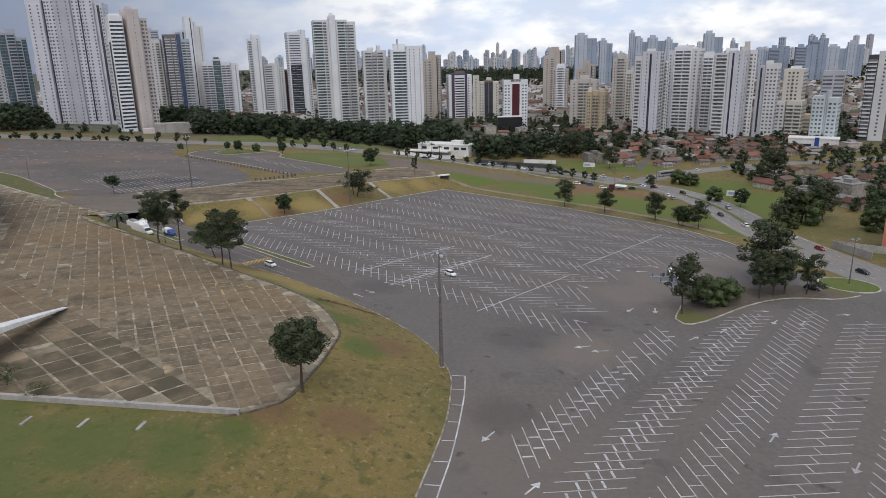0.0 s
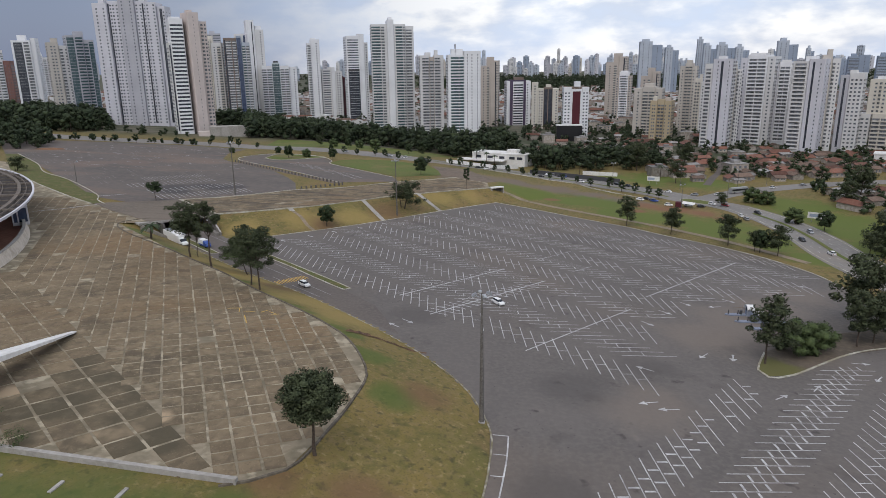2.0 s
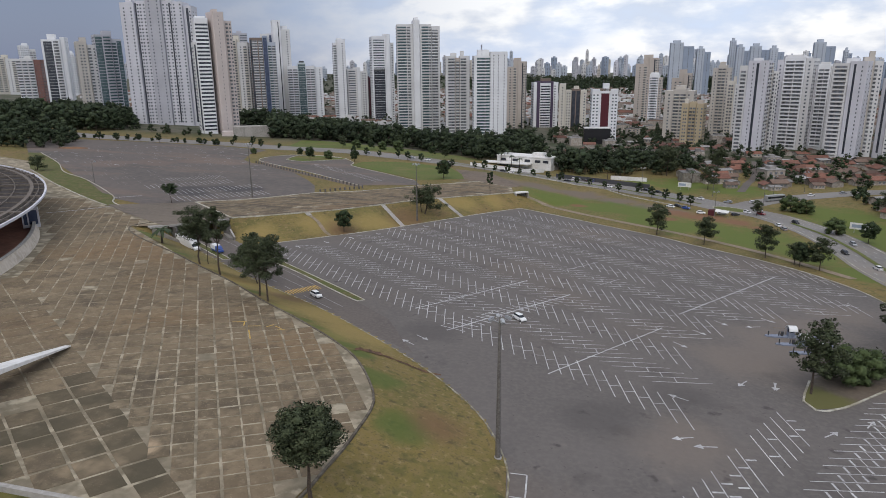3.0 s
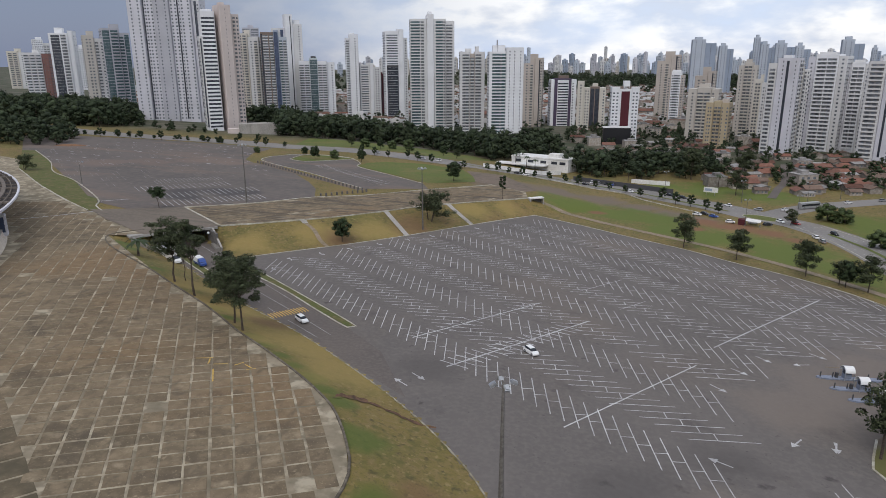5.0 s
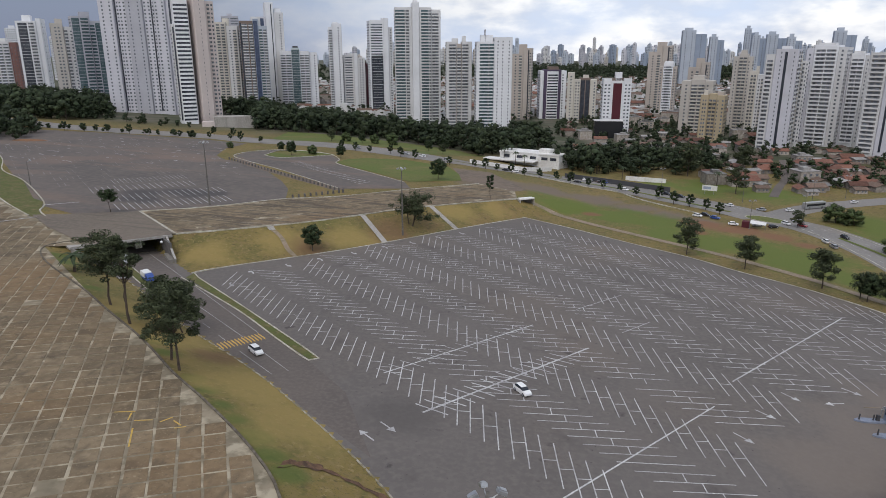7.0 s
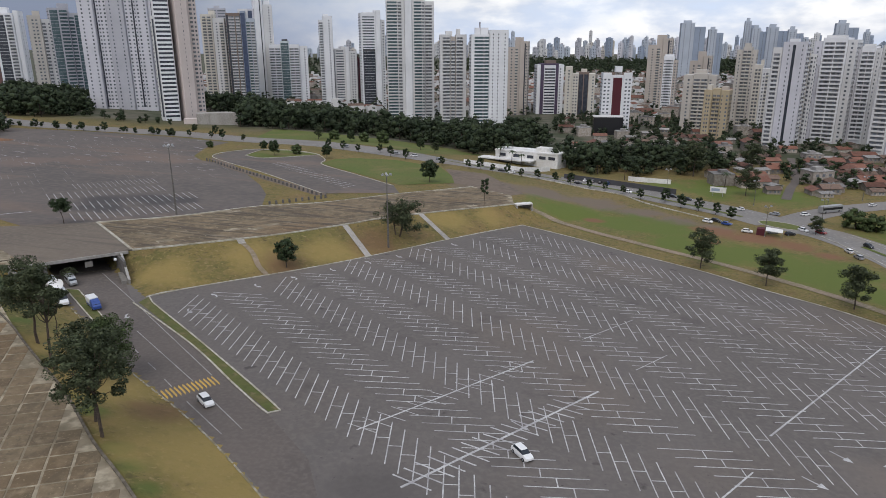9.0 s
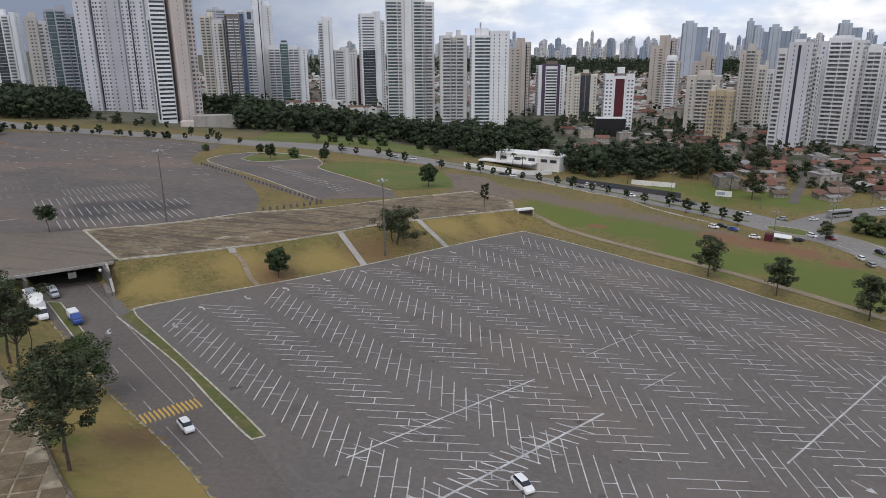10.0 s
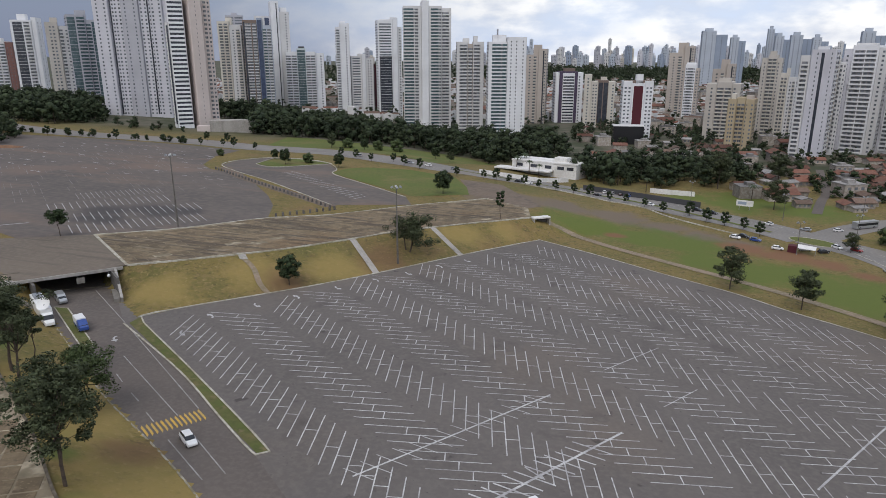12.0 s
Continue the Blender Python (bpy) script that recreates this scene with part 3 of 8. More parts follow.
def kerb(line, material, label, height=0.16, width=0.3, step=3.0, smooth=True, name="kerb"):
    """A real step of cast stones along a line on the ground."""
    pts = spline(line, step) if smooth else line
    n = len(pts)
    s = Soup()
    xy = np.array(pts)
    base = ground(xy[:, 0], xy[:, 1])
    for i in range(n):
        a, b = pts[max(i - 1, 0)], pts[min(i + 1, n - 1)]
        dx, dy = b[0] - a[0], b[1] - a[1]
        k = math.hypot(dx, dy) or 1
        ox, oy = -dy / k * width / 2, dx / k * width / 2
        x, y = pts[i]
        z = float(base[i])
        s.v += [(x - ox, y - oy, z - 0.2), (x - ox * 0.9, y - oy * 0.9, z + height), (x + ox * 0.9, y + oy * 0.9, z + height), (x + ox, y + oy, z - 0.2)]
    for i in range(n - 1):
        a = 4 * i
        for j in range(3):
            s.f.append((a + j, a + j + 4, a + j + 5, a + j + 1))
            s.mi.append(0)
    return tagged(part(name, s.mesh(name, material), None), label, "kerb", kind="structure")


# the car park and the roads on its level
LOT = [(-12, -140), (-3.2, -70), (-1.9, -42.6), (1.2, -24), (2, -12), (1.5, -2), (-3.4, 11.5), (-12, 24), (-24, 37), (-43, 54), (-56, 64),
       (-75, 77), (-97, 95), (-117, 111), (-150, 138), (-137, 154), (-104, 122), (-101, 119), (-91.5, 110.5), (-86, 119), (-58.6, 151),
       (-28, 194), (-7.6, 220.7), (11, 207.8), (31, 192), (49.5, 178.5), (62, 166), (78, 152.5), (91, 137), (100, 119), (103, 100), (104, 84), (112, 78), (150, 62), (165, -140)]
lot = plane_sheet("parking_lot", LOT, 0.03, ASPHALT, "worn grey asphalt car park sloping gently away", "parking lot")
ACCESS = [(-21, 37), (-34, 47), (-43, 54.5), (-56, 64.5), (-75, 77.5), (-97, 95.5), (-117, 111.5), (-150, 138.5), (-138, 153), (-104.5, 121.5), (-92, 106.5),
          (-68, 89), (-51.5, 74.7), (-42, 66.8), (-31, 56)]
plane_sheet("access_road", ACCESS, 0.036, ROAD, "brownish asphalt access road running into the underpass", "road")

# the terrace and the deck over the underpass
PLAZA = [(-29, -31), (-24, -27), (-21.5, -15), (-20.5, -5), (-20.5, 4), (-23.5, 11.8), (-28.9, 21), (-37, 29.3), (-48.6, 39),
         (-57.5, 45.8), (-71.3, 57.7), (-94.3, 75.2), (-130.5, 105.5), (-122.5, 111.5), (-132, 126), (-150, 142), (-160, 136), (-198, 167), (-257, 225), (-300, 240), (-300, -20), (-110, -27)]
plaza = plane_sheet("plaza", PLAZA, RISE - 0.02, JOINT, "terrace of weathered concrete slabs with pale joints", "pavement")
DECK = [(-121.3, 110), (-109.8, 125), (-107, 129.8), (-84, 152), (-67, 172.5), (-47, 199), (-11.7, 234), (-14, 252), (-32, 266), (-39, 258),
        (-59, 236), (-81, 208), (-99, 194), (-117, 169), (-134, 153), (-150, 142), (-160, 136), (-146, 125)]
plane_sheet("bridge_road", DECK, RISE + 0.02, JOINT, "concrete-slab road along the top of the bank", "road")
UPPERLOT = [(-150, 142), (-134, 153), (-117, 169), (-98, 194), (-106, 214), (-116, 231), (-133, 254), (-150, 276), (-168, 280), (-179, 292), (-189, 322),
            (-190, 352), (-227, 358), (-282, 356), (-345, 345), (-360, 330), (-300, 262), (-258, 232), (-198, 176), (-170, 150)]
plane_sheet("upper_parking_lot", UPPERLOT, RISE + 0.01, UPPER, "faded reddish-grey asphalt upper car park", "parking lot")
UPPER2 = [(-171, 296), (-172, 314), (-163, 332), (-145, 338), (-128, 331), (-116, 312), (-112, 296), (-88, 274), (-65, 253), (-59, 238), (-87, 224), (-129, 261), (-156, 281)]
plane_sheet("side_parking_lot", UPPER2, RISE + 0.02, UPPER, "small faded asphalt car park beside the avenue", "parking lot")
plane_sheet("green_triangle", [(-114, 299), (-112, 316), (-104, 326), (-82, 330), (-55, 316), (-45, 290), (-41, 271), (-63, 256)], RISE + 0.03, LAWN, "mown green lawn beside the car park", "lawn")
plane_sheet("corner_lawn", [(-250, 204), (-213, 173), (-202, 164.5), (-178.5, 147), (-159.6, 134.3), (-155.2, 136), (-162.6, 142.5), (-171, 154.5), (-178, 158), (-206, 186), (-231, 203.5), (-256, 231), (-294, 265), (-300, 262)], RISE + 0.05, VERGE, "strip of bright grass beside the upper car park", "lawn")
plane_sheet("bare_forecourt", [(-14, 252), (-32, 266), (-41, 271), (-45, 290), (-52, 312), (-30, 305), (-9, 258)], RISE + 0.015, FORECOURT, "bare brown forecourt between road and avenue", "ground")
plane_sheet("bollard_strip", [(-99, 194.5), (-81, 209), (-87, 224), (-129, 261), (-156, 281), (-168, 293), (-178, 300), (-179, 292), (-168, 280), (-150, 276), (-133, 254), (-116, 231), (-106, 214)], RISE + 0.03, GRASS, "grass verge between two car parks", "lawn")
plane_sheet("median_grass", [(-91, 107), (-68, 89.2), (-51.5, 75), (-42, 67.3), (-40.6, 68.4), (-66.0, 90.2), (-88.6, 108.6), (-91, 111)], 0.10, VERGE, "narrow kerbed grass median", "lawn")
plane_sheet("tree_island", [(55.3, 33.5), (56.1, 30.2), (62, 32.3), (78.8, 46.7), (92.3, 53.6), (104, 54), (112, 58), (110, 66), (95, 66), (75, 58), (60, 44)], 0.10, ISLAND, "kerbed grass island under the trees", "lawn")

# right of the car park
ribbon("foot_path", [(-8, 238), (4, 233), (19, 219), (38, 204), (60, 187), (84, 163), (104, 134)], 3.6, 0.06, DUST, "trodden brown path in the grass", "path")
ribbon("park_field", [(-192, 408), (-145, 416), (-95, 412), (-60, 388)], 60, 0.03, LAWN, "green park lawn before the woods", "lawn")
ribbon("service_road", [(-166, 290), (-158, 280), (-144, 265), (-115, 243), (-86, 221)], 5.5, RISE * 0 + 0.07, FORECOURT, "narrow brown service road between the car parks", "road")
plane_sheet("grass_island", [(-158, 307), (-146, 302), (-128, 324), (-126, 330), (-146, 336), (-159, 331)], RISE + 0.10, LAWN, "kerbed grass island in the side car park", "lawn")
plane_sheet("lane_median", [(-112.3, 110.3), (-109, 110.6), (-90.4, 94.8), (-92.5, 93.6)], 0.12, VERGE, "narrow grass strip between two lanes", "lawn")
plane_sheet("bridge_surface", [(-121.3, 110), (-109.8, 125), (-107, 129.8), (-134, 153), (-150, 142), (-160, 136), (-146, 125)], RISE + 0.09, BRIDGETOP, "smooth brown concrete surface of the bridge", "road")
AVENUE = [(-420, 395), (-330, 372), (-232, 376), (-190, 371), (-140, 375), (-88, 357), (-45, 340), (0, 336), (36, 321), (58, 302), (80, 284), (96, 264)]
ribbon("avenue", AVENUE, 26, 0.04, AVEROAD, "grey asphalt avenue with a planted median", "road")
EASTROAD = [(96, 264), (112, 246), (121, 215), (123, 180), (121, 145), (124, 108), (131, 75), (142, 45), (170, 10)]
ribbon("east_road", EASTROAD, 22, 0.045, AVEROAD, "grey dual carriageway beside the car park", "road")
ribbon("side_street", [(100, 268), (122, 289), (150, 306), (200, 326), (300, 350)], 13, 0.05, AVEROAD, "grey side street leading to the houses", "road")
ribbon("median_strip", [(-60, 345), (-20, 336), (8, 332), (36, 317), (58, 298), (76, 280), (84, 272)], 2.6, 0.16, LAWN, "planted grass median of the avenue", "lawn")
ribbon("east_median", [(116, 232), (121.5, 208), (122.5, 180), (120.5, 145), (123, 112)], 2.0, 0.16, LAWN, "grass median of the carriageway", "lawn")


def disc(name, x, y, r, material, label, category, lift_z=0.12, squash=0.7, turn=0.0):
    s = Soup()
    ring = []
    for i in range(40):
        t = 2 * math.pi * i / 40
        px, py = r * math.cos(t), r * squash * math.sin(t)
        ring.append((x + px * math.cos(turn) - py * math.sin(turn), y + px * math.sin(turn) + py * math.cos(turn)))
    z = [gz(*p) for p in ring]
    s.v = [(p[0], p[1], h + lift_z) for p, h in zip(ring, z)] + [(x, y, gz(x, y) + lift_z + 0.15)]
    s.f = [(i, (i + 1) % 40, 40) for i in range(40)]
    s.mi = [0] * 40
    ob = tagged(part(name, s.mesh(name, material), None), label, category, kind="structure")
    kerb(ring + ring[:1], KERB, "pale concrete kerb ring", 0.2, 0.5, smooth=False)
    return ob


disc("roundabout_lawn", 96.5, 260, 9, LAWN, "round grass island of the roundabout", "lawn", turn=-0.6)
disc("east_roundabout_lawn", 115.5, 68.5, 8, LAWN, "bright round grass island in the junction", "lawn", squash=0.95)

# kerbs
kerb(TOE[1:13], KERB_WORN, "worn limewashed kerb along the grass bank", 0.13)
kerb([(-31, -32)] + CREST[2:15], KERB_GREY, "grey concrete edge of the terrace, its shadow line painted dark", 0.16, 0.4)
kerb([(-107, 130), (-84, 152), (-67, 172.5), (-47, 199), (-11.7, 234)], KERB, "pale kerb along the top of the bank", 0.2, 0.5)
kerb([(-91.5, 110.8), (-86, 119), (-58.6, 151), (-28, 194), (-7.6, 220.7)], KERB, "pale kerb at the foot of the bank", 0.18, 0.45)
kerb([(-7.6, 220.7), (11, 207.8), (31, 192), (49.5, 178.5), (62, 166), (78, 152.5), (91, 137), (100, 119), (103, 100)], KERB, "pale kerb along the field", 0.14, 0.35)
kerb([(-92, 106.5), (-68, 89), (-51.5, 74.7), (-42, 66.9), (-40.4, 68.3), (-66.0, 90.0), (-88.2, 108.1), (-91, 111.2)], KERB, "limewashed kerb round the grass median", 0.18, 0.35)
kerb([(60, 44), (55.3, 33.5), (56.3, 30), (62, 32.3), (78.8, 46.7), (92.3, 53.6), (104, 54), (113, 58)], KERB, "limewashed kerb round the tree island", 0.2, 0.45)
kerb([(-134, 153.3), (-117, 169), (-99, 193.5), (-81, 208), (-59, 236), (-39, 258), (-32, 266)], KERB, "pale kerb between road and upper car park", 0.18, 0.5)
kerb([(-134, 153.3), (-107, 130)], KERB, "pale concrete joint strip across the bridge", 0.2, 0.8)
kerb([(-158, 307), (-146, 302), (-128, 324), (-126, 330), (-146, 336), (-159, 331), (-158, 307)], KERB, "pale kerb round the grass island", 0.2, 0.5)
kerb([(-112.3, 110.3), (-109, 110.6), (-90.4, 94.8), (-92.5, 93.6), (-112.3, 110.3)], KERB, "pale kerb round the lane strip", 0.18, 0.3, smooth=False)
kerb([(-155.2, 136), (-162.6, 142.5), (-171, 154.5), (-206, 186), (-231, 203.5), (-256, 231), (-294, 265)], KERB, "pale kerb along the upper car park", 0.2, 0.5)
kerb([(-159.6, 134.3), (-178.5, 147), (-202, 164.5), (-213, 173), (-250, 204)], KERB, "pale stones along the grass strip", 0.25, 0.6)
kerb([(-87, 224), (-129, 261), (-156, 281), (-171, 296), (-172, 314), (-163, 332), (-145, 338), (-128, 331), (-116, 312), (-112, 296), (-88, 274), (-65, 253)], KERB, "pale kerb of the side car park", 0.18, 0.5)
kerb([(-20, 324), (8, 318), (34, 306), (46, 286), (62, 268), (76, 255)], KERB, "white kerb along the avenue", 0.3, 0.7)
kerb([(106, 246), (112, 215), (113.5, 180), (111.5, 145), (114.5, 106), (117, 86)], KERB, "pale kerb of the carriageway", 0.15, 0.4)
kerb([(120, 252), (130, 217), (132.5, 180), (130.5, 145), (133.5, 108)], KERB, "pale kerb of the carriageway", 0.15, 0.4)

# underpass
bridge = thing("bridge", "grey concrete bridge slab over the access road", "bridge")
s = Soup()
loop = [(-124, 106.5), (-107, 128.3), (-118, 145), (-150, 160), (-162, 142), (-150, 126)]
n = len(loop)
s.v = [(x, y, low(x, y) + RISE - 0.62) for x, y in loop] + [(x, y, low(x, y) + RISE - 0.08) for x, y in loop]
s.f = [(i, (i + 1) % n, n + (i + 1) % n, n + i) for i in range(n)] + [tuple(range(n - 1, -1, -1)), tuple(range(n, 2 * n))]
s.mi = [0] * len(s.f)
part("deck_slab", s.mesh("deck_slab", CONCRETE), None, bridge)


def wall_between(name, a, b, z0, z1, thick, material, parent=None, label=""):
    """A wall between two plan points; z0 and z1 are functions of the place."""
    dx, dy = b[0] - a[0], b[1] - a[1]
    k = math.hypot(dx, dy)
    ox, oy = -dy / k * thick / 2, dx / k * thick / 2
    s = Soup()
    ring = [(a[0] + ox, a[1] + oy), (a[0] - ox, a[1] - oy), (b[0] - ox, b[1] - oy), (b[0] + ox, b[1] + oy)]
    s.v = [(x, y, z0(x, y)) for x, y in ring] + [(x, y, z1(x, y)) for x, y in ring]
    s.f = [(0, 1, 5, 4), (1, 2, 6, 5), (2, 3, 7, 6), (3, 0, 4, 7), (4, 5, 6, 7)]
    s.mi = [0] * 5
    return part(name, s.mesh(name, material), None, parent, label)


def under(x, y):
    return low(x, y) - 0.3


def soffit(x, y):
    return low(x, y) + RISE - 0.63


# the underpass's dark interior is put into the colour of these walls
wall_between("side_wall", (-117.2, 110.8), (-151, 138.2), under, soffit, 0.6, DARKCON, bridge, "dark concrete wall")
wall_between("side_wall", (-103.8, 121.8), (-138, 154), under, soffit, 0.6, DARKCON, bridge, "dark concrete wall")
wall_between("end_wall", (-150.5, 137.8), (-137, 154.3), under, soffit, 0.5, DARKCON, bridge, "dark concrete wall")
def wing_top(x, y):
    return low(x, y) + 1.3 + (RISE - 1.3) * max(0, min(1, (-100.4 - x) / 7.6))


wall_between("wing_wall", (-108.0, 126.8), (-100.4, 117.9), under, lambda x, y: wing_top(x, y) - 0.16, 0.5, GREYCON, bridge, "mid-grey concrete wing wall")
wall_between("wing_coping", (-108.0, 126.8), (-100.4, 117.9), lambda x, y: wing_top(x, y) - 0.16, wing_top, 0.62, CONCRETE, bridge, "pale concrete coping")
wall_between("apron", (-106.6, 123.6), (-101.6, 117.8), under, lambda x, y: low(x, y) + 0.9, 1.3, GREYCON, bridge, "low rounded concrete apron")
wall_between("wing_wall", (-123.5, 106.5), (-112, 106.6), under, lambda x, y: low(x, y) + 0.6 + (RISE - 0.6) * max(0, min(1, (-112 - x) / 11)), 0.5, GREYCON, bridge, "mid-grey concrete wing wall")
wall_between("parapet", (-123.8, 106.9), (-107.2, 128.2), lambda x, y: low(x, y) + RISE - 0.6, lambda x, y: low(x, y) + RISE + 0.14, 0.35, CONCRETE, bridge)
tagged(bridge, kind="structure")
globe = thing("tunnel_lamp", "white globe lamp on a bracket at the underpass mouth", "lamp", pose(-108.6, 124.9, low(-108.6, 124.9)))
bm = bmesh.new()
bmesh.ops.create_icosphere(bm, subdivisions=2, radius=0.42, matrix=Matrix.Translation((0, 0, 3.75)))
part("globe", bm, LAMPGLASS, globe)
s = Soup()
s.rod([((0, 0, 4.1), 0.05), ((0, 0, 4.64), 0.05)], 8)
part("bracket", s.mesh("bracket", STEEL), None, globe)
sign = thing("hanging_sign", "pale square sign hung under the bridge", "sign", pose(-113.0, 120.5, low(-113, 120.5), 0, 0, 51))
s = Soup()
s.box(-0.9, 0.9, -0.06, 0.06, 2.6, 4.0, bottom=True)
part("panel", s.mesh("panel", GREYCON), None, sign)
for sx in (-0.6, 0.6):
    s = Soup()
    s.rod([((sx, 0, 3.95), 0.03), ((sx, 0, 4.6), 0.03)], 6)
    part("hanger", s.mesh("hanger", STEEL), None, sign)

# concrete drains down the bank
for a, b in (((-63, 177), (-51, 161.5)), ((-43.5, 203), (-31, 189.5)), ((-86.5, 150.4), (-84.2, 147.6))):
    ribbon("bank_drain", [a, b], 2.1, 0.12, CONCRETE, "stained concrete drain down the bank", "drain", 2.0)

ribbon("worn_track", [(-84.4, 148), (-80, 144.5), (-75.5, 138.5), (-72, 135.5)], 1.5, 0.07, DUST, "trodden earth track down the bank", "path", 1.0)

# ---------------------------------------------------------------- painted markings
def paint_quad(length, width):
    s = Soup()
    s.quad((-length / 2, -width / 2, 0), (length / 2, -width / 2, 0), (length / 2, width / 2, 0), (-length / 2, width / 2, 0))
    return s


LINE_LEN, LINE_W = 12.1, 0.19
TICK_LEN = 2.15
line_mesh = paint_quad(LINE_LEN, LINE_W).mesh("bay_line", PAINT)
tick_mesh = paint_quad(TICK_LEN, LINE_W).mesh("bay_tick", PAINT)
far_marks = Soup()
rnd = random.Random(11)


def mark(mesh, length, width, x, y, angle, near, name, parent=lot, sink=far_marks, level=0.045):
    """One stroke of paint, as an object of its own where near, else joined."""
    m = slope_pose(x, y, low(x, y) + level, angle)
    if near:
        part(name, mesh, None, parent, m=m)
    else:
        q = [m @ Vector(p) for p in ((-length / 2, -width / 2, 0), (length / 2, -width / 2, 0), (length / 2, width / 2, 0), (-length / 2, width / 2, 0))]
        sink.quad(*[tuple(p) for p in q])


STEP = 3.14
count = 0
# row's middle, a line's place on it, first and last line
ROWS1 = [(36.9, -102.54, -133, 12), (49.1, -58.85, -132, 6), (61.15, -62.39, -136, -2), (73.45, -33.29, -135, -8), (85.4, -29.3, -137, -6), (97.5, -31.0, -136, -4),
         (109.6, -30.2, -137, 1), (121.8, -31.0, -136, 9), (133.9, -30.2, -135, 12), (146.0, -31.0, -135, 6), (158.2, -30.2, -134, -2)]
for k, (w, phase, u0, u1) in enumerate(ROWS1):
    angle = 97.8 if k % 2 == 0 else 9.0
    other = 9.0 if k % 2 == 0 else 97.8
    u = phase + STEP * math.ceil((u0 - phase) / STEP)
    while u < u1:
        x, y = uw(u, w + 0.006 * (u + 60))
        if not (k in (3, 5) and 2 < u < 6) and rnd.random() > 0.012:
            near = k <= 4 and u > -78 and count < 190
            count += near
            mark(line_mesh, LINE_LEN, LINE_W, x, y, angle + rnd.uniform(-0.4, 0.4), near, "bay_line")
            if u + STEP < u1 and rnd.random() > 0.08:
                tx, ty = uw(u + STEP / 2, w + 0.006 * (u + 61.5))
                mark(tick_mesh, TICK_LEN, LINE_W, tx, ty, other, False, "bay_tick")
        u += STEP
# long cross strokes
for u, w0, w1, wide in ((-61.3, 35, 78.5, 0.32), (-45.2, 31, 78, 0.42), (-15.2, 31, 75, 0.28), (-18, 88, 149, 0.34), (-62, 96, 116, 0.18), (-46, 92, 104, 0.18)):
    (xa, ya), (xb, yb) = uw(u, w0), uw(u, w1)
    mark(None, w1 - w0, wide, (xa + xb) / 2, (ya + yb) / 2, 51.7, False, "stroke", level=0.05)
for i in range(17):
    x, y = uw(-45.2 + rnd.uniform(-0.4, 0.4), 33 + i * 2.3)
    mark(None, 6.6, 0.3, x, y, -38 + 18 + rnd.uniform(-3, 3), False, "hatch", level=0.048)
for i in range(14):
    x, y = uw(-61.3, 36 + i * 3.0)
    mark(None, 5.5, 0.16, x, y, -38 + 20, False, "hatch", level=0.048)

# second field of bays, nearer the camera
near2 = 0
ROWS2 = [(28.3, -9.75, 3.19, -17, 50, 98.0, "two"), (40.0, -4.67, 3.2, -66, 76, 9.7, "three"), (51.7, 8.89, 3.25, -66, 92, 98.0, "one"),
         (63.8, 37.91, 3.27, -66, 92, 9.0, "one"), (75.5, 1.63, 3.27, -66, 90, 98.0, "one"), (87.2, 0.0, 3.27, -66, 88, 9.4, "one")]
for u0, phase, step2, w0, w1, angle, kind in ROWS2:
    w = phase + step2 * math.ceil((w0 - phase) / step2)
    other = 9.4 if angle > 50 else 97.8
    while w < w1:
        u = u0 - 0.06 * w
        x, y = uw(u, w)
        worn = kind == "two" and 22 < w < 46
        if rnd.random() > (0.22 if worn else 0.01):
            near = near2 < 110 and u < 60 and w < 45
            near2 += near
            mark(line_mesh, LINE_LEN, LINE_W, x, y, angle, near, "bay_line")
        tx, ty = uw(u, w + step2 / 2)
        a = radians(angle)
        for off in {"two": (-1.6, 1.6), "three": (-1.9, 0, 1.9), "one": (0,)}[kind]:
            if worn and rnd.random() < 0.4:
                continue
            bx, by = tx + math.cos(a) * off, ty + math.sin(a) * off
            if kind == "one" or off == 0:
                mark(tick_mesh, TICK_LEN, LINE_W, bx, by, other, False, "bay_tick")
            else:
                mark(None, 1.7, 0.4, bx, by, other, False, "bay_bar", level=0.047)
        w += step2
tagged(part("bay_markings", far_marks.mesh("bay_markings", PAINT), None, lot), kind="stuff")


def arrow_mesh():
    s = Soup()
    s.quad((-2.0, -0.14, 0), (0.6, -0.14, 0), (0.6, 0.14, 0), (-2.0, 0.14, 0))
    s.v += [(0.5, -0.75, 0), (2.0, 0, 0), (0.5, 0.75, 0)]
    s.f.append((4, 5, 6))
    s.mi.append(0)
    return s.mesh("road_arrow", PAINT)


def hook_mesh():
    """A bent turning arrow."""
    s = Soup()
    ring = [(1.5 * math.cos(t), 1.5 * math.sin(t)) for t in [0.35 + 1.5 * k / 7 for k in range(8)]]
    for (xa, ya), (xb, yb) in zip(ring, ring[1:]):
        s.quad((xa * 0.86, ya * 0.86 - 1, 0), (xa * 1.14, ya * 1.14 - 1, 0), (xb * 1.14, yb * 1.14 - 1, 0), (xb * 0.86, yb * 0.86 - 1, 0))
    n = len(s.v)
    s.v += [(-0.3, -0.2, 0), (-0.3, 1.2, 0), (-1.5, 0.5, 0)]
    s.f.append((n, n + 1, n + 2))
    s.mi.append(0)
    return s.mesh("turning_arrow", PAINT)


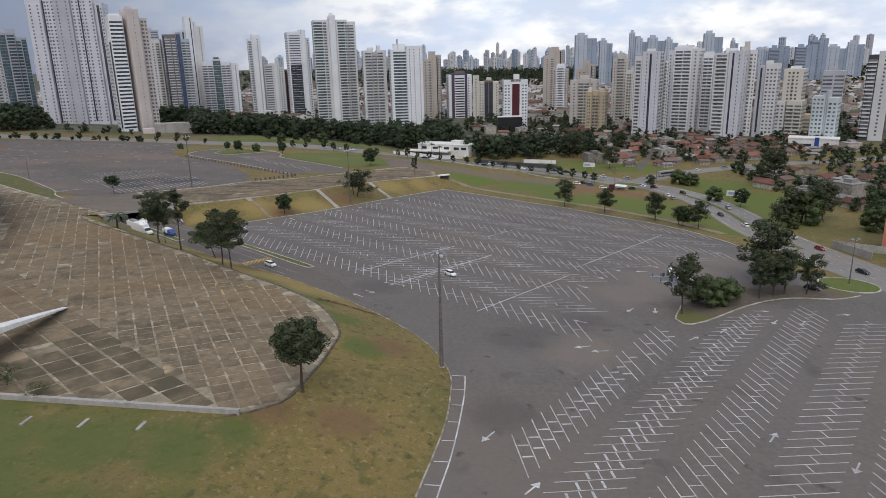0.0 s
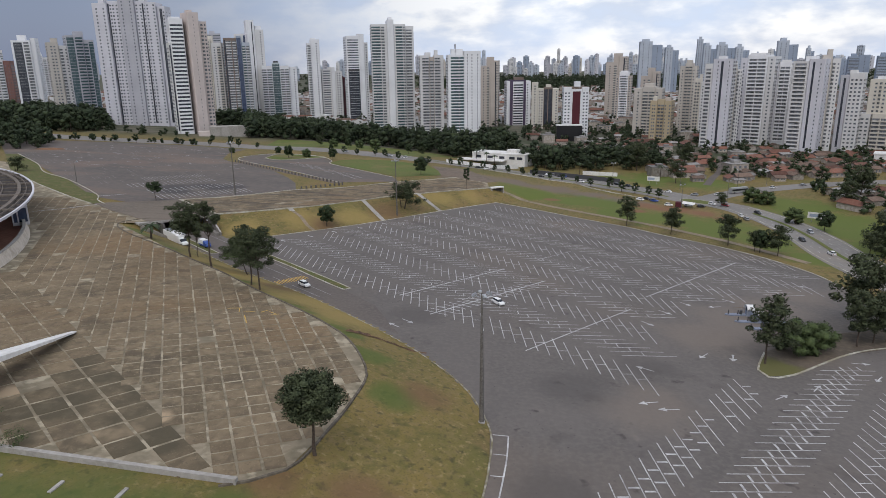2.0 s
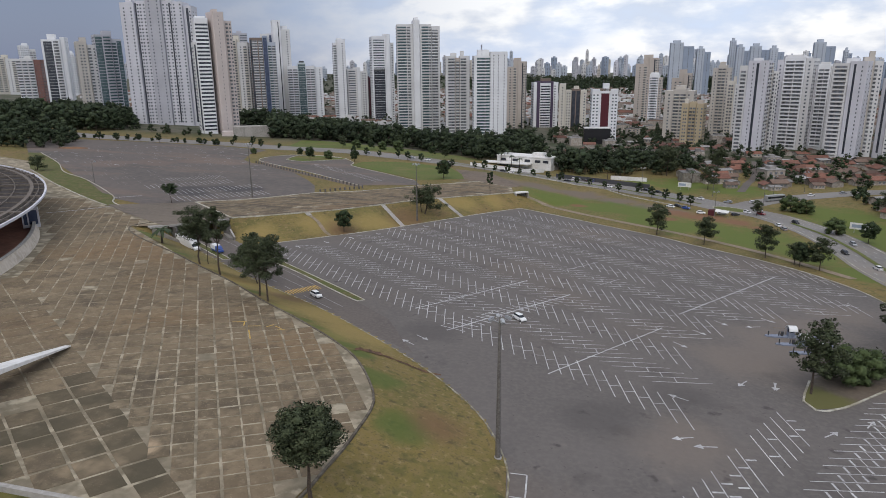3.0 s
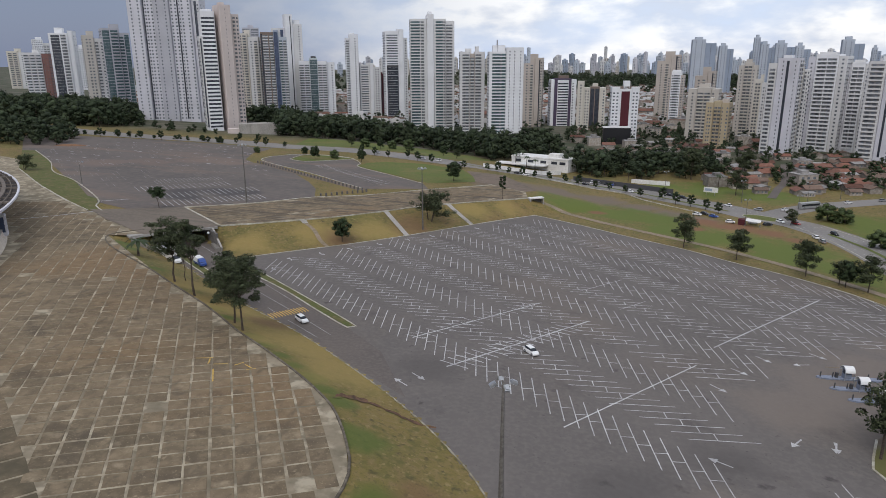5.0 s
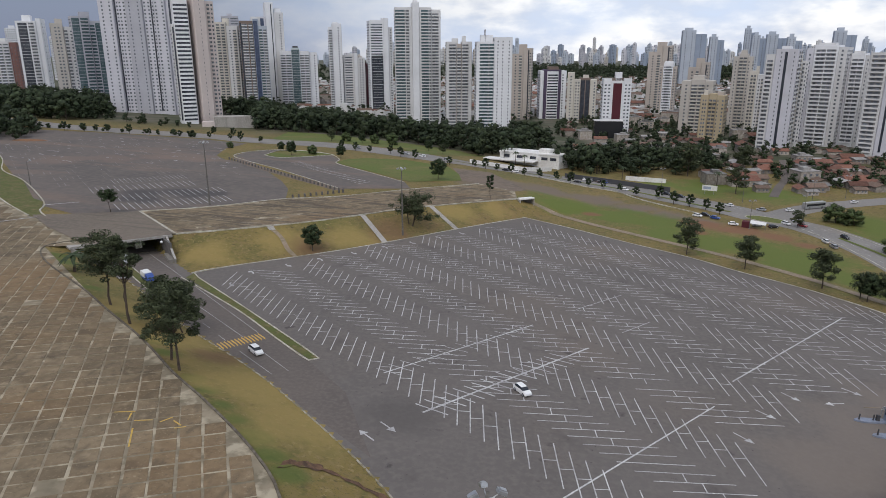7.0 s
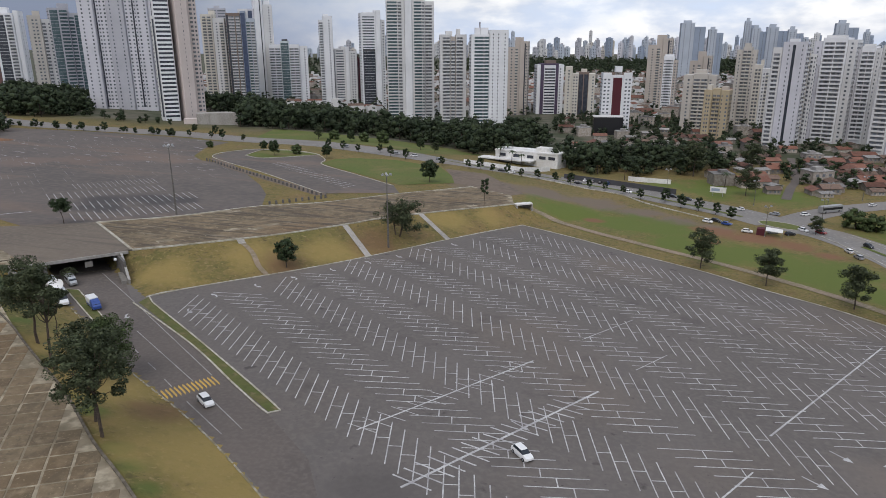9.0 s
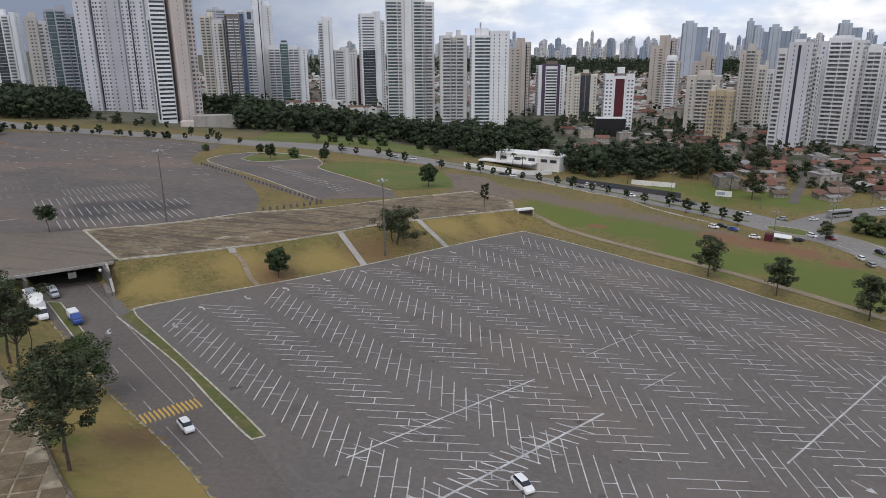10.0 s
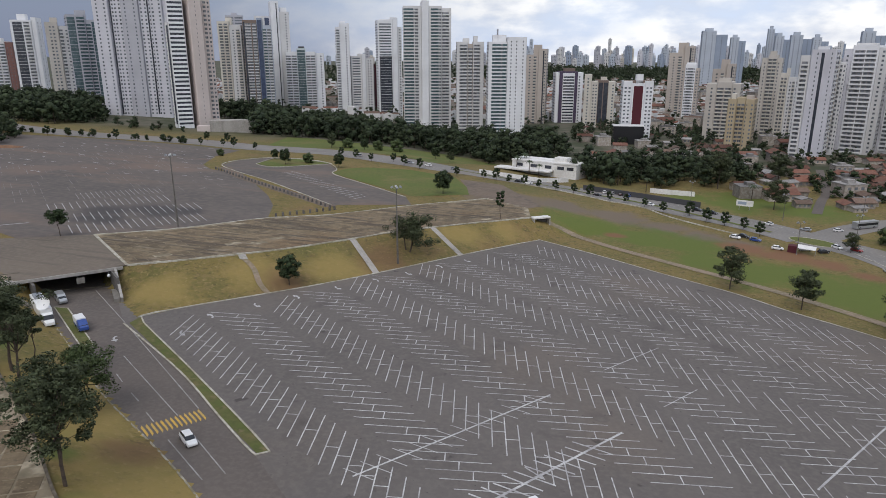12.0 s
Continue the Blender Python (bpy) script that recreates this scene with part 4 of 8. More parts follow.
arrow, hook = arrow_mesh(), hook_mesh()
for u, w, turn in ((22.5, -15, 237), (35.4, -22, 52), (56.5, 16.3, 52), (68.5, 15.3, 232), (34, 60.5, 52), (46.5, 79.5, 232),
                   (11.7, 59, -128), (16.5, 62.9, -100), (15, 28.9, 200), (18.8, 29.3, 190), (6.7, 42.5, 150), (-45, 19.2, 142), (-45, 23.5, -38),
                   (-126, 35, 150), (-133.5, 55.6, 160), (-132.8, 43.4, -20), (-134, 66, -20), (-134.5, 79, 160), (-135, 91, -20), (-135, 103, 160), (-136, 115, -20), (-136, 127, 160),
                   (-46, 57, -38), (8, 136, 142), (-130.4, 22.9, 142)):
    x, y = uw(u, w)
    part("turning_arrow" if u < -120 else "road_arrow", hook if u < -120 else arrow, None, lot, m=slope_pose(x, y, low(x, y) + 0.052, turn))

for x, y, turn in ((55.6, 20.8, 40), (51.9, 39.1, 250), (79.2, 41.7, 0), (79.1, 33.7, 230), (99.4, 41.2, 10), (37, 57.7, -48), (43.1, 67.5, -44), (50, 76.2, -50), (62.9, 81.8, -44), (57.4, 75.4, -162)):
    part("road_arrow", arrow, None, lot, m=slope_pose(x, y, low(x, y) + 0.053, turn))

# curved parking lane beside the grass bank
lane = spline([(-0.6, -55), (1.1, -41.7), (2.5, -33), (3.6, -23), (4.5, -11.5), (4.6, -3.6)], 2.0)
s = Soup()
for (xa, ya), (xb, yb) in zip(lane, lane[1:]):
    k = math.hypot(xb - xa, yb - ya)
    ox, oy = -(yb - ya) / k * 0.12, (xb - xa) / k * 0.12
    q = [(xa + ox, ya + oy), (xa - ox, ya - oy), (xb - ox, yb - oy), (xb + ox, yb + oy)]
    s.quad(*[(x, y, low(x, y) + 0.05) for x, y in q])
for y in (-3.6, -9.5, -15.5, -21.5, -27.5, -33.5, -39.5, -45.5):
    near_x = np.interp(y, [-55, -41.7, -33, -23, -11.5, -3.5], [-0.6, 1.1, 2.5, 3.6, 4.5, 4.6])
    edge_x = np.interp(y, [-42.6, -24, -12, -2], [-1.9, 1.2, 2.0, 1.5]) + 0.5
    s.quad(*[(x, yy2, low(x, yy2) + 0.05) for x, yy2 in ((edge_x, y - 0.1), (near_x, y - 0.1), (near_x, y + 0.1), (edge_x, y + 0.1))])
part("lane_marking", s.mesh("lane_marking", PAINT), None, lot)

# road strokes and the speed hump of the access road
roadmarks = Soup()


def stroke(a, b, width, sink, level=0.05, z=low):
    k = math.hypot(b[0] - a[0], b[1] - a[1])
    ox, oy = -(b[1] - a[1]) / k * width / 2, (b[0] - a[0]) / k * width / 2
    sink.quad(*[(x, y, z(x, y) + level) for x, y in ((a[0] + ox, a[1] + oy), (a[0] - ox, a[1] - oy), (b[0] - ox, b[1] - oy), (b[0] + ox, b[1] + oy))])


for a, b in (((-112, 123.7), (-92, 107.0)), ((-91, 106.1), (-57.2, 77.2)), ((-81.6, 91.9), (-59.1, 74.1)), ((-71, 79), (-68, 76.7)), ((-64.5, 73.7), (-61.7, 71.4)), ((-78, 84.7), (-75, 82.2)), ((-86, 91.2), (-83, 88.8)),
             ((-56.5, 67.2), (-46.2, 59.2)), ((-54.5, 70.2), (-43.9, 61.4)), ((-104.5, 94.0), (-93.5, 87.5))):
    stroke(a, b, 0.2, roadmarks)
tagged(part("lane_lines", roadmarks.mesh("lane_lines", PAINT_FAINT), None), "worn white lane lines of the access road", "road marking", kind="structure")
hump = thing("speed_hump", "low speed hump with yellow and dark stripes", "speed hump")
profile = [(-1.7, 0.0), (-0.9, 0.07), (0, 0.1), (0.9, 0.07), (1.7, 0.0)]
for i in range(40):
    s = Soup()
    w0, w1 = 10.2 + i * 0.378, 10.2 + (i + 1) * 0.378
    for (p, za), (q, zb) in zip(profile, profile[1:]):
        pts = [uw(-90.5 + p + 0.35, w0), uw(-90.5 + q + 0.35, w0), uw(-90.5 + q - 0.35, w1), uw(-90.5 + p - 0.35, w1)]
        s.quad(*[(x, y, low(x, y) + 0.045 + h) for (x, y), h in zip(pts, (za, zb, zb, za))])
    part("stripe", s.mesh("stripe", YELLOW if i % 2 == 0 else ROAD), None, hump)
tagged(hump, kind="structure")

# dashes on the avenue and the carriageway
dash = Soup()
for line, offs in ((AVENUE, (-9, -5, 5, 9)), (EASTROAD, (-6.3, -3.2, 3.2, 6.3))):
    pts = spline(line, 4.0)
    for i in range(2, len(pts) - 2, 2):
        (xa, ya), (xb, yb) = pts[i], pts[i + 1]
        if xa < -160:
            continue
        k = math.hypot(xb - xa, yb - ya)
        nx2, ny2 = -(yb - ya) / k, (xb - xa) / k
        for o in offs:
            stroke((xa + nx2 * o, ya + ny2 * o), (xa + (xb - xa) * 0.6 + nx2 * o, ya + (yb - ya) * 0.6 + ny2 * o), 0.22, dash, 0.07, gz)
tagged(part("lane_dashes", dash.mesh("lane_dashes", PAINT), None), "white lane dashes on the roads", "road marking", kind="structure")

# faint bay strokes on the upper car parks
up = Soup()
for (xa, ya), (xb, yb), wide_ in (((-176, 199), (-158, 223), 0.13), ((-171, 179), (-147, 210), 0.21), ((-155, 168), (-129.5, 202), 0.24), ((-144.5, 156.5), (-119, 186.5), 0.26)):
    for i in range(18):
        x, y = xa + (xb - xa) * i / 17, ya + (yb - ya) * i / 17
        stroke((x - 4.1, y + 4.0), (x + 4.1, y - 4.2), wide_, up, RISE + 0.03)
faint = Soup()
for r in range(1, 11):
    for i in range(-8, 40):
        x, y = -171 - 12.6 * r + 1.42 * i, 179 + 9.6 * r + 1.83 * i
        if rnd.random() < 0.6 or not within(np.array([x]), np.array([y]), UPPERLOT)[0] or (x > -182 and y < 226):
            continue
        stroke((x - 3.6, y + 3.5), (x + 3.6, y - 3.7), rnd.uniform(0.05, 0.12), faint, RISE + 0.028)
tagged(part("worn_bays", faint.mesh("worn_bays", PAINT_FAINT), None), "almost worn-away bay lines on the upper car park", "road marking", kind="structure")
stroke((-167.5, 150), (-160.6, 158.5), 0.5, up, RISE + 0.033)
for a, b in (((-169, 114.5), (-163, 122.5)), ((-163, 122.5), (-156.6, 134.2))):
    stroke(a, b, 0.5, up, RISE + 0.09)
for r in range(8):
    for i in range(34):
        if rnd.random() < 0.5:
            continue
        x, y = -300 + i * 5.2 + r * 2 + rnd.uniform(-3, 3), 225 + r * 15 + i * 1.2 + rnd.uniform(-4, 4)
        if within(np.array([x]), np.array([y]), UPPERLOT)[0]:
            k2 = rnd.uniform(0.6, 2.4)
            stroke((x - k2, y), (x + k2, y - 0.5 * k2 + rnd.uniform(-0.5, 0.5)), rnd.uniform(0.2, 0.55), up, RISE + 0.03)
for i in range(20):
    x, y = -133 + i * 2.7, 291 - i * 2.5
    stroke((x - 1.5, y - 4), (x + 1.5, y + 4), 0.3, up, RISE + 0.035)
tagged(part("faded_bays", up.mesh("faded_bays", PAINT), None), "faded bay lines on the upper car park", "road marking", kind="structure")

# ---------------------------------------------------------------- lamp posts


def lamp_post(x, y, z, height, heads, label, base_r=0.34, lamp_turn=0.0):
    post = thing("lamp_post", label, "street lamp", pose(x, y, z, 0, 0, lamp_turn), group="car park lamp posts")
    s = Soup()
    s.rod([((0, 0, height * k / 9 - (0.4 if k == 0 else 0)), base_r * (1 - 0.62 * k / 9)) for k in range(10)], 10)
    part("pole", s.mesh("pole", POLE, True), None, post)
    s = Soup()
    s.tube((0, 0, 0), (0, 0, 0.35), base_r * 1.5, base_r * 1.4, 10)
    part("collar", s.mesh("collar", CONCRETE), None, post)
    for i in range(heads):
        a = 2 * math.pi * i / heads + 0.4
        c, d = math.cos(a), math.sin(a)
        s = Soup()
        s.tube((0, 0, height - 0.9), (c * 1.0, d * 1.0, height - 0.35), 0.06, 0.05, 6)
        part("bracket", s.mesh("bracket", STEEL), None, post)
        s = Soup()
        s.box(-0.42, 0.42, -0.3, 0.3, -0.16, 0.16, bottom=True)
        s.box(-0.3, 0.3, -0.2, 0.2, 0.16, 0.28)
        head = part("lamp_head", s.mesh("lamp_head", STEEL), None, post, m=Matrix.Translation((c * 1.25, d * 1.25, height - 0.2)) @ pose(0, 0, 0, 0, 28, math.degrees(a)))
        s = Soup()
        s.box(-0.36, 0.36, -0.25, 0.25, -0.2, -0.165, bottom=True)
        part("lamp_lens", s.mesh("lamp_lens", LAMPGLASS), None, head)
    return post


lamp_post(0.0, 0.0, 0.0, 23.2, 4, "tall grey floodlight post at the edge of the grass bank", 0.42)
lamp_post(-47.2, 171.2, low(-47.2, 171.2), 24, 4, "tall grey floodlight post at the foot of the bank")
lamp_post(-117.2, 169.5, gz(-117.2, 169.5), 23, 4, "tall grey floodlight post beside the upper car park")
lamp_post(-196, 178, gz(-196, 178), 10, 1, "short grey lamp post on the grass strip", 0.18)
lamp_post(115.5, 68.5, gz(115.5, 68.5), 14, 2, "grey street lamp post on the round grass island", 0.2)
for x, y in ((83, 236), (112, 262), (128, 300), (96, 300), (150, 318), (60, 322)):
    lamp_post(x, y, gz(x, y), 12, 2, "slim grey street lamp post beside the avenue", 0.16)

# ---------------------------------------------------------------- trees


def ball(detail):
    """Corners and faces of a round clump."""
    bm = bmesh.new()
    bmesh.ops.create_icosphere(bm, subdivisions=detail, radius=1.0)
    v = np.array([p.co[:] for p in bm.verts])
    f = np.array([[p.index for p in q.verts] for q in bm.faces])
    bm.free()
    return v, f


BALLS = {k: ball(k) for k in (1, 2)}


def leaf_cloud(rng, centres, leaves, size, flat=0.55, core=0.0, detail=2):
    """Clumps of small four-cornered leaves round a dense lumpy core: vertices, faces and normals."""
    c = np.repeat(np.array([p[:3] for p in centres]), leaves, 0)
    r = np.repeat(np.array([p[3] for p in centres]), leaves)
    n = len(c)
    d = rng.normal(size=(n, 3))
    d /= np.linalg.norm(d, axis=1)[:, None]
    rad = r * np.cbrt(rng.uniform(0.3 if core else 0.15, 1, n))
    squash = np.array([1, 1, flat + 0.25])
    p = c + d * rad[:, None] * squash
    u = rng.normal(size=(n, 3))
    u[:, 2] *= 0.5
    u /= np.linalg.norm(u, axis=1)[:, None]
    w = np.cross(u, d + rng.normal(size=(n, 3)) * 0.6)
    w /= np.linalg.norm(w, axis=1)[:, None] + 1e-9
    w *= np.sign((np.cross(u, w) * d).sum(1) + 1e-9)[:, None]
    sz = size * rng.uniform(0.6, 1.35, n)[:, None]
    q = np.stack([p - u * sz, p - w * sz * 0.55, p + u * sz, p + w * sz * 0.55], 1).reshape(-1, 3)
    f = np.arange(n * 4).reshape(-1, 4).tolist()
    nrm = np.repeat(d + np.array([0, 0, 0.25]) + rng.normal(size=(n, 3)) * 0.38, 4, 0)
    if core:
        bv, bf = BALLS[detail]
        m, k = len(centres), len(bv)
        cc, rr = np.array([x[:3] for x in centres]), np.array([x[3] for x in centres])
        lump = rr[:, None] * core * rng.uniform(0.62, 1.25, (m, k))
        cv = cc[:, None, :] + bv[None] * lump[:, :, None] * squash
        f += (np.arange(m)[:, None, None] * k + bf[None] + len(q)).reshape(-1, 3).tolist()
        nrm = np.concatenate([nrm, (np.repeat(bv[None], m, 0) + rng.normal(size=(m, k, 3)) * 0.3).reshape(-1, 3)])
        q = np.concatenate([q, cv.reshape(-1, 3)])
    nrm /= np.linalg.norm(nrm, axis=1)[:, None] + 1e-9
    return q, f, nrm


def cloud_mesh(name, q, f, material, nrm=None):
    data = bpy.data.meshes.new(name)
    data.from_pydata(q.tolist(), [], f)
    data.materials.append(material)
    data.polygons.foreach_set("use_smooth", [True] * len(f))
    if nrm is not None:
        data.normals_split_custom_set_from_vertices(nrm.tolist())
    return data


def tree(seed, height, spread, trunk, clumps, leaves, leaf_size, material, label, category="tree", stems=1, flat=0.55, lean=0.0, crown_low=0.45, core=0.62, pads=0):
    """A tree: tapered trunk with limbs, and a crown of leafy clumps."""
    rng = np.random.default_rng(seed)
    t = thing("tree", label, category)
    s = Soup()
    centres = []
    for st in range(stems):
        a0 = rng.uniform(0, 6.28)
        off = 0.0 if stems == 1 else 0.22 * spread
        top = Vector((math.cos(a0) * off + lean * height * 0.1, math.sin(a0) * off, height * 0.72))
        base = Vector((math.cos(a0) * off * 0.25, math.sin(a0) * off * 0.25, -0.4))
        r0 = height * trunk
        pts = [base.lerp(top, k / 5) + Vector((rng.normal() * 0.03, rng.normal() * 0.03, 0)) * height * 0.3 * (0 < k < 5) for k in range(6)]
        s.rod([(pts[k], r0 * (1 - 0.16 * k)) for k in range(6)], 8)
        m = max(3, clumps // stems)
        for i in range(pads // stems):
            # leafy pads at the ends of the limbs, with gaps between them
            a = 2.4 * i + rng.uniform(-0.5, 0.5)
            h = crown_low + (0.97 - crown_low) * ((i + 0.6) / (pads // stems)) ** 0.8
            wide = math.sin(math.pi * (0.22 + 0.7 * (h - crown_low) / (1.0 - crown_low))) ** 0.7
            rr = spread * 0.5 * wide * rng.uniform(0.2, 0.82)
            c = Vector((top.x * 0.8 + math.cos(a) * rr, top.y * 0.8 + math.sin(a) * rr, height * (h - 0.05)))
            for j in range(clumps // pads):
                o = rng.normal(size=3) * np.array([0.10, 0.10, 0.05]) * spread
                centres.append((c.x + o[0], c.y + o[1], c.z + o[2], spread * rng.uniform(0.07, 0.16)))
            st0 = pts[min(4, int(2 + 2.4 * h))]
            s.rod([(st0, r0 * 0.36), (st0.lerp(c, 0.55) - Vector((0, 0, 0.03 * height)), r0 * 0.22), (c, r0 * 0.08)], 6)
        for i in range(0 if pads else m):
            a = 2.4 * i + rng.uniform(-0.4, 0.4)
            h = crown_low + (1 - crown_low) * ((i + 0.5) / m) ** 0.9
            shape = math.sin(math.pi * min(1, max(0.12, (h - crown_low) / (1.06 - crown_low)) * 0.9 + 0.1)) ** 0.6
            rr = spread * 0.5 * shape * rng.uniform(0.45, 0.95)
            c = Vector((top.x * 0.8 + math.cos(a) * rr, top.y * 0.8 + math.sin(a) * rr, height * (h - 0.06)))
            centres.append((c.x, c.y, c.z, spread * rng.uniform(0.13, 0.22)))
            if i % 2 == 0:
                k = min(4, int(2 + 2.5 * h))
                st0 = pts[k]
                mid = st0.lerp(c, 0.55) - Vector((0, 0, 0.04 * height))
                s.rod([(st0, r0 * 0.36), (mid, r0 * 0.2), (c, r0 * 0.07)], 6)
    part("trunk", s.mesh("trunk", BARK, True), None, t)
    q, f, nrm = leaf_cloud(rng, centres, leaves, leaf_size, flat, core)
    part("crown", cloud_mesh("crown", q, f, material, nrm), None, t)
    return t


def put(src, x, y, scale=1.0, turn=0.0, z=None, first=[]):
    """Stands a tree on the ground: the model itself the first time, then copies."""
    m = Matrix.Translation((x, y, (gz(x, y) if z is None else z) - 0.05)) @ Matrix.Rotation(radians(turn), 4, "Z") @ Matrix.Scale(scale, 4)
    if src.name in first:
        ob = copy_thing(src, Matrix.Identity(4))
        ob.matrix_basis = m
        return ob
    first.append(src.name)
    src.matrix_basis = m
    return src


lone = tree(1, 12.4, 8.0, 0.025, 60, 330, 0.16, LEAF_PINE, "round dark-green tree on the grass bank", flat=0.42, crown_low=0.57, core=0.4)
put(lone, -21.6, -22.3)
verge_a = tree(2, 16.3, 11.4, 0.018, 84, 170, 0.17, LEAF_PINE, "tall dark-green tree with a bare slender trunk on the verge", flat=0.3, crown_low=0.44, core=0.2, pads=14)
verge_b = tree(22, 19.5, 8.0, 0.015, 60, 160, 0.17, LEAF_PINE, "tallest dark-green tree with a narrow crown on the verge", flat=0.35, crown_low=0.54, core=0.2, pads=10)
verge_c = tree(23, 16.0, 9.6, 0.015, 65, 160, 0.17, LEAF_PINE, "slender tree with an open crown on the verge", flat=0.3, crown_low=0.44, core=0.2, pads=13)
verge_d = tree(24, 16.2, 10.8, 0.016, 75, 160, 0.17, LEAF_PINE, "tall tree with an uneven open crown on the verge", flat=0.3, crown_low=0.40, core=0.2, pads=15)
verge_e = tree(25, 11.5, 4.6, 0.012, 24, 110, 0.18, LEAF_PINE, "thin young tree with a small crown on the verge", flat=0.5, crown_low=0.55, core=0.2, pads=8)
tall_b = tree(3, 11.6, 12.0, 0.015, 72, 150, 0.17, LEAF, "leaning slender tree with a spreading crown on the verge", stems=1, flat=0.32, lean=-1.8, crown_low=0.44, core=0.2, pads=12)
wide = tree(4, 12.0, 13.6, 0.02, 90, 90, 0.22, LEAF_PINE, "broad dark tree with open branches leaning on the grass bank", stems=3, flat=0.5, crown_low=0.24, core=0.32, pads=18)
small = tree(5, 8.0, 6.2, 0.02, 22, 180, 0.19, LEAF_DARK, "small round dark-green tree on the bank", crown_low=0.34)
field_a = tree(6, 12.5, 10.6, 0.018, 60, 105, 0.22, LEAF_PINE, "dark-green field tree beside the car park", flat=0.5, crown_low=0.3, core=0.36, pads=12)
field_b = tree(7, 11.0, 10.2, 0.018, 55, 105, 0.22, LEAF_PINE, "uneven dark-green field tree with open branches", flat=0.5, crown_low=0.34, core=0.34, pads=11)
bush = tree(8, 8.5, 10.5, 0.02, 36, 160, 0.24, LEAF, "dense green bushy tree on the kerbed island", stems=3, crown_low=0.14)
grey_a = tree(9, 14.0, 9.4, 0.018, 60, 100, 0.22, LEAF_PINE, "thin-crowned tall tree on the kerbed island", flat=0.5, crown_low=0.3, core=0.32, pads=12)
parasol = tree(13, 9.0, 7.6, 0.018, 50, 105, 0.2, LEAF_DARK, "flat-topped dark tree at the edge of the upper car park", flat=0.36, lean=-0.8, crown_low=0.62, core=0.5, pads=10)

for src, x, y, k, r in ((verge_a, -88.4, 73.2, 1.0, 10), (verge_b, -77.8, 64.2, 1.0, 130), (verge_c, -61.3, 51.4, 1.0, 260), (verge_d, -57.6, 47.8, 1.0, 40), (tall_b, -70.6, 70.6, 1.0, 20), (verge_e, -89.3, 79.3, 1.0, 30),
                        (wide, -46.5, 181, 1.0, 0), (small, -69, 142, 1.0, 30),
                        (field_a, 49.2, 182.3, 1.0, 0), (field_b, 64.9, 169.8, 1.0, 60), (field_a, 83, 155.4, 1.0, 140), (field_b, 90.3, 147.7, 0.75, 20), (small, 91.5, 146, 1.0, 5), (field_b, 96.5, 142.3, 1.0, 200),
                        (grey_a, 57.9, 37.3, 1.08, 0), (bush, 67, 43.8, 0.85, 0), (bush, 73, 47.5, 0.8, 100), (grey_a, 83.2, 52.5, 0.95, 60), (field_b, 88.3, 56, 1.05, 90), (grey_a, 92, 57.5, 0.95, 200), (field_a, 92, 68, 1.5, 45), (grey_a, 98, 57.5, 0.85, 300),
                        (field_b, 131, 150, 0.9, 10), (field_a, 140, 158, 1.3, 60), (field_b, 150, 161, 1.5, 60), (bush, 146, 163, 1.5, 160), (field_a, 160, 172, 1.4, 30), (bush, 168, 150, 1.1, 210), (bush, 137, 148, 0.5, 10), (field_b, 168, 256, 1.2, 5), (field_a, 182, 272, 1.5, 15),
                        (bush, 128, 210, 0.8, 30), (small, 134, 196, 1.1, 10), (field_a, 105, 247, 0.6, 0), (bush, 126, 262, 0.9, 20), (bush, 132, 258, 0.8, 50),
                        (field_b, 98, 322, 1.3, 0), (field_a, 82, 372, 1.6, 20), (field_b, 118, 392, 1.5, 90),
                        (small, -157, 328, 0.7, 50), (small, -145, 314, 1.0, 0), (bush, -136, 324, 0.6, 10), (small, -117, 318, 0.9, 70), (bush, -188, 326, 0.42, 10), (bush, -121, 405, 0.7, 0), (bush, -110, 412, 0.9, 0), (small, -81, 394, 0.9, 0), (field_a, -150, 398, 0.7, 0), (bush, -140, 404, 0.7, 50), (small, -128, 398, 0.9, 0), (field_b, -70, 384, 0.6, 20),
                        (small, -52, 268, 1.25, 40), (wide, -245, 202, 0.62, 10)):
    put(src, x, y, k, r)

put(parasol, -141.2, 148.4, 0.85, 0, low(-141.2, 148.4) + RISE)

# clipped young trees along the avenue
young = tree(10, 5.2, 3.3, 0.022, 12, 70, 0.26, LEAF_DARK, "young round street tree on the median", crown_low=0.35)
for x, y in ((-109, 350), (-97, 354), (-88, 342), (-78, 336), (-55, 321), (-41, 320), (-35, 323), (-28, 319), (-20, 318), (-13, 318), (-5, 318), (4, 319), (12, 317), (21, 316),
             (29, 313), (37, 306), (44, 295), (55, 293), (60, 281), (67, 278), (73, 272), (77, 262), (-130, 360), (-120, 356), (-230, 386), (-215, 384), (-245, 362), (-262, 360),
             (-275, 358), (-290, 358), (-305, 354), (-318, 352), (-200, 364), (-185, 362), (-222, 364), (-208, 366)):
    put(young, x, y, rnd.uniform(0.85, 1.3), rnd.uniform(0, 360))
# cypress-shaped tree and palm
cyp = tree(12, 11.0, 3.4, 0.012, 14, 110, 0.26, LEAF_DARK, "slim columnar dark tree on the crest of the bank", crown_low=0.5)
put(cyp, -22.6, 226.5)


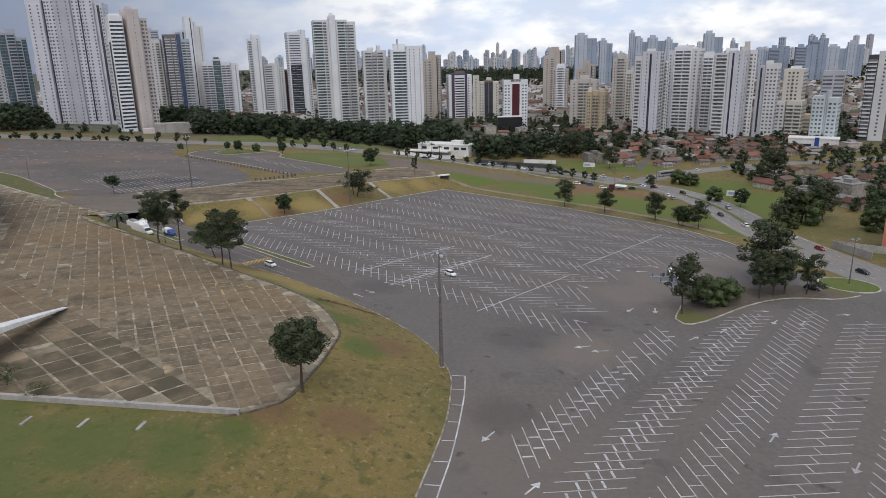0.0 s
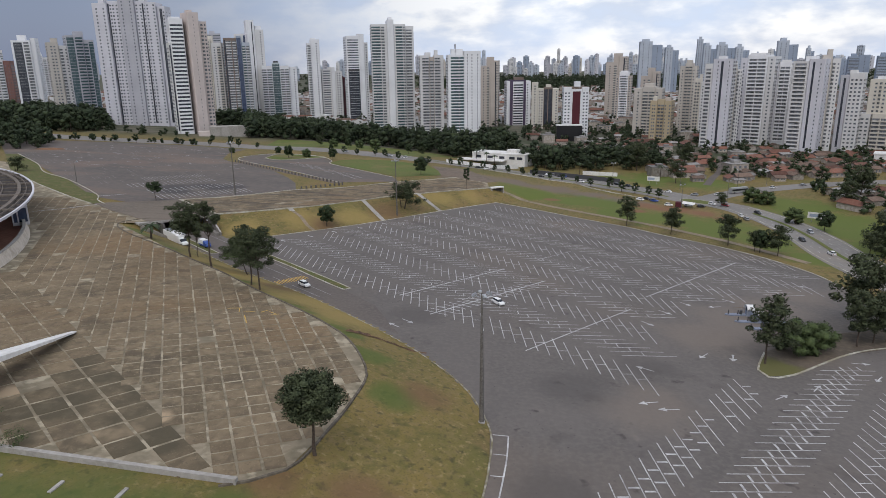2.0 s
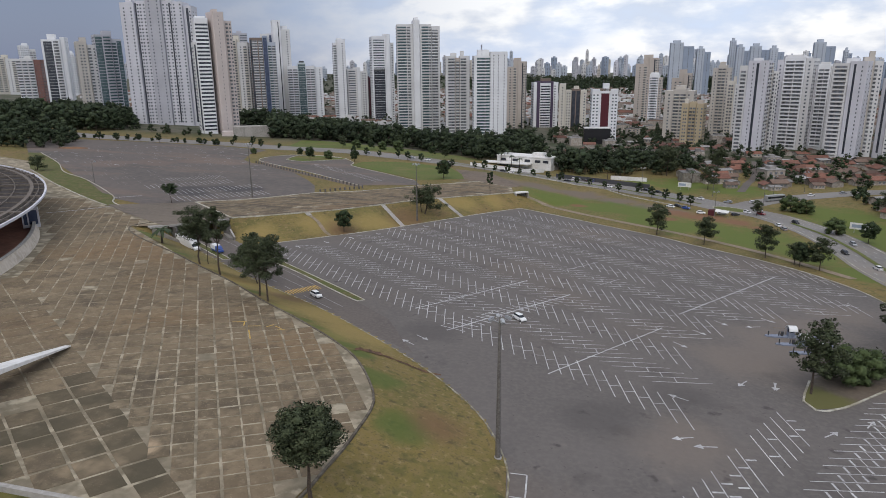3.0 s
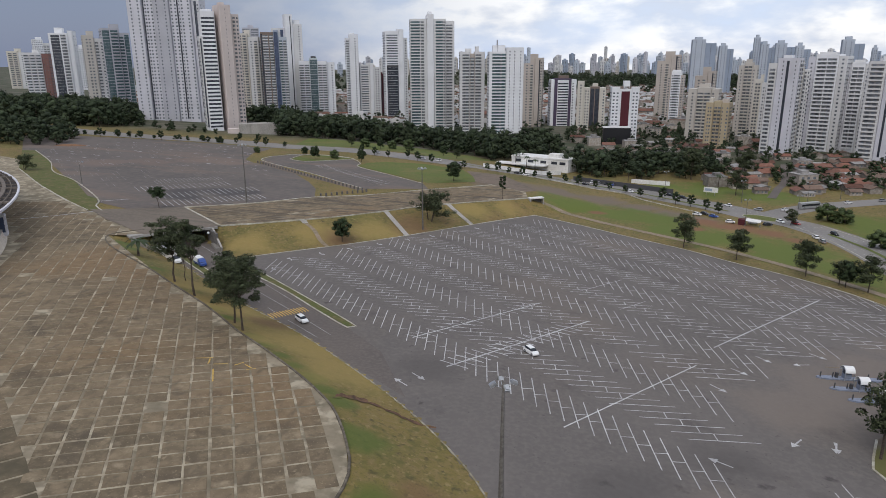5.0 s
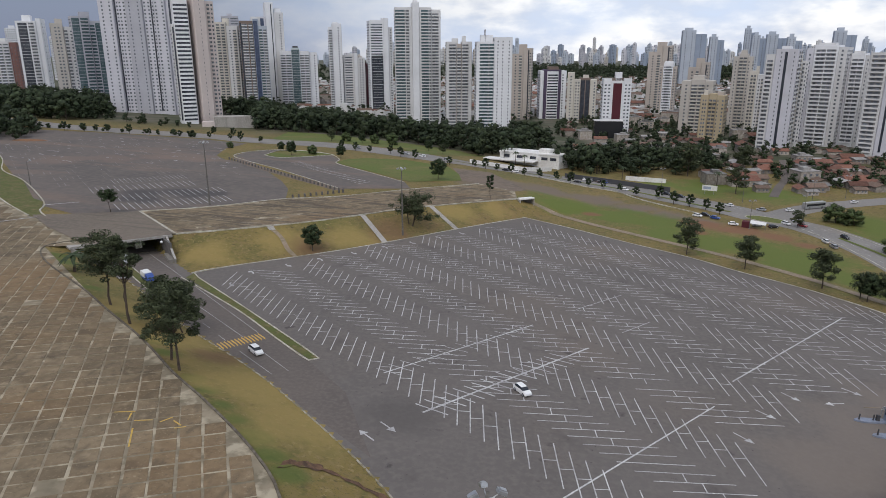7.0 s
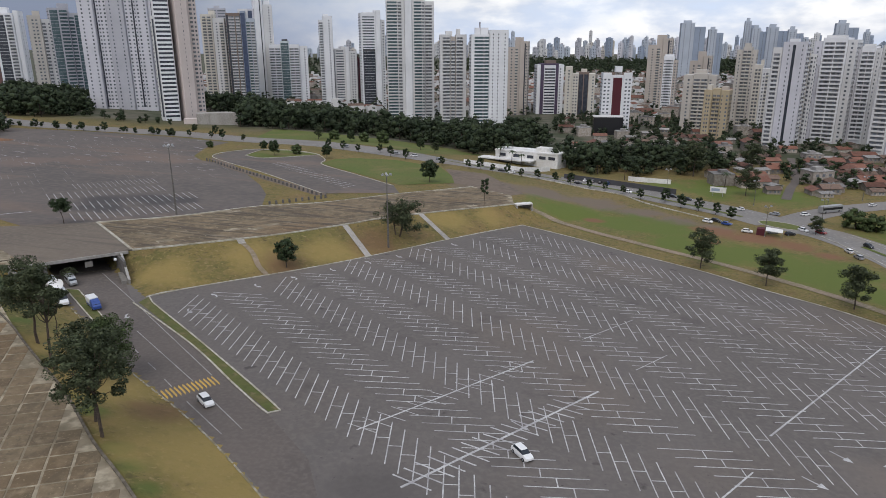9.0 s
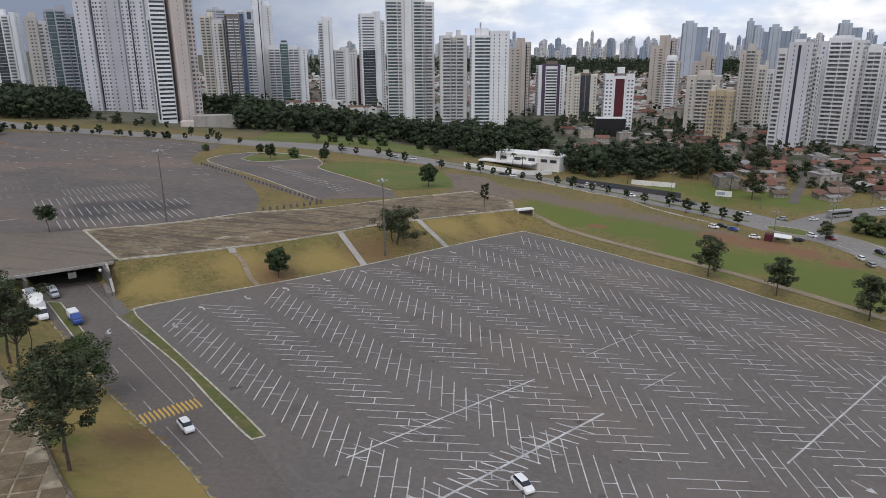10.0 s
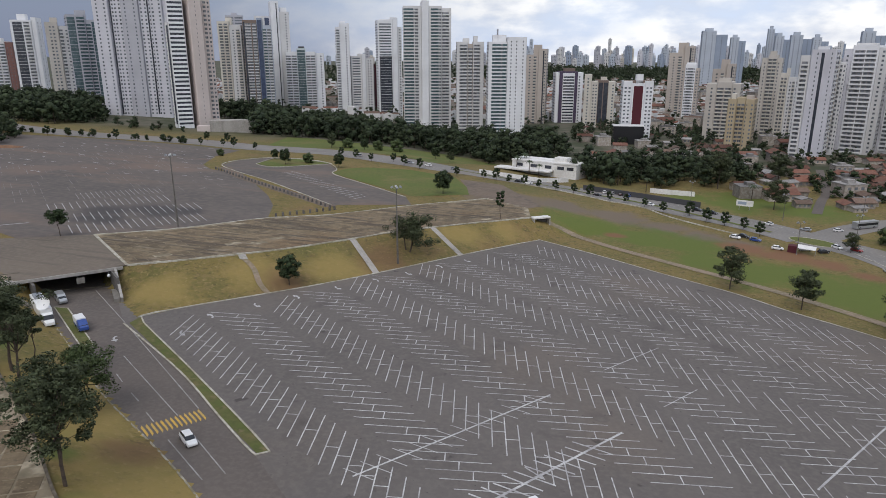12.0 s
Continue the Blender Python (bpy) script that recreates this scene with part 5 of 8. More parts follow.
def palm(seed, height, fronds, length, label):
    rng = np.random.default_rng(seed)
    t = thing("palm_tree", label, "palm tree")
    s = Soup()
    s.rod([((0.05 * k, 0, height * k / 5 - (0.3 if k == 0 else 0)), 0.28 - 0.03 * k) for k in range(6)], 8)
    part("trunk", s.mesh("trunk", BARK, True), None, t)
    for i in range(fronds):
        a = 2 * math.pi * i / fronds + rng.uniform(-0.15, 0.15)
        up0 = rng.uniform(0.1, 1.0)
        s = Soup()
        c, d = math.cos(a), math.sin(a)
        last = None
        for k in range(8):
            f = k / 7
            r, h = length * f * (1 - 0.12 * f), height + length * (up0 * 0.75 * f - (0.55 + 0.35 * up0) * f * f)
            w = 0.42 * math.sin(math.pi * min(1, f * 0.85 + 0.12))
            now = ((0.25 + c * r - d * w, d * r + c * w, h - 0.22 * w), (0.25 + c * r, d * r, h), (0.25 + c * r + d * w, d * r - c * w, h - 0.22 * w))
            if last:
                s.quad(last[0], last[1], now[1], now[0])
                s.quad(last[1], last[2], now[2], now[1])
            last = now
        part("frond", s.mesh("frond", PALM), None, t)
    return t


palm_a = palm(20, 3.2, 13, 3.2, "short palm tree with arching fronds on the verge")
put(palm_a, -110.4, 90.8, 1.35, 0)
palm_b = palm(21, 8.0, 12, 3.4, "slender garden palm tree beside the white building")
for x, y, k in ((-22, 379, 1.0), (-26, 396, 1.3), (-30, 388, 1.1), (-16, 372, 0.9), (100, 420, 1.4), (92, 340, 1.0), (42, 352, 0.9)):
    put(palm_b, x, y, k, 40 * k)

# ---------------------------------------------------------------- apartment towers
FLOOR = 3.05


class Facade:
    """Openings, balconies and strips of one tower, kept by surface."""

    def __init__(self):
        self.win, self.loggia, self.slab = defaultdict(Soup), Soup(), Soup()

    def face(self, at, width, z0, z1, spec, glass=GLASS):
        """at(a, z, o): the point a along the face, z up and o out of it. spec: (share, kind) from one edge to the other."""
        total = sum(k for k, _ in spec)
        a = 0.0
        floors = max(1, int((z1 - z0) / FLOOR))
        for share, kind in spec:
            b = a + width * share / total
            if kind in "sdrgc":
                g = {"s": DARKGLASS, "d": DARKGLASS, "r": W_RED, "g": TEALGLASS, "c": BLUEGLASS}[kind]
                self.win[g].quad(at(a, z0 + 1, 0.12), at(b, z0 + 1, 0.12), at(b, z1 - 1.2, 0.12), at(a, z1 - 1.2, 0.12))
                if kind in "dg":
                    for k in range(floors):
                        z = z0 + k * FLOOR
                        self.bar(self.slab, at, a, b, z + 2.75, z + 3.0, 0.2)
            else:
                for k in range(floors):
                    z = z0 + k * FLOOR
                    if z + FLOOR > z1 - 0.3:
                        break
                    if kind == "n":
                        m = (a + b) / 2
                        h = min(0.75, (b - a) * 0.3)
                        self.win[glass].quad(at(m - h, z + 1.0, 0.08), at(m + h, z + 1.0, 0.08), at(m + h, z + 2.4, 0.08), at(m - h, z + 2.4, 0.08))
                    elif kind == "N":
                        c = max(1, round((b - a) / 2.9))
                        for i in range(c):
                            m = a + (b - a) * (i + 0.5) / c
                            h = 0.27 * (b - a) / c
                            self.win[glass].quad(at(m - h, z + 1.0, 0.08), at(m + h, z + 1.0, 0.08), at(m + h, z + 2.3, 0.08), at(m - h, z + 2.3, 0.08))
                    elif kind == "h":
                        self.win[glass].quad(at(a, z + 0.9, 0.08), at(b, z + 0.9, 0.08), at(b, z + 2.35, 0.08), at(a, z + 2.35, 0.08))
                    elif kind == "H":
                        self.win[DARKGLASS].quad(at(a, z + 0.8, 0.08), at(b, z + 0.8, 0.08), at(b, z + 2.3, 0.08), at(a, z + 2.3, 0.08))
                    elif kind in "bB":
                        if kind == "b":
                            # no real recess: a flat sheet whose dark grey stands for its shade
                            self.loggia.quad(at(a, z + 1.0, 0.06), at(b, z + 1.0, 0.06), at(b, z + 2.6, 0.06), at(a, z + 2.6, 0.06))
                            for w0, w1 in ((0.12, 0.4), (0.55, 0.85)):
                                self.win[glass].quad(at(a + (b - a) * w0, z + 1.0, 0.09), at(a + (b - a) * w1, z + 1.0, 0.09), at(a + (b - a) * w1, z + 2.4, 0.09), at(a + (b - a) * w0, z + 2.4, 0.09))
                        else:
                            self.win[TEALGLASS].quad(at(a, z + 1.0, 0.06), at(b, z + 1.0, 0.06), at(b, z + 2.8, 0.06), at(a, z + 2.8, 0.06))
                        self.bar(self.slab, at, a + 0.1, b - 0.1, z - 0.1, z + 0.95, 1.0)
            a = b

    @staticmethod
    def bar(s, at, a, b, z0, z1, out):
        p = [at(a, z0, 0), at(b, z0, 0), at(b, z0, out), at(a, z0, out), at(a, z1, 0), at(b, z1, 0), at(b, z1, out), at(a, z1, out)]
        n = len(s.v)
        s.v += p
        for q in ((3, 2, 6, 7), (4, 7, 6, 5), (0, 3, 7, 4), (2, 1, 5, 6), (0, 1, 2, 3)):
            s.f.append(tuple(n + i for i in q))
            s.mi.append(0)


def volume(parent, fac, x0, x1, y0, y1, h, wall, front, left, right, name="body", z0=0.0, glass=GLASS):
    s = Soup()
    e = 0.5
    s.prism([(x0 + e, y0), (x1 - e, y0), (x1, y0 + e), (x1, y1), (x0, y1), (x0, y0 + e)], z0 - (12 if z0 == 0 else 0), h + 0.9)
    part(name, s.mesh(name, wall), None, parent)
    w, d = x1 - x0 - 2 * e, y1 - y0 - e
    zb = z0 + 3
    fac.face(lambda a, z, o: (x0 + e + a, y0 - o, z), w, zb, h, front, glass)
    if left:
        fac.face(lambda a, z, o: (x0 - o, y1 - a, z), d, zb, h, left, glass)
    if right:
        fac.face(lambda a, z, o: (x1 + o, y0 + e + a, z), d, zb, h, right, glass)


def finish(parent, fac, slab_wall):
    for g, s in fac.win.items():
        tagged(part("windows", s.mesh("windows", g), None, parent), kind="stuff")
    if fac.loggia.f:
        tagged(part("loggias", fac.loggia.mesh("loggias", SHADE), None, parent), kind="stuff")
    if fac.slab.f:
        tagged(part("balconies", fac.slab.mesh("balconies", slab_wall), None, parent), kind="stuff")


def roof_block(parent, x0, x1, y0, y1, z0, z1, wall):
    s = Soup()
    s.box(x0, x1, y0, y1, z0, z1)
    part("roof_block", s.mesh("roof_block", wall), None, parent)


SIDE = [(1, "o"), (1, "n"), (2, "o"), (1, "n"), (1, "o")]
GRID = [(1, "N")]
# style: label, wall, slab wall, turn, volumes (from, to, set back, height share, wall, front, left, right), roof blocks (from, to, extra height, wall), depth share
STYLES = {
    "redgrid": ("brick-red and white apartment tower with gridded balconies", W_OFF, W_WHITE, -12, [(0, .72, 0, 1, W_OFF, [(1, "b"), (.25, "o"), (1, "b"), (.25, "o"), (1, "b")], SIDE, None), (.72, 1, .5, .98, W_BRICK, SIDE, None, GRID)], [(.3, .6, 4, W_OFF)], .8),
    "glasswhite": ("white apartment tower with a dark glazed front", W_WHITE, W_OFF, -10, [(0, .8, 0, .97, W_WHITE, [(.4, "o"), (2, "d"), (.3, "o"), (1.2, "b"), (.3, "o")], GRID, None), (.8, 1, .8, 1, W_WHITE, [(1, "o")], None, SIDE)], [(.2, .6, 4, W_WHITE)], .9),
    "beige": ("beige apartment tower with rows of small windows", W_BEIGE, W_OFF, 6, [(0, .55, 0, 1, W_BEIGE, [(.3, "o"), (1, "N"), (.3, "o")], GRID, GRID), (.55, 1, 1, .96, W_OFF, [(1, "b"), (.5, "o"), (1, "N")], None, GRID)], [(.2, .6, 5, W_BEIGE)], .8),
    "teal": ("teal-glazed apartment tower with dark balconies", W_TEAL, W_GREY, 8, [(0, .6, 0, 1, W_GREY, [(1, "g"), (.2, "o"), (1, "B")], GRID, GRID), (.6, 1, 1.5, .95, W_GREY, [(1, "B"), (.2, "o"), (1, "g")], None, GRID)], [(.3, .7, 5, W_GREY)], .8),
    "cream": ("cream apartment tower with stacked balconies", W_CREAM, W_CREAM, -8, [(0, .5, 0, 1, W_CREAM, [(.4, "o"), (1, "b"), (.4, "o"), (1, "b"), (.3, "o")], GRID, GRID), (.5, 1, .8, .96, W_OFF, [(.4, "o"), (1, "n"), (.3, "o"), (1, "b"), (.3, "o")], None, GRID)], [(.3, .6, 5, W_CREAM)], .8),
    "white": ("plain white apartment tower", W_WHITE, W_WHITE, 10, [(0, .6, 0, 1, W_WHITE, GRID, GRID, GRID), (.6, 1, 1, .92, W_OFF, [(1, "b"), (.4, "o"), (1, "b")], None, GRID)], [(.2, .6, 5, W_WHITE)], .8),
    # on big, the dark s strips paint the shaded recesses between wings
    "big": ("huge pale grey apartment block of several slender wings", W_LILAC, W_LILAC, 8, [(0, .2, 0, .985, W_LILAC, [(.6, "o"), (.6, "n"), (1.2, "o"), (.6, "n"), (.3, "o")], SIDE, None), (.2, .36, 2.5, 1.0, W_LILAC, [(.5, "s"), (1, "n"), (1, "n"), (.4, "o"), (1, "n")], None, None), (.36, .58, 0.6, 1.03, W_GREY, [(.6, "o"), (.5, "n"), (1.6, "o"), (.5, "n"), (.5, "o")], None, None), (.58, .74, 2.5, 1.0, W_LILAC, [(1, "n"), (.3, "o"), (1, "n"), (.5, "s"), (.6, "n")], None, None), (.74, .88, 1.2, .99, W_LILAC, [(.6, "n"), (.8, "o"), (.6, "n")], None, None), (.88, 1, 3.5, .96, W_LILAC, [(.5, "o"), (.5, "s"), (.5, "n")], None, SIDE)], [(.05, .15, 4, W_LILAC), (.42, .52, 6, W_GREY), (.62, .72, 5, W_LILAC)], .35),
    "striped": ("tower of white balconies striped with dark glazing", W_WHITE, W_WHITE, 6, [(0, .16, 1, .8, W_OFF, [(1, "s")], GRID, None), (.16, 1, 0, 1, W_WHITE, [(1, "H")], None, None)], [(.2, .95, 2.5, W_WHITE)], 1.6),
    "peach": ("tall peach-coloured apartment tower with a blank front", W_PEACH, W_PEACH, 20, [(0, .58, 0, 1, W_PEACH, [(.8, "o"), (.12, "n"), (.8, "o")], [(1, "o")], None), (.58, 1, 1.6, .93, W_PEACH, [(.4, "o"), (1, "b"), (.3, "o"), (1, "n")], None, [(.3, "o"), (1, "n"), (.3, "o"), (1, "n"), (.3, "o")])], [(.1, .4, 3, W_PEACH)], 1.0),
    "grey": ("grey apartment tower with ribbon windows", W_GREY, W_GREY, 0, [(0, 1, 0, 1, W_GREY, [(1, "h"), (.2, "o"), (1, "h")], GRID, GRID)], [(.3, .7, 4, W_GREY)], .8),
    "darkblue": ("brown and dark-blue glazed tower with white balconies", W_BROWN, W_OFF, 0, [(0, .5, 0, .98, W_BROWN, [(.3, "s"), (1, "b"), (.15, "o"), (.7, "b")], GRID, None), (.5, .68, -.4, 1, W_FARB, [(1, "c")], None, None), (.68, 1, .6, .93, W_FAR, [(1, "B"), (.2, "o"), (1, "b")], None, GRID)], [(.4, .8, 3.5, W_OFF)], .9),
    "whitetall": ("tall white tower with a slim blank shaft", W_WHITE, W_WHITE, 6, [(0, .3, 1, .93, W_LILAC, [(1, "c"), (.3, "o")], GRID, None), (.3, .62, 0, 1.06, W_WHITE, [(1, "o"), (.2, "s"), (.3, "o")], None, None), (.62, 1, .8, .97, W_OFF, [(.8, "o"), (.4, "n"), (.3, "o")], None, GRID)], [(.66, .96, 2, W_WHITE)], .8),
    "tealwhite": ("white balconied tower with a teal glass spine", W_WHITE, W_WHITE, 0, [(0, .3, .5, .95, W_WHITE, [(1, "b"), (.15, "o"), (1, "b")], GRID, None), (.3, .52, 0, 1, W_TEAL, [(1, "g")], None, None), (.52, .78, .5, .95, W_WHITE, [(1, "b"), (.15, "o"), (1, "b")], None, None), (.78, 1, 3, .93, W_WHITE, [(.5, "o"), (1, "n")], None, GRID)], [(.32, .5, 3, W_DARK)], .8),
    "thin": ("slim white apartment tower", W_WHITE, W_WHITE, 4, [(0, .3, .4, .96, W_WHITE, [(1, "b")], GRID, None), (.3, 1, 0, 1, W_WHITE, [(1, "o"), (.5, "n"), (.4, "o")], None, GRID)], [(.3, .8, 3, W_WHITE)], 1.2),
    "whitelow": ("off-white apartment tower with a dark upper loggia", W_OFF, W_OFF, 4, [(0, .5, 0, 1, W_OFF, [(.2, "o"), (1, "h"), (.2, "o")], GRID, None), (.5, .66, -.4, 1.03, W_WHITE, [(1, "o")], None, None), (.66, 1, .3, .96, W_OFF, [(.2, "o"), (1, "N"), (.2, "o")], None, GRID)], [(.3, .6, 3, W_OFF)], .8),
    "red": ("narrow red apartment tower", W_RED, W_RED, 0, [(0, 1, 0, 1, W_RED, GRID, GRID, GRID)], [(.3, .7, 3, W_RED)], 1.0),
    "darkglass": ("white tower with a tall dark glazed front", W_WHITE, W_WHITE, 8, [(0, .62, 0, 1, W_WHITE, [(.12, "o"), (1.2, "h"), (.12, "o")], GRID, None), (.06, .57, -.5, .68, W_DARK, [(1, "d")], None, None), (.62, .82, -.5, 1.02, W_WHITE, [(1, "o")], None, None), (.82, 1, 2, .94, W_OFF, [(.3, "o"), (1, "n")], None, GRID)], [(.1, .6, 2, W_WHITE), (.55, .8, 4, W_WHITE)], .9),
    "center": ("large white apartment tower with teal-edged balconies", W_OFF, W_OFF, 4, [(0, .38, 0, .965, W_OFF, [(1.4, "B"), (.12, "o"), (.5, "b"), (.4, "o")], [(1, "N")], None), (.38, .53, -1.2, 1, W_WHITE, [(1, "o")], None, None), (.53, .8, 0, .965, W_OFF, [(.3, "o"), (1.5, "B"), (.1, "o"), (.4, "b")], None, None), (.8, 1, 1.5, .95, W_OFF, [(1.2, "b"), (.3, "o")], None, GRID)], [(.4, .52, 4, W_WHITE)], .7),
    "balcony": ("off-white apartment tower with paired balconies", W_OFF, W_OFF, 4, [(0, .4, 0, 1, W_OFF, [(.3, "o"), (1, "b")], GRID, None), (.4, .6, .8, .98, W_TAN, [(1, "b")], None, None), (.6, 1, 0, 1, W_OFF, [(1, "b"), (.5, "o")], None, GRID)], [(.2, .5, 4, W_OFF), (.6, .8, 6, W_OFF)], .8),
    "balcony2": ("white apartment tower with teal glass balconies and a blank wing", W_WHITE, W_WHITE, 6, [(0, .5, 0, .96, W_WHITE, [(.4, "o"), (1.2, "B"), (.2, "b"), (.6, "B")], GRID, None), (.5, 1, -.8, 1, W_WHITE, [(.3, "o"), (.25, "n"), (.5, "o"), (.25, "n"), (.7, "o"), (.25, "n"), (.3, "o")], None, GRID)], [(.1, .5, 3, W_WHITE), (.24, .27, 8, W_GREY)], .7),
    "tan": ("tan apartment tower with stepped top", W_TAN, W_CREAM, -6, [(0, .6, 0, .93, W_TAN, [(.3, "o"), (1, "n"), (.3, "o"), (.6, "b"), (.3, "o")], GRID, None), (.6, 1, .5, 1, W_TAN, [(1, "o"), (.3, "s"), (.5, "n")], None, GRID)], [(.3, .75, 5, W_TAN)], .8),
    "purple": ("plum and white tower striped with horizontal balconies", W_PURPLE, W_WHITE, 8, [(0, .14, .5, .98, W_WHITE, [(1, "o")], GRID, None), (.14, .8, 0, 1, W_PURPLE, [(1, "o")], None, None), (.26, .69, -.6, .97, W_WHITE, [(1, "H")], None, None), (.8, 1, .4, .98, W_WHITE, [(.4, "n"), (.3, "o")], None, GRID)], [(.3, .75, 4, W_BROWN)], .8),
    "beigelow": ("mid-height beige apartment block with dark bays", W_CREAM, W_CREAM, 0, [(0, .24, 1, 1.1, W_CREAM, [(1, "n")], GRID, None), (.24, .45, 0, .95, W_CREAM, [(1, "N")], None, None), (.45, .78, .6, .98, W_BROWN, [(1, "s"), (.25, "o"), (1, "s")], None, None), (.78, 1, 0, .95, W_CREAM, [(.4, "o"), (.6, "n")], None, GRID)], [(.5, .75, 3, W_CREAM)], .7),
    "redwhite": ("white tower with a wine-red centre and dark base", W_WHITE, W_WHITE, 6, [(0, .3, 0, 1, W_WHITE, [(1, "N")], GRID, None), (.3, .72, .4, .96, W_WHITE, [(.12, "o"), (1, "r"), (.12, "o")], None, None), (.72, 1, 0, 1, W_WHITE, [(1, "N")], None, GRID)], [(0, 1, 1.2, W_BROWN), (.4, .7, 6, W_WHITE)], .7),
    "tanwhite": ("tan and white tower with balconies and arched crown", W_TAN, W_WHITE, -6, [(0, .25, .5, .95, W_TAN, [(1, "n")], GRID, None), (.25, .8, 0, 1, W_WHITE, [(.3, "n"), (1, "b"), (.3, "n")], None, None), (.8, 1, .5, .95, W_TAN, [(1, "n")], None, GRID)], [(.25, .8, 2.5, W_WHITE)], .9),
    "beigebalc": ("beige apartment tower with continuous balconies", W_BEIGE, W_CREAM, -8, [(0, .3, .4, .97, W_BEIGE, [(.5, "o"), (.5, "n"), (.4, "o")], GRID, None), (.3, .75, 0, 1, W_BEIGE, [(1, "b"), (.15, "o"), (1, "b")], None, None), (.75, 1, .5, .97, W_BEIGE, [(.5, "n"), (.5, "o")], None, GRID)], [(.3, .7, 4, W_BEIGE)], .8),
    "yellow": ("ochre-yellow mid-height apartment block", W_YELLOW, W_YELLOW, -10, [(0, .33, 0, .97, W_YELLOW, [(.3, "o"), (.5, "n"), (.5, "n"), (.2, "o")], GRID, None), (.33, .66, .9, 1, W_YELLOW, [(1, "b"), (.2, "o"), (1, "b")], None, None), (.66, 1, 0, .97, W_YELLOW, [(.3, "n"), (.5, "o"), (.5, "n")], None, GRID)], [(.05, .3, 3.5, W_CREAM), (.6, .95, 2.5, W_TAN)], .8),
    "greystripe": ("tall pale grey tower with one dark vertical strip", W_LILAC, W_OFF, -12, [(0, .3, .8, .95, W_OFF, [(.2, "o"), (1, "b"), (.2, "o")], GRID, None), (.3, 1, 0, 1, W_LILAC, [(.6, "o"), (.25, "n"), (.35, "o"), (.38, "s"), (.8, "o"), (.2, "n"), (.3, "o")], None, [(.4, "o"), (.6, "b"), (.3, "o"), (.6, "b")])], [(.4, .75, 3, W_WHITE)], .7),
    "whitegrid": ("white apartment tower with long horizontal balconies", W_WHITE, W_WHITE, -12, [(0, .2, .6, .97, W_LILAC, [(.3, "o"), (.5, "n"), (.3, "o")], SIDE, None), (.2, .78, 0, 1, W_WHITE, [(.15, "o"), (1, "b"), (.1, "o"), (1, "b"), (.1, "o")], None, None), (.78, 1, .5, .98, W_OFF, [(.3, "o"), (.5, "n"), (.3, "o")], None, GRID)], [(.2, .7, 2.5, W_OFF)], .8),
    "balcstripe": ("white tower with balconies and a dark-striped blank wing", W_WHITE, W_OFF, -12, [(0, .5, .5, .98, W_OFF, [(.15, "o"), (1, "b"), (.15, "o")], GRID, None), (.5, 1, -.4, 1, W_LILAC, [(.35, "o"), (.22, "s"), (.5, "o"), (.2, "n"), (.3, "o")], None, SIDE)], [(.3, .7, 3, W_WHITE)], .8),
    "greybeige": ("grey and beige apartment tower with small windows", W_BEIGE, W_OFF, -10, [(0, .4, .5, .97, W_GREY, [(.4, "o"), (.3, "s"), (.4, "o")], GRID, None), (.4, 1, 0, 1, W_OFF, [(1, "N")], None, GRID)], [(.3, .7, 3, W_OFF)], .8),
    "creamstep": ("cream apartment tower with a lower stepped wing", W_CREAM, W_CREAM, -12, [(0, .5, -2, .52, W_OFF, [(1, "N")], GRID, None), (.3, 1, 0.5, 1, W_CREAM, [(.3, "o"), (.8, "n"), (.3, "b"), (.8, "n"), (.3, "o")], GRID, GRID), (.55, 1.1, -3, .53, W_CREAM, [(1, "b"), (.2, "o"), (1, "b")], None, GRID)], [(.45, .85, 3, W_WHITE)], .8),
    "tealow": ("pale teal mid-height block with plain walls", W_TEAL, W_TEAL, -10, [(0, .5, 0, 1, W_TEAL, [(1, "N")], GRID, None), (.5, .6, .5, 1.1, W_GREY, [(1, "o")], None, None), (.6, 1, 0, .96, W_TEAL, [(1, "N")], None, GRID)], [(.3, .6, 2, W_TEAL)], .7),
    "ochre": ("low ochre commercial block with a plain front", W_YELLOW, W_YELLOW, -8, [(0, 1, 0, 1, W_YELLOW, [(1, "h")], GRID, GRID)], [(.3, .6, 2, W_TAN)], .7),
    "darkright": ("dark grey and white apartment tower on a podium", W_GREY, W_OFF, -8, [(0, .2, .6, .96, W_DARK, [(1, "b")], [(1, "b")], None), (.2, .5, 0, 1, W_OFF, [(.5, "o"), (.4, "n"), (.5, "o")], None, None), (.5, .75, .4, 1, W_BROWN, [(1, "h")], None, None), (.75, 1, 0, .98, W_OFF, [(1, "n"), (.5, "o")], None, GRID)], [(.3, .6, 3, W_OFF)], .8),
    "far": ("distant office tower, blue-grey with haze put into its colour", W_FAR, W_FAR, 5, [(0, .55, 0, 1, W_FAR, [(.3, "o"), (1, "n"), (.4, "o"), (1, "n"), (.3, "o")], SIDE, None), (.55, 1, .8, .93, W_FARB, [(.3, "o"), (.5, "n"), (.3, "o")], None, SIDE)], [(.1, .45, 6, W_FAR)], .8),
    "blue": ("distant slate-blue office tower with haze put into its colour", W_FARB, W_FARB, 5, [(0, .5, 0, .96, W_FARB, [(1, "h")], SIDE, None), (.5, 1, .8, 1, W_FARB, [(.3, "o"), (.5, "n"), (.3, "o")], None, SIDE)], [(.1, .4, 4, W_FARB)], .8),
}


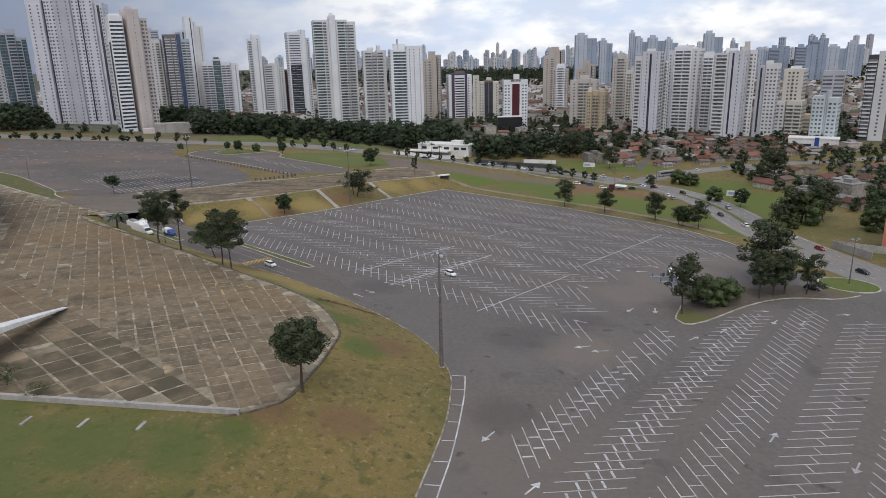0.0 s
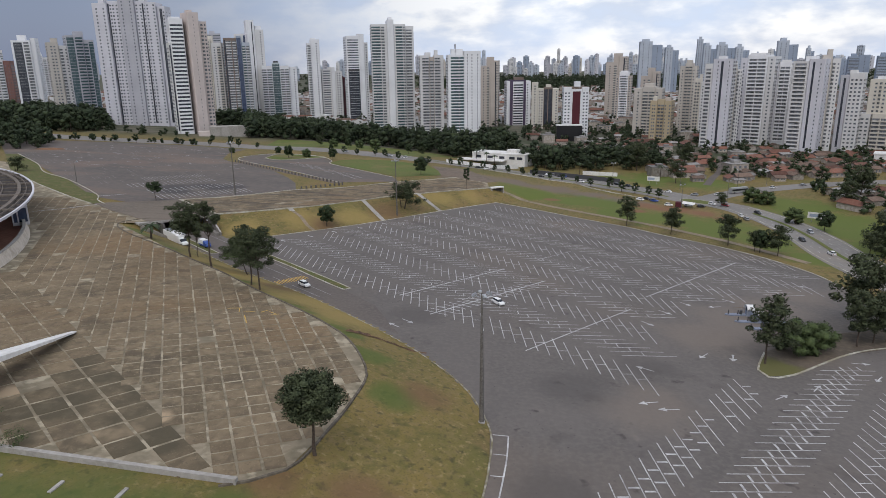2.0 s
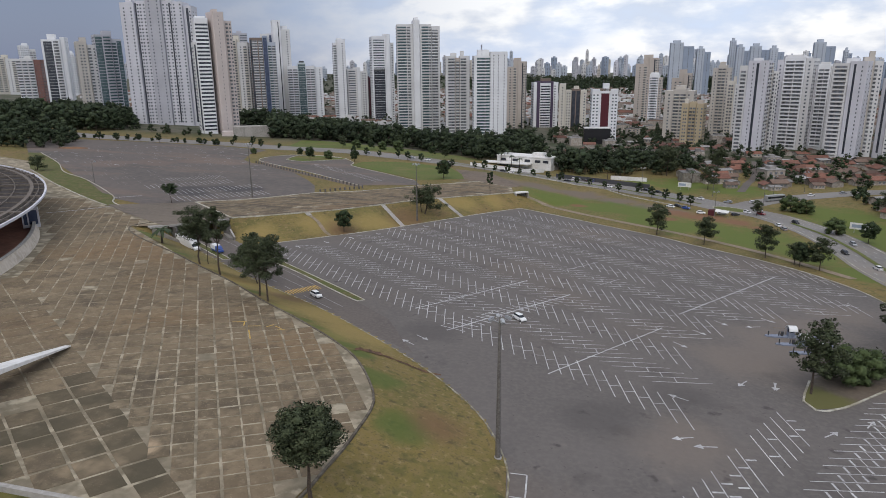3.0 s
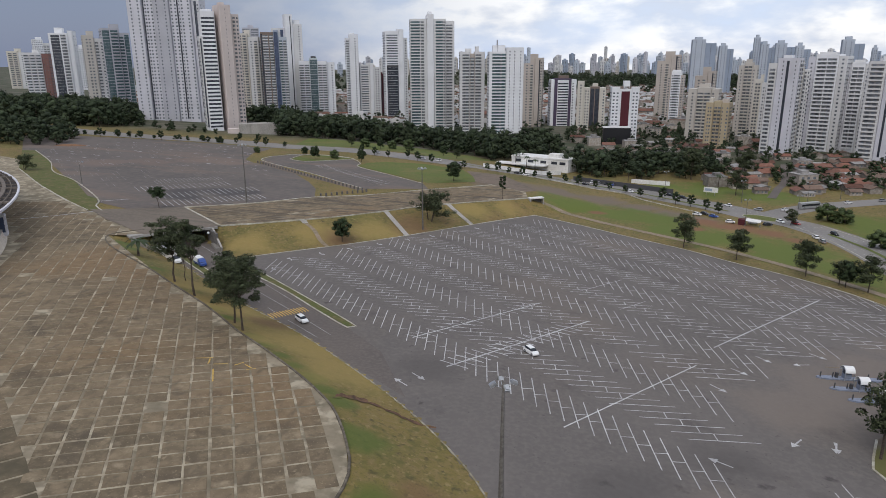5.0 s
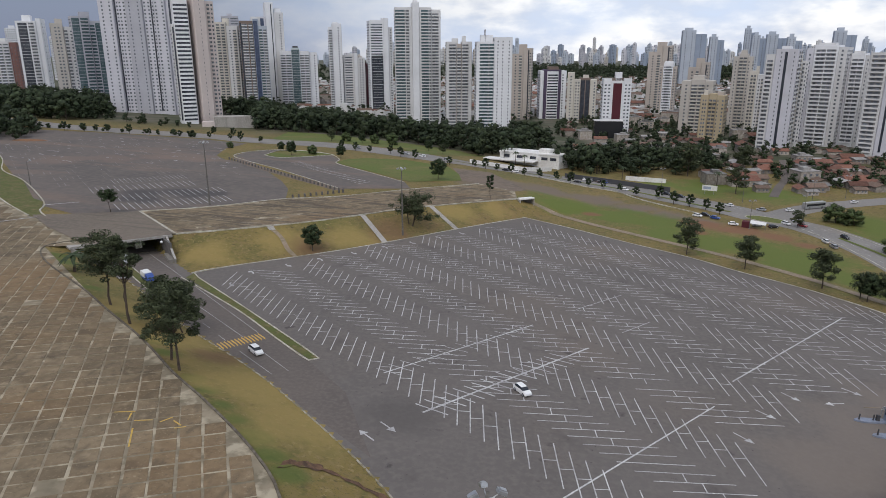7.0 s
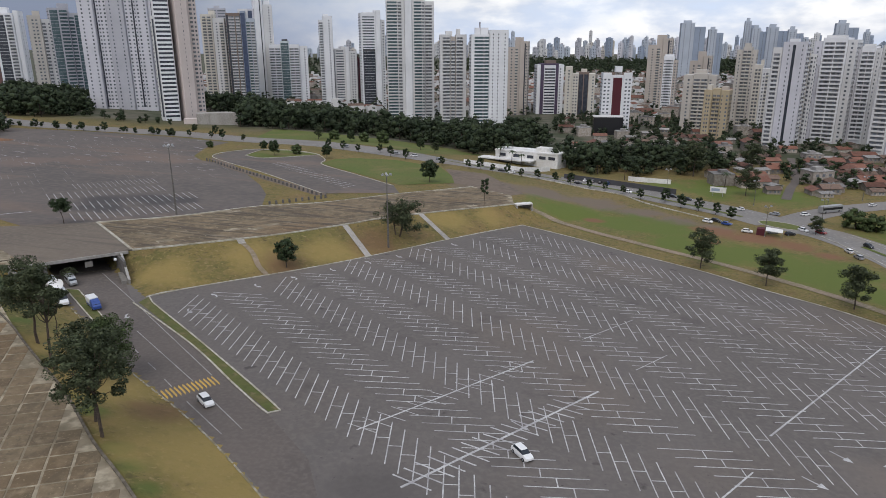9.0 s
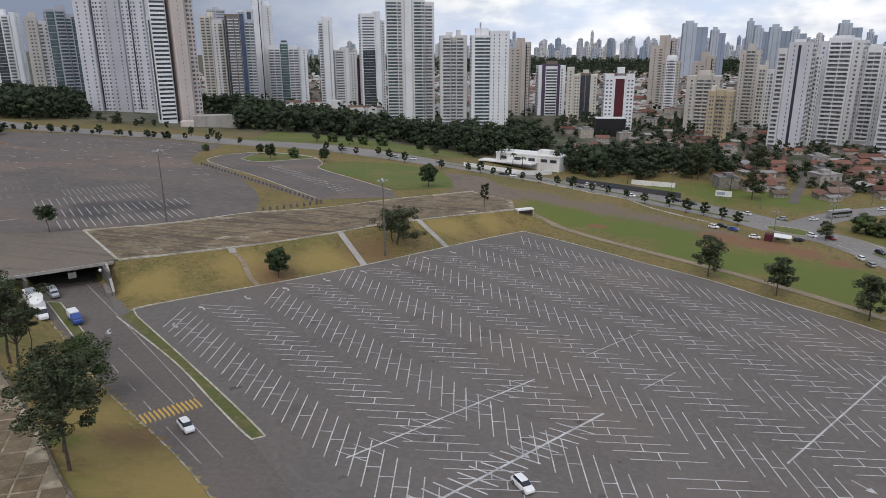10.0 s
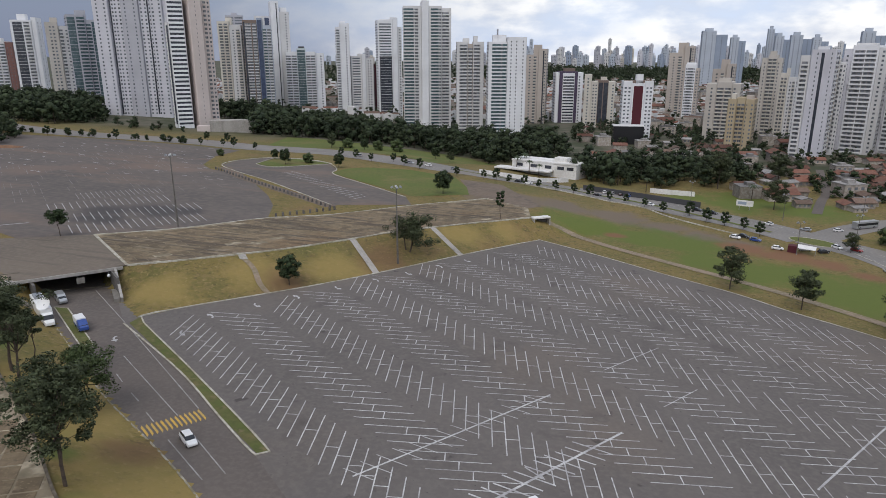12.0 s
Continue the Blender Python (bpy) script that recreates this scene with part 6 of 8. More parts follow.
def tower(x, y, z, w, h, face, style):
    label, wall, slab_wall, turn, vols, blocks, deep = STYLES[style]
    t = thing("apartment_tower", label, "building", pose(x, y, z, 0, 0, face + turn))
    c = math.cos(radians(turn))
    fac = Facade()
    d = max(12.0, w * deep)
    width = w / (abs(c) + 0.35 * abs(math.sin(radians(turn))))
    for a, b, back, share, vw, front, left, right in vols:
        volume(t, fac, (a - 0.5) * width, (b - 0.5) * width, -d * 0.2 + back, d * 0.8 - 0.7 * abs(back), h * share, vw, front, left, right)
    for a, b, extra, bw in blocks:
        roof_block(t, (a - 0.5) * width + 0.8, (b - 0.5) * width - 0.8, d * 0.05, d * 0.5, h * 0.93, h + extra, bw)
    finish(t, fac, slab_wall)
    return t


TOWERS = [
    (-572, 598, 13.0, 25.5, 56, 40, "redgrid"),
    (-520, 576, 11.2, 23.4, 79, 38, "glasswhite"),
    (-467, 554, 9.3, 19.1, 75, 36, "beige"),
    (-450, 566, 8.1, 26.2, 83, 35, "teal"),
    (-919, 959, 18.0, 35.2, 60, 41, "cream"),
    (-957, 1058, 17.2, 26.2, 83, 40, "white"),
    (-841, 1023, 12.6, 29.0, 72, 37, "white"),
    (-362, 518, 3.6, 66.6, 114.4, 4, "big"),
    (-286, 453, 2.8, 13.4, 94.4, 28, "striped"),
    (-271, 462, 3.2, 17.0, 99.0, 26, "peach"),
    (-372, 699, -8.2, 26.1, 98.6, 25.1, "cream"),
    (-401, 767, -0.8, 20.1, 101, 25, "grey"),
    (-338, 695, -11.2, 29.5, 104.4, 23.5, "darkblue"),
    (-352, 776, -18.4, 31.2, 126.7, 22.8, "whitetall"),
    (-314, 766, -14.2, 44.3, 77.0, 20.7, "tealwhite"),
    (-273, 785, -18.5, 16.2, 109.8, 17.9, "thin"),
    (-254, 798, -19.6, 27.9, 73.6, 15.9, "whitelow"),
    (-242, 809, -19.6, 9.4, 62.1, 15.0, "red"),
    (-211, 769, -30.8, 29.0, 124.2, 14.0, "darkglass"),
    (-142, 655, -25.9, 47.3, 130.8, 10.9, "center"),
    (-95, 626, -22.6, 25.6, 89.6, 7.8, "balcony"),
    (-59, 607, -22.6, 34.6, 93.0, 4.9, "balcony2"),
    (-39, 719, -21.2, 22.3, 82.5, 3.1, "tan"),
    (-5, 735, -19.8, 30.2, 58.3, 0.9, "purple"),
    (26, 690, -14.0, 30.0, 46.0, -1.0, "beigelow"),
    (53, 576, -14.1, 25.0, 49.0, -4.2, "redwhite"),
    (123, 841, -37.0, 28.1, 101.6, -6.9, "tan"),
    (125, 784, -42.8, 20.0, 88.2, -7.7, "tanwhite"),
    (126, 604, -15.5, 28.1, 49.0, -9.5, "beigebalc"),
    (141, 687, -21.2, 20.6, 68.2, -9.6, "tan"),
    (128, 544, -15.5, 19.8, 39.8, -10.8, "yellow"),
    (172, 645, -32.0, 17.3, 87.5, -12.3, "beigebalc"),
    (177, 609, -37.8, 13.3, 78.5, -13.8, "cream"),
    (166, 507, -17.6, 23.0, 76.7, -14.9, "greystripe"),
    (185, 524, -14.0, 10.4, 67, -16, "beige"),
    (206, 534, -16.2, 29.4, 78.3, -18.0, "whitegrid"),
    (228, 531, -14.0, 17.3, 70, -20, "whitegrid"),
    (226, 475, -14.1, 24.4, 72, -21, "balcstripe"),
    (244, 482, -14.0, 13.5, 75, -23, "beige"),
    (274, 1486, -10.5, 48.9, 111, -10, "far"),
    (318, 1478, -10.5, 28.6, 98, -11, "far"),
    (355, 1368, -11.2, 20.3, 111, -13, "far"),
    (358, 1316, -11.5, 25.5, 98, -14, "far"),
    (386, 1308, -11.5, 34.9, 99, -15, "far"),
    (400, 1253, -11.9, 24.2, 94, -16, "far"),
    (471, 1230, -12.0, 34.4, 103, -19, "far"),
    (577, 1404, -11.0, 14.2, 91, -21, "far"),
    (260, 478, -14.0, 17.1, 61, -23, "greybeige"),
    (280, 481, -14.0, 23.0, 56, -24, "creamstep"),
    (309, 466, -14.0, 16.3, 54, -27, "grey"),
    (279, 415, -14.0, 18.6, 37, -27, "tealow"),
    (305, 477, -14.0, 28.0, 17, -27, "ochre"),
    (341, 440, -14.0, 35.5, 69, -31, "darkright"),
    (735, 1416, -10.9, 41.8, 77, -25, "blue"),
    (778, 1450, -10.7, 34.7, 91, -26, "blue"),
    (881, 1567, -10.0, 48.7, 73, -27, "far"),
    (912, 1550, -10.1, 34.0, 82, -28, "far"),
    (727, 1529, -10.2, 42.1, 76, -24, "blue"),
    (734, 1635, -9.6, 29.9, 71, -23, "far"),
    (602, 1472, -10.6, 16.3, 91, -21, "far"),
]
for row in TOWERS:
    tower(*row)

# dark podium below the white and red tower, wall of the large block
pod = thing("podium", "black-clad podium below an apartment tower", "building", pose(47, 562, -14, 0, 0, 2))
s = Soup()
s.box(-12.5, 11.5, -6, 6, -3, 14.5)
part("body", s.mesh("body", CAR_BLACK), None, pod)
s = Soup()
s.box(-12.8, 11.8, -6.3, 6.3, 14.5, 15.1)
part("coping", s.mesh("coping", W_OFF), None, pod)
low_block = thing("garage_block", "low grey concrete garage wall beside the tall towers", "building", pose(-244, 448, gz(-244, 448), 0, 0, 24))
s = Soup()
s.prism([(-16, -4), (16, -4), (16, 8), (-16, 8)], -3, 8.5)
part("body", s.mesh("body", CONCRETE), None, low_block)
s = Soup()
s.prism([(-25, -5), (-15.9, -5), (-15.9, 4), (-25, 4)], -3, 5.0)
part("annex", s.mesh("annex", W_PEACH), None, low_block)

# ---------------------------------------------------------------- distant skyline
rs = random.Random(5)
for i in range(330):
    if i % 3:
        ang = radians(rs.gauss(13, 9) if i % 2 else rs.uniform(-14, 40))
    else:
        ang = radians(rs.uniform(-42, 44))
    dist = rs.uniform(2700, 4200)
    x, y = dist * math.sin(ang), dist * math.cos(ang)
    tall = rs.random()
    h = (rs.uniform(38, 78) if tall < 0.8 else rs.uniform(78, 120)) * dist / 3500
    w = rs.uniform(13, 27) * dist / 3500
    t = thing("distant_tower", "distant pale tower on the skyline", "building", pose(x, y, gz(x, y), 0, 0, -math.degrees(ang) + rs.uniform(-30, 30)), group="skyline towers")
    s = Soup()
    d = w * rs.uniform(0.6, 1.0)
    s.box(-w / 2, w / 2, -d / 2, d / 2, -20, h)
    s.box(-w / 4, w / 5, -d / 4, d / 4, h, h + rs.uniform(3, 9))
    # the W_FAR and W_FARB walls carry painted haze
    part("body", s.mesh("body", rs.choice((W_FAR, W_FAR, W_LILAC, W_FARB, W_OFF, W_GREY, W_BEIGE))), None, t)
    s = Soup()
    for j in range(rs.choice((2, 3))):
        a = -w / 2 + w * (j + 0.25) / 3
        for k in range(int(h / 6.5)):
            s.quad((a, -d / 2 - 0.15, 4 + k * 6.5), (a + w * 0.15, -d / 2 - 0.15, 4 + k * 6.5), (a + w * 0.15, -d / 2 - 0.15, 7.5 + k * 6.5), (a, -d / 2 - 0.15, 7.5 + k * 6.5))
    tagged(part("windows", s.mesh("windows", GLASS), None, t), kind="stuff")

# ---------------------------------------------------------------- woodland
def scatter(rng, loop, step, keep=1.0):
    xs, ys = [p[0] for p in loop], [p[1] for p in loop]
    out = []
    for x in np.arange(min(xs), max(xs), step):
        for y in np.arange(min(ys), max(ys), step):
            px, py = x + rng.uniform(-0.45, 0.45) * step, y + rng.uniform(-0.45, 0.45) * step
            if rng.random() < keep and within(np.array([px]), np.array([py]), loop)[0]:
                out.append((px, py))
    return out


def woodland(name, seed, loop, step, size, leaves, leaf, label, keep=1.0, material=LEAF_WOOD, clumps=8, detail=1):
    """Crowns that nobody could count, with their trunks, as one mass."""
    rng = np.random.default_rng(seed)
    spots = scatter(rng, loop, step, keep)
    zs = ground(np.array([p[0] for p in spots]), np.array([p[1] for p in spots]))
    centres, side = [], []
    s = Soup()
    for (x, y), z in zip(spots, zs):
        h = size * rng.uniform(0.6, 1.25)
        s.tube((x, y, z - 0.5), (x, y, z + h * 0.5), 0.02 * h, 0.012 * h, 5)
        side += [(math.cos(1.2566 * i), math.sin(1.2566 * i), 0.0) for i in range(10)]
        for i in range(clumps):
            a, r = rng.uniform(0, 6.28), h * rng.uniform(0.08, 0.34)
            f = 0.16 + 0.70 * (i + rng.uniform(0, 1)) / clumps
            centres.append((x + math.cos(a) * r * (1.3 - 0.6 * f), y + math.sin(a) * r * (1.3 - 0.6 * f), z + h * f, h * rng.uniform(0.13, 0.27) * (1.1 - 0.25 * f)))
    q, f, nrm = leaf_cloud(rng, centres, leaves, leaf, 0.5, 0.66, detail)
    base = len(s.v)
    data = bpy.data.meshes.new(name)
    data.from_pydata(s.v + q.tolist(), [], s.f + [tuple(base + k for k in p) for p in f])
    data.materials.append(BARK)
    data.materials.append(material)
    data.polygons.foreach_set("material_index", [0] * len(s.f) + [1] * len(f))
    data.polygons.foreach_set("use_smooth", [True] * (len(s.f) + len(f)))
    data.normals_split_custom_set_from_vertices(side + nrm.tolist())
    return tagged(part(name, data, None), label, "woods", kind="stuff")


woodland("woods", 31, [(-234, 438), (-201, 440), (-162, 450), (-125, 465), (-90, 442), (-66, 424), (-50, 402), (-40, 430), (-10, 440), (0, 480), (-20, 545), (-110, 515), (-180, 560), (-290, 585), (-320, 560), (-250, 500), (-235, 455)], 8.5, 16, 34, 0.74, "dense dark-green woods below the towers")
woodland("woods", 32, [(-600, 420), (-420, 410), (-365, 412), (-352, 450), (-390, 500), (-420, 545), (-560, 560), (-720, 560)], 9.5, 17, 30, 0.8, "dense dark-green woods behind the upper car park")
woodland("woods", 33, [(-330, 275), (-302, 290), (-318, 330), (-352, 362), (-420, 360), (-430, 300)], 8.5, 13, 30, 0.62, "dark-green trees beside the stadium grounds")
woodland("woods", 34, [(8, 372), (40, 362), (62, 366), (92, 376), (112, 392), (106, 424), (84, 440), (40, 446), (16, 432), (5, 415)], 8.6, 14, 36, 0.64, "dark-green trees behind the avenue", 0.92)
woodland("street_trees", 35, [(90, 470), (300, 430), (420, 480), (450, 640), (300, 720), (0, 720), (0, 560), (60, 520)], 12, 9, 12, 0.7, "scattered green trees among the houses", 0.6)
woodland("street_trees", 36, [(180, 120), (215, 90), (270, 120), (330, 240), (340, 420), (230, 440), (120, 430), (125, 345), (170, 335), (165, 240), (172, 190)], 12, 8.5, 26, 0.5, "scattered dark-green trees among low houses", 0.5, LEAF_DARK)
woodland("far_trees", 37, [(-420, 620), (-100, 640), (0, 720), (450, 700), (620, 820), (700, 1250), (-100, 1250), (-700, 1100)], 22, 10, 8, 1.3, "far tree cover between the city blocks", 0.6, LEAF_WOOD, 3, 1)
woodland("far_ridge_trees", 38, [(-700, 1250), (-100, 1250), (300, 1150), (1100, 1150), (1900, 2500), (2300, 3300), (-1500, 3300), (-1000, 2300)], 52, 15, 5, 3.4, "far dark-green wooded ridge", 0.8, LEAF_WOOD, 3, 1)
woodland("far_forest", 40, [(-260, 1560), (60, 1520), (560, 1600), (820, 2500), (-320, 2600)], 34, 21, 6, 3.0, "far dark-green forest before the skyline", 0.95, LEAF_WOOD, 4, 1)
woodland("tower_garden", 41, [(-372, 436), (-330, 428), (-285, 416), (-262, 412), (-262, 420), (-290, 428), (-335, 440), (-370, 450)], 8, 7, 26, 0.5, "dark garden trees at the foot of the tall block", 0.6)
woodland("hedge", 39, [(-345, 355), (-282, 362), (-228, 364), (-228, 369), (-284, 368), (-348, 362)], 6.5, 4.2, 26, 0.5, "row of clipped bushes along the upper car park", 0.8)

# ---------------------------------------------------------------- houses


def house(seed, w, d, h, pitch, roof, label, storeys=1):
    """A small house: rendered walls with openings, and an overhanging pitched roof."""
    t = thing("house", label, "house", group="houses of the neighbourhood")
    s = Soup()
    s.box(-w / 2, w / 2, -d / 2, d / 2, -2, h)
    n = len(s.v)
    top = h + d / 2 * pitch
    s.v += [(-w / 2, -d / 2, h), (-w / 2, d / 2, h), (-w / 2, 0, top), (w / 2, -d / 2, h), (w / 2, d / 2, h), (w / 2, 0, top)]
    s.f += [(n, n + 2, n + 1), (n + 3, n + 4, n + 5)]
    s.mi += [0, 0]
    part("wall", s.mesh("wall", HOUSE), None, t)
    s = Soup()
    e, k = 0.6, 0.16
    for sy in (-1, 1):
        y0, z0 = sy * (d / 2 + e), h - e * pitch
        a = [(-w / 2 - e, y0, z0), (w / 2 + e, y0, z0), (w / 2 + e, 0, top), (-w / 2 - e, 0, top)]
        b = [(x, y, z + k) for x, y, z in a]
        if sy > 0:
            a, b = a[::-1], b[::-1]
        s.quad(*b)
        s.quad(*a[::-1])
        s.quad(a[0], a[1], b[1], b[0])
        s.quad(a[1], a[2], b[2], b[1])
        s.quad(a[3], a[0], b[0], b[3])
    part("roof", s.mesh("roof", roof), None, t)
    for i in range(storeys):
        for j in (-0.28, 0.05, 0.3):
            s = Soup()
            x = j * w
            s.box(x - 0.6, x + 0.6, -d / 2 - 0.06, -d / 2 + 0.02, 1.0 + 2.8 * i, 2.2 + 2.8 * i)
            part("window", s.mesh("window", GLASS), None, t)
    return t


def flat_house(w, d, h, label):
    t = thing("flat_roofed_house", label, "house", group="flat-roofed buildings of the neighbourhood")
    s = Soup()
    s.box(-w / 2, w / 2, -d / 2, d / 2, -2, h)
    part("wall", s.mesh("wall", HOUSE), None, t)
    s = Soup()
    s.box(-w / 2 - 0.2, w / 2 + 0.2, -d / 2 - 0.2, d / 2 + 0.2, h, h + 0.3, bottom=True)
    s.box(-w / 4, w / 8, -d / 4, d / 5, h + 0.3, h + 2.0)
    part("roof", s.mesh("roof", ROOF_GREY), None, t)
    for i in range(max(1, int(h / 3))):
        for j in (-0.3, 0, 0.3):
            s = Soup()
            s.box(j * w - 0.8, j * w + 0.8, -d / 2 - 0.06, -d / 2 + 0.02, 1.0 + 3 * i, 2.3 + 3 * i)
            part("window", s.mesh("window", GLASS), None, t)
    return t


models = [house(1, 11, 8.5, 3.2, 0.42, ROOF_RED, "small house with a clay-red tiled roof"), house(2, 9, 7.5, 3.0, 0.38, ROOF_BROWN, "small house with a weathered brown tiled roof"),
          house(3, 12, 9, 6.0, 0.4, ROOF_RED, "two-storey house with a red tiled roof", 2), house(4, 10, 8, 3.0, 0.22, ROOF_GREY, "small house with a grey sheet roof"),
          house(5, 14, 9, 3.4, 0.4, ROOF_RED, "long house with a red tiled roof"), flat_house(12, 10, 6.5, "pale flat-roofed two-storey building"), flat_house(16, 11, 9.5, "pale flat-roofed three-storey building")]
taken = [(r[0], r[1], r[3] * 0.75 + 6) for r in TOWERS] + [(47, 562, 14)]
taken += [(px, py, 7) for px, py in spline([(115, 318), (138, 375), (158, 449)], 5)]
ribbon("house_street", [(115, 316), (126, 345), (138, 375), (158, 449)], 4.5, 0.05, ROAD, "narrow grey street climbing between the houses", "road")
roads = spline(AVENUE, 8) + spline(EASTROAD, 8) + spline([(100, 268), (122, 289), (150, 306), (200, 326), (300, 350)], 8)
rh = random.Random(9)
used = set()


def settle(loop, step, keep, weights, scale=(0.85, 1.25), turn0=0.0):
    rng = np.random.default_rng(int(step * 100 + loop[0][0]))
    for x, y in scatter(rng, loop, step, keep):
        if any((x - a) ** 2 + (y - b) ** 2 < r * r for a, b, r in taken):
            continue
        if any((x - a) ** 2 + (y - b) ** 2 < 20 ** 2 for a, b in roads):
            continue
        i = rh.choices(range(len(models)), weights)[0]
        k = rh.uniform(*scale)
        m = Matrix.Translation((x, y, gz(x, y))) @ Matrix.Rotation(radians(turn0 + rh.choice((0, 90, 180)) + rh.uniform(-9, 9)), 4, "Z") @ Matrix.Diagonal((k, k, k, 1))
        if i in used:
            copy_thing(models[i], Matrix.Identity(4)).matrix_basis = m
        else:
            models[i].matrix_basis = m
            used.add(i)
        taken.append((x, y, 6))


settle([(112, 322), (150, 322), (230, 350), (300, 380), (300, 445), (150, 455), (112, 430)], 10.0, 0.9, (6, 6, 1, 3, 3, 0.4, 0), (0.6, 1.05), 12)
settle([(185, 178), (225, 130), (300, 170), (330, 300), (180, 310), (160, 245)], 13.0, 0.75, (4, 5, 1, 4, 2, 1, 0), (0.65, 1.05), 30)
settle([(10, 500), (130, 470), (300, 460), (430, 520), (430, 700), (0, 700)], 19, 0.6, (3, 4, 1, 4, 2, 2, 1), (0.7, 1.1), 5)
settle([(-150, 640), (0, 700), (500, 700), (620, 950), (620, 1250), (-150, 1250)], 50, 0.55, (3, 3, 1, 3, 3, 4, 3), (1.0, 1.6), 20)
settle([(8, 452), (60, 462), (118, 450), (122, 475), (60, 500), (8, 500)], 12, 0.8, (4, 4, 1, 4, 2, 2, 0), (0.65, 1.0), 8)
settle([(80, 352), (100, 346), (124, 349), (112, 372), (90, 372)], 12, 0.95, (3, 3, 1, 1, 1, 1, 0), (0.8, 1.1), 12)
for i, mdl in enumerate(models):
    if i not in used:
        mdl.matrix_basis = Matrix.Translation((240 + 20 * i, 430, gz(240, 430)))

# roofs of the quarters beyond, too many to count
rf = random.Random(77)
far_town = Soup()
TOWN = [(-520, 640), (-150, 700), (0, 715), (450, 705), (640, 800), (1000, 1500), (300, 1750), (-300, 1650), (-950, 1150)]
for x, y in scatter(np.random.default_rng(91), TOWN, 21, 0.75):
    if any((x - a) ** 2 + (y - b) ** 2 < r * r for a, b, r in taken):
        continue
    w, d, h, z = rf.uniform(4, 9), rf.uniform(3.5, 6), rf.choice((3.2, 3.4, 4, 6.2, 6.5, 9)), gz(x, y)
    t = rf.uniform(0, 3.14)
    c, sn = math.cos(t), math.sin(t)
    ring = [(x + px * c - py * sn, y + px * sn + py * c) for px, py in ((-w, -d), (w, -d), (w, d), (-w, d))]
    wall, roof = rf.choice((0, 0, 1)), rf.choice((2, 2, 3, 4))
    far_town.prism(ring, z - 3, z + h, wall)
    if roof < 4:
        n = len(far_town.v)
        rise = h + d * 0.4
        far_town.v += [(px, py, z + h) for px, py in ring] + [(x - w * c, y - w * sn, z + rise), (x + w * c, y + w * sn, z + rise)]
        far_town.f += [(n, n + 1, n + 5, n + 4), (n + 2, n + 3, n + 4, n + 5), (n + 3, n, n + 4), (n + 1, n + 2, n + 5)]
        far_town.mi += [roof, roof, wall, wall]
tagged(part("far_houses", far_town.mesh("far_houses", [W_OFF, HOUSE, ROOF_BROWN, ROOF_RED]), None), "dense far quarters of small pale houses with tiled roofs", "houses", kind="stuff")

# white two-storey building beside the avenue
wb = thing("white_building", "white flat-roofed two-storey building behind a low wall", "building", pose(-13, 384, gz(-13, 384), 0, 0, -24))
s = Soup()
s.box(-22, 20, 0, 14, -3, 7.5)
s.box(-22.3, 20.3, -0.3, 14.3, 7.5, 8.3)
s.box(4, 12, 4, 10, 8.3, 10.6)
part("body", s.mesh("body", WHITEWALL), None, wb)
s = Soup()
s.box(-30, 6, -8, 0, 3.2, 3.9, bottom=True)
s.box(-30, -29.4, -8, 0, -2, 3.2)
part("canopy", s.mesh("canopy", WHITEWALL), None, wb)
for x in (-19, -9.5, 0, 8, 14):
    s = Soup()
    s.box(x, x + 4.2, -0.12, 0.05, 4.4, 6.2)
    part("window", s.mesh("window", DARKGLASS), None, wb)
for a, b in (((-47, 347), (-14, 348)), ((-14, 348), (1, 366))):
    tagged(wall_between("garden_wall", a, b, lambda x, y: gz(x, y) - 0.5, lambda x, y: gz(x, y) + 2.2, 0.3, WHITEWALL), "white rendered garden wall", "wall", kind="structure")
tagged(wall_between("yard_fence", (9, 343), (37, 331), lambda x, y: gz(x, y) - 0.5, lambda x, y: gz(x, y) + 2.6, 0.3, W_DARK), "black sheet-metal yard fence along the avenue", "fence", kind="structure")
tagged(wall_between("yard_fence", (37, 331), (64, 318), lambda x, y: gz(x, y) - 0.5, lambda x, y: gz(x, y) + 2.6, 0.3, W_DARK), "black sheet-metal yard fence along the avenue", "fence", kind="structure")
tagged(wall_between("lot_wall", (44, 352), (66, 347), lambda x, y: gz(x, y) - 0.5, lambda x, y: gz(x, y) + 2.4, 0.3, WHITEWALL), "pale wall at the back of the yard", "wall", kind="structure")

shop = thing("white_shop", "low white commercial building with a blue corner", "building", pose(268, 404, -14, 0, 0, -28))
s = Soup()
s.box(-17, 17, -5, 10, -2, 7)
s.box(-17.4, 17.4, -5.4, 10.4, 7, 7.8)
part("body", s.mesh("body", WHITEWALL), None, shop)
s = Soup()
s.box(1, 4, -5.6, -4.9, -1, 8.4)
part("blue_panel", s.mesh("blue_panel", CAR_BLUE), None, shop)
s = Soup()
s.box(-15, -1, -5.15, -4.95, 1, 3.4)
part("window", s.mesh("window", DARKGLASS), None, shop)

# salmon block with open floors by the east junction
sal = thing("salmon_building", "unfinished salmon-red apartment block with open floors", "building", pose(166, 112, gz(160, 110), 0, 0, -36))
s = Soup()
s.box(-13, -9.5, -9, 8, -3, 27)
part("stair_core", s.mesh("stair_core", W_SALMON), None, sal)
for k in range(9):
    s = Soup()
    s.box(-9.5, 14, -9, 8, k * 3.0 + 2.6, k * 3.0 + 3.0, bottom=True)
    s.box(-9.5, 14, -7.6, -7.2, k * 3.0, k * 3.0 + 1.0)
    part("floor_slab", s.mesh("floor_slab", W_OFF), None, sal)
s = Soup()
s.box(-9.4, 13.6, -6.4, 7.6, -3, 26.5)
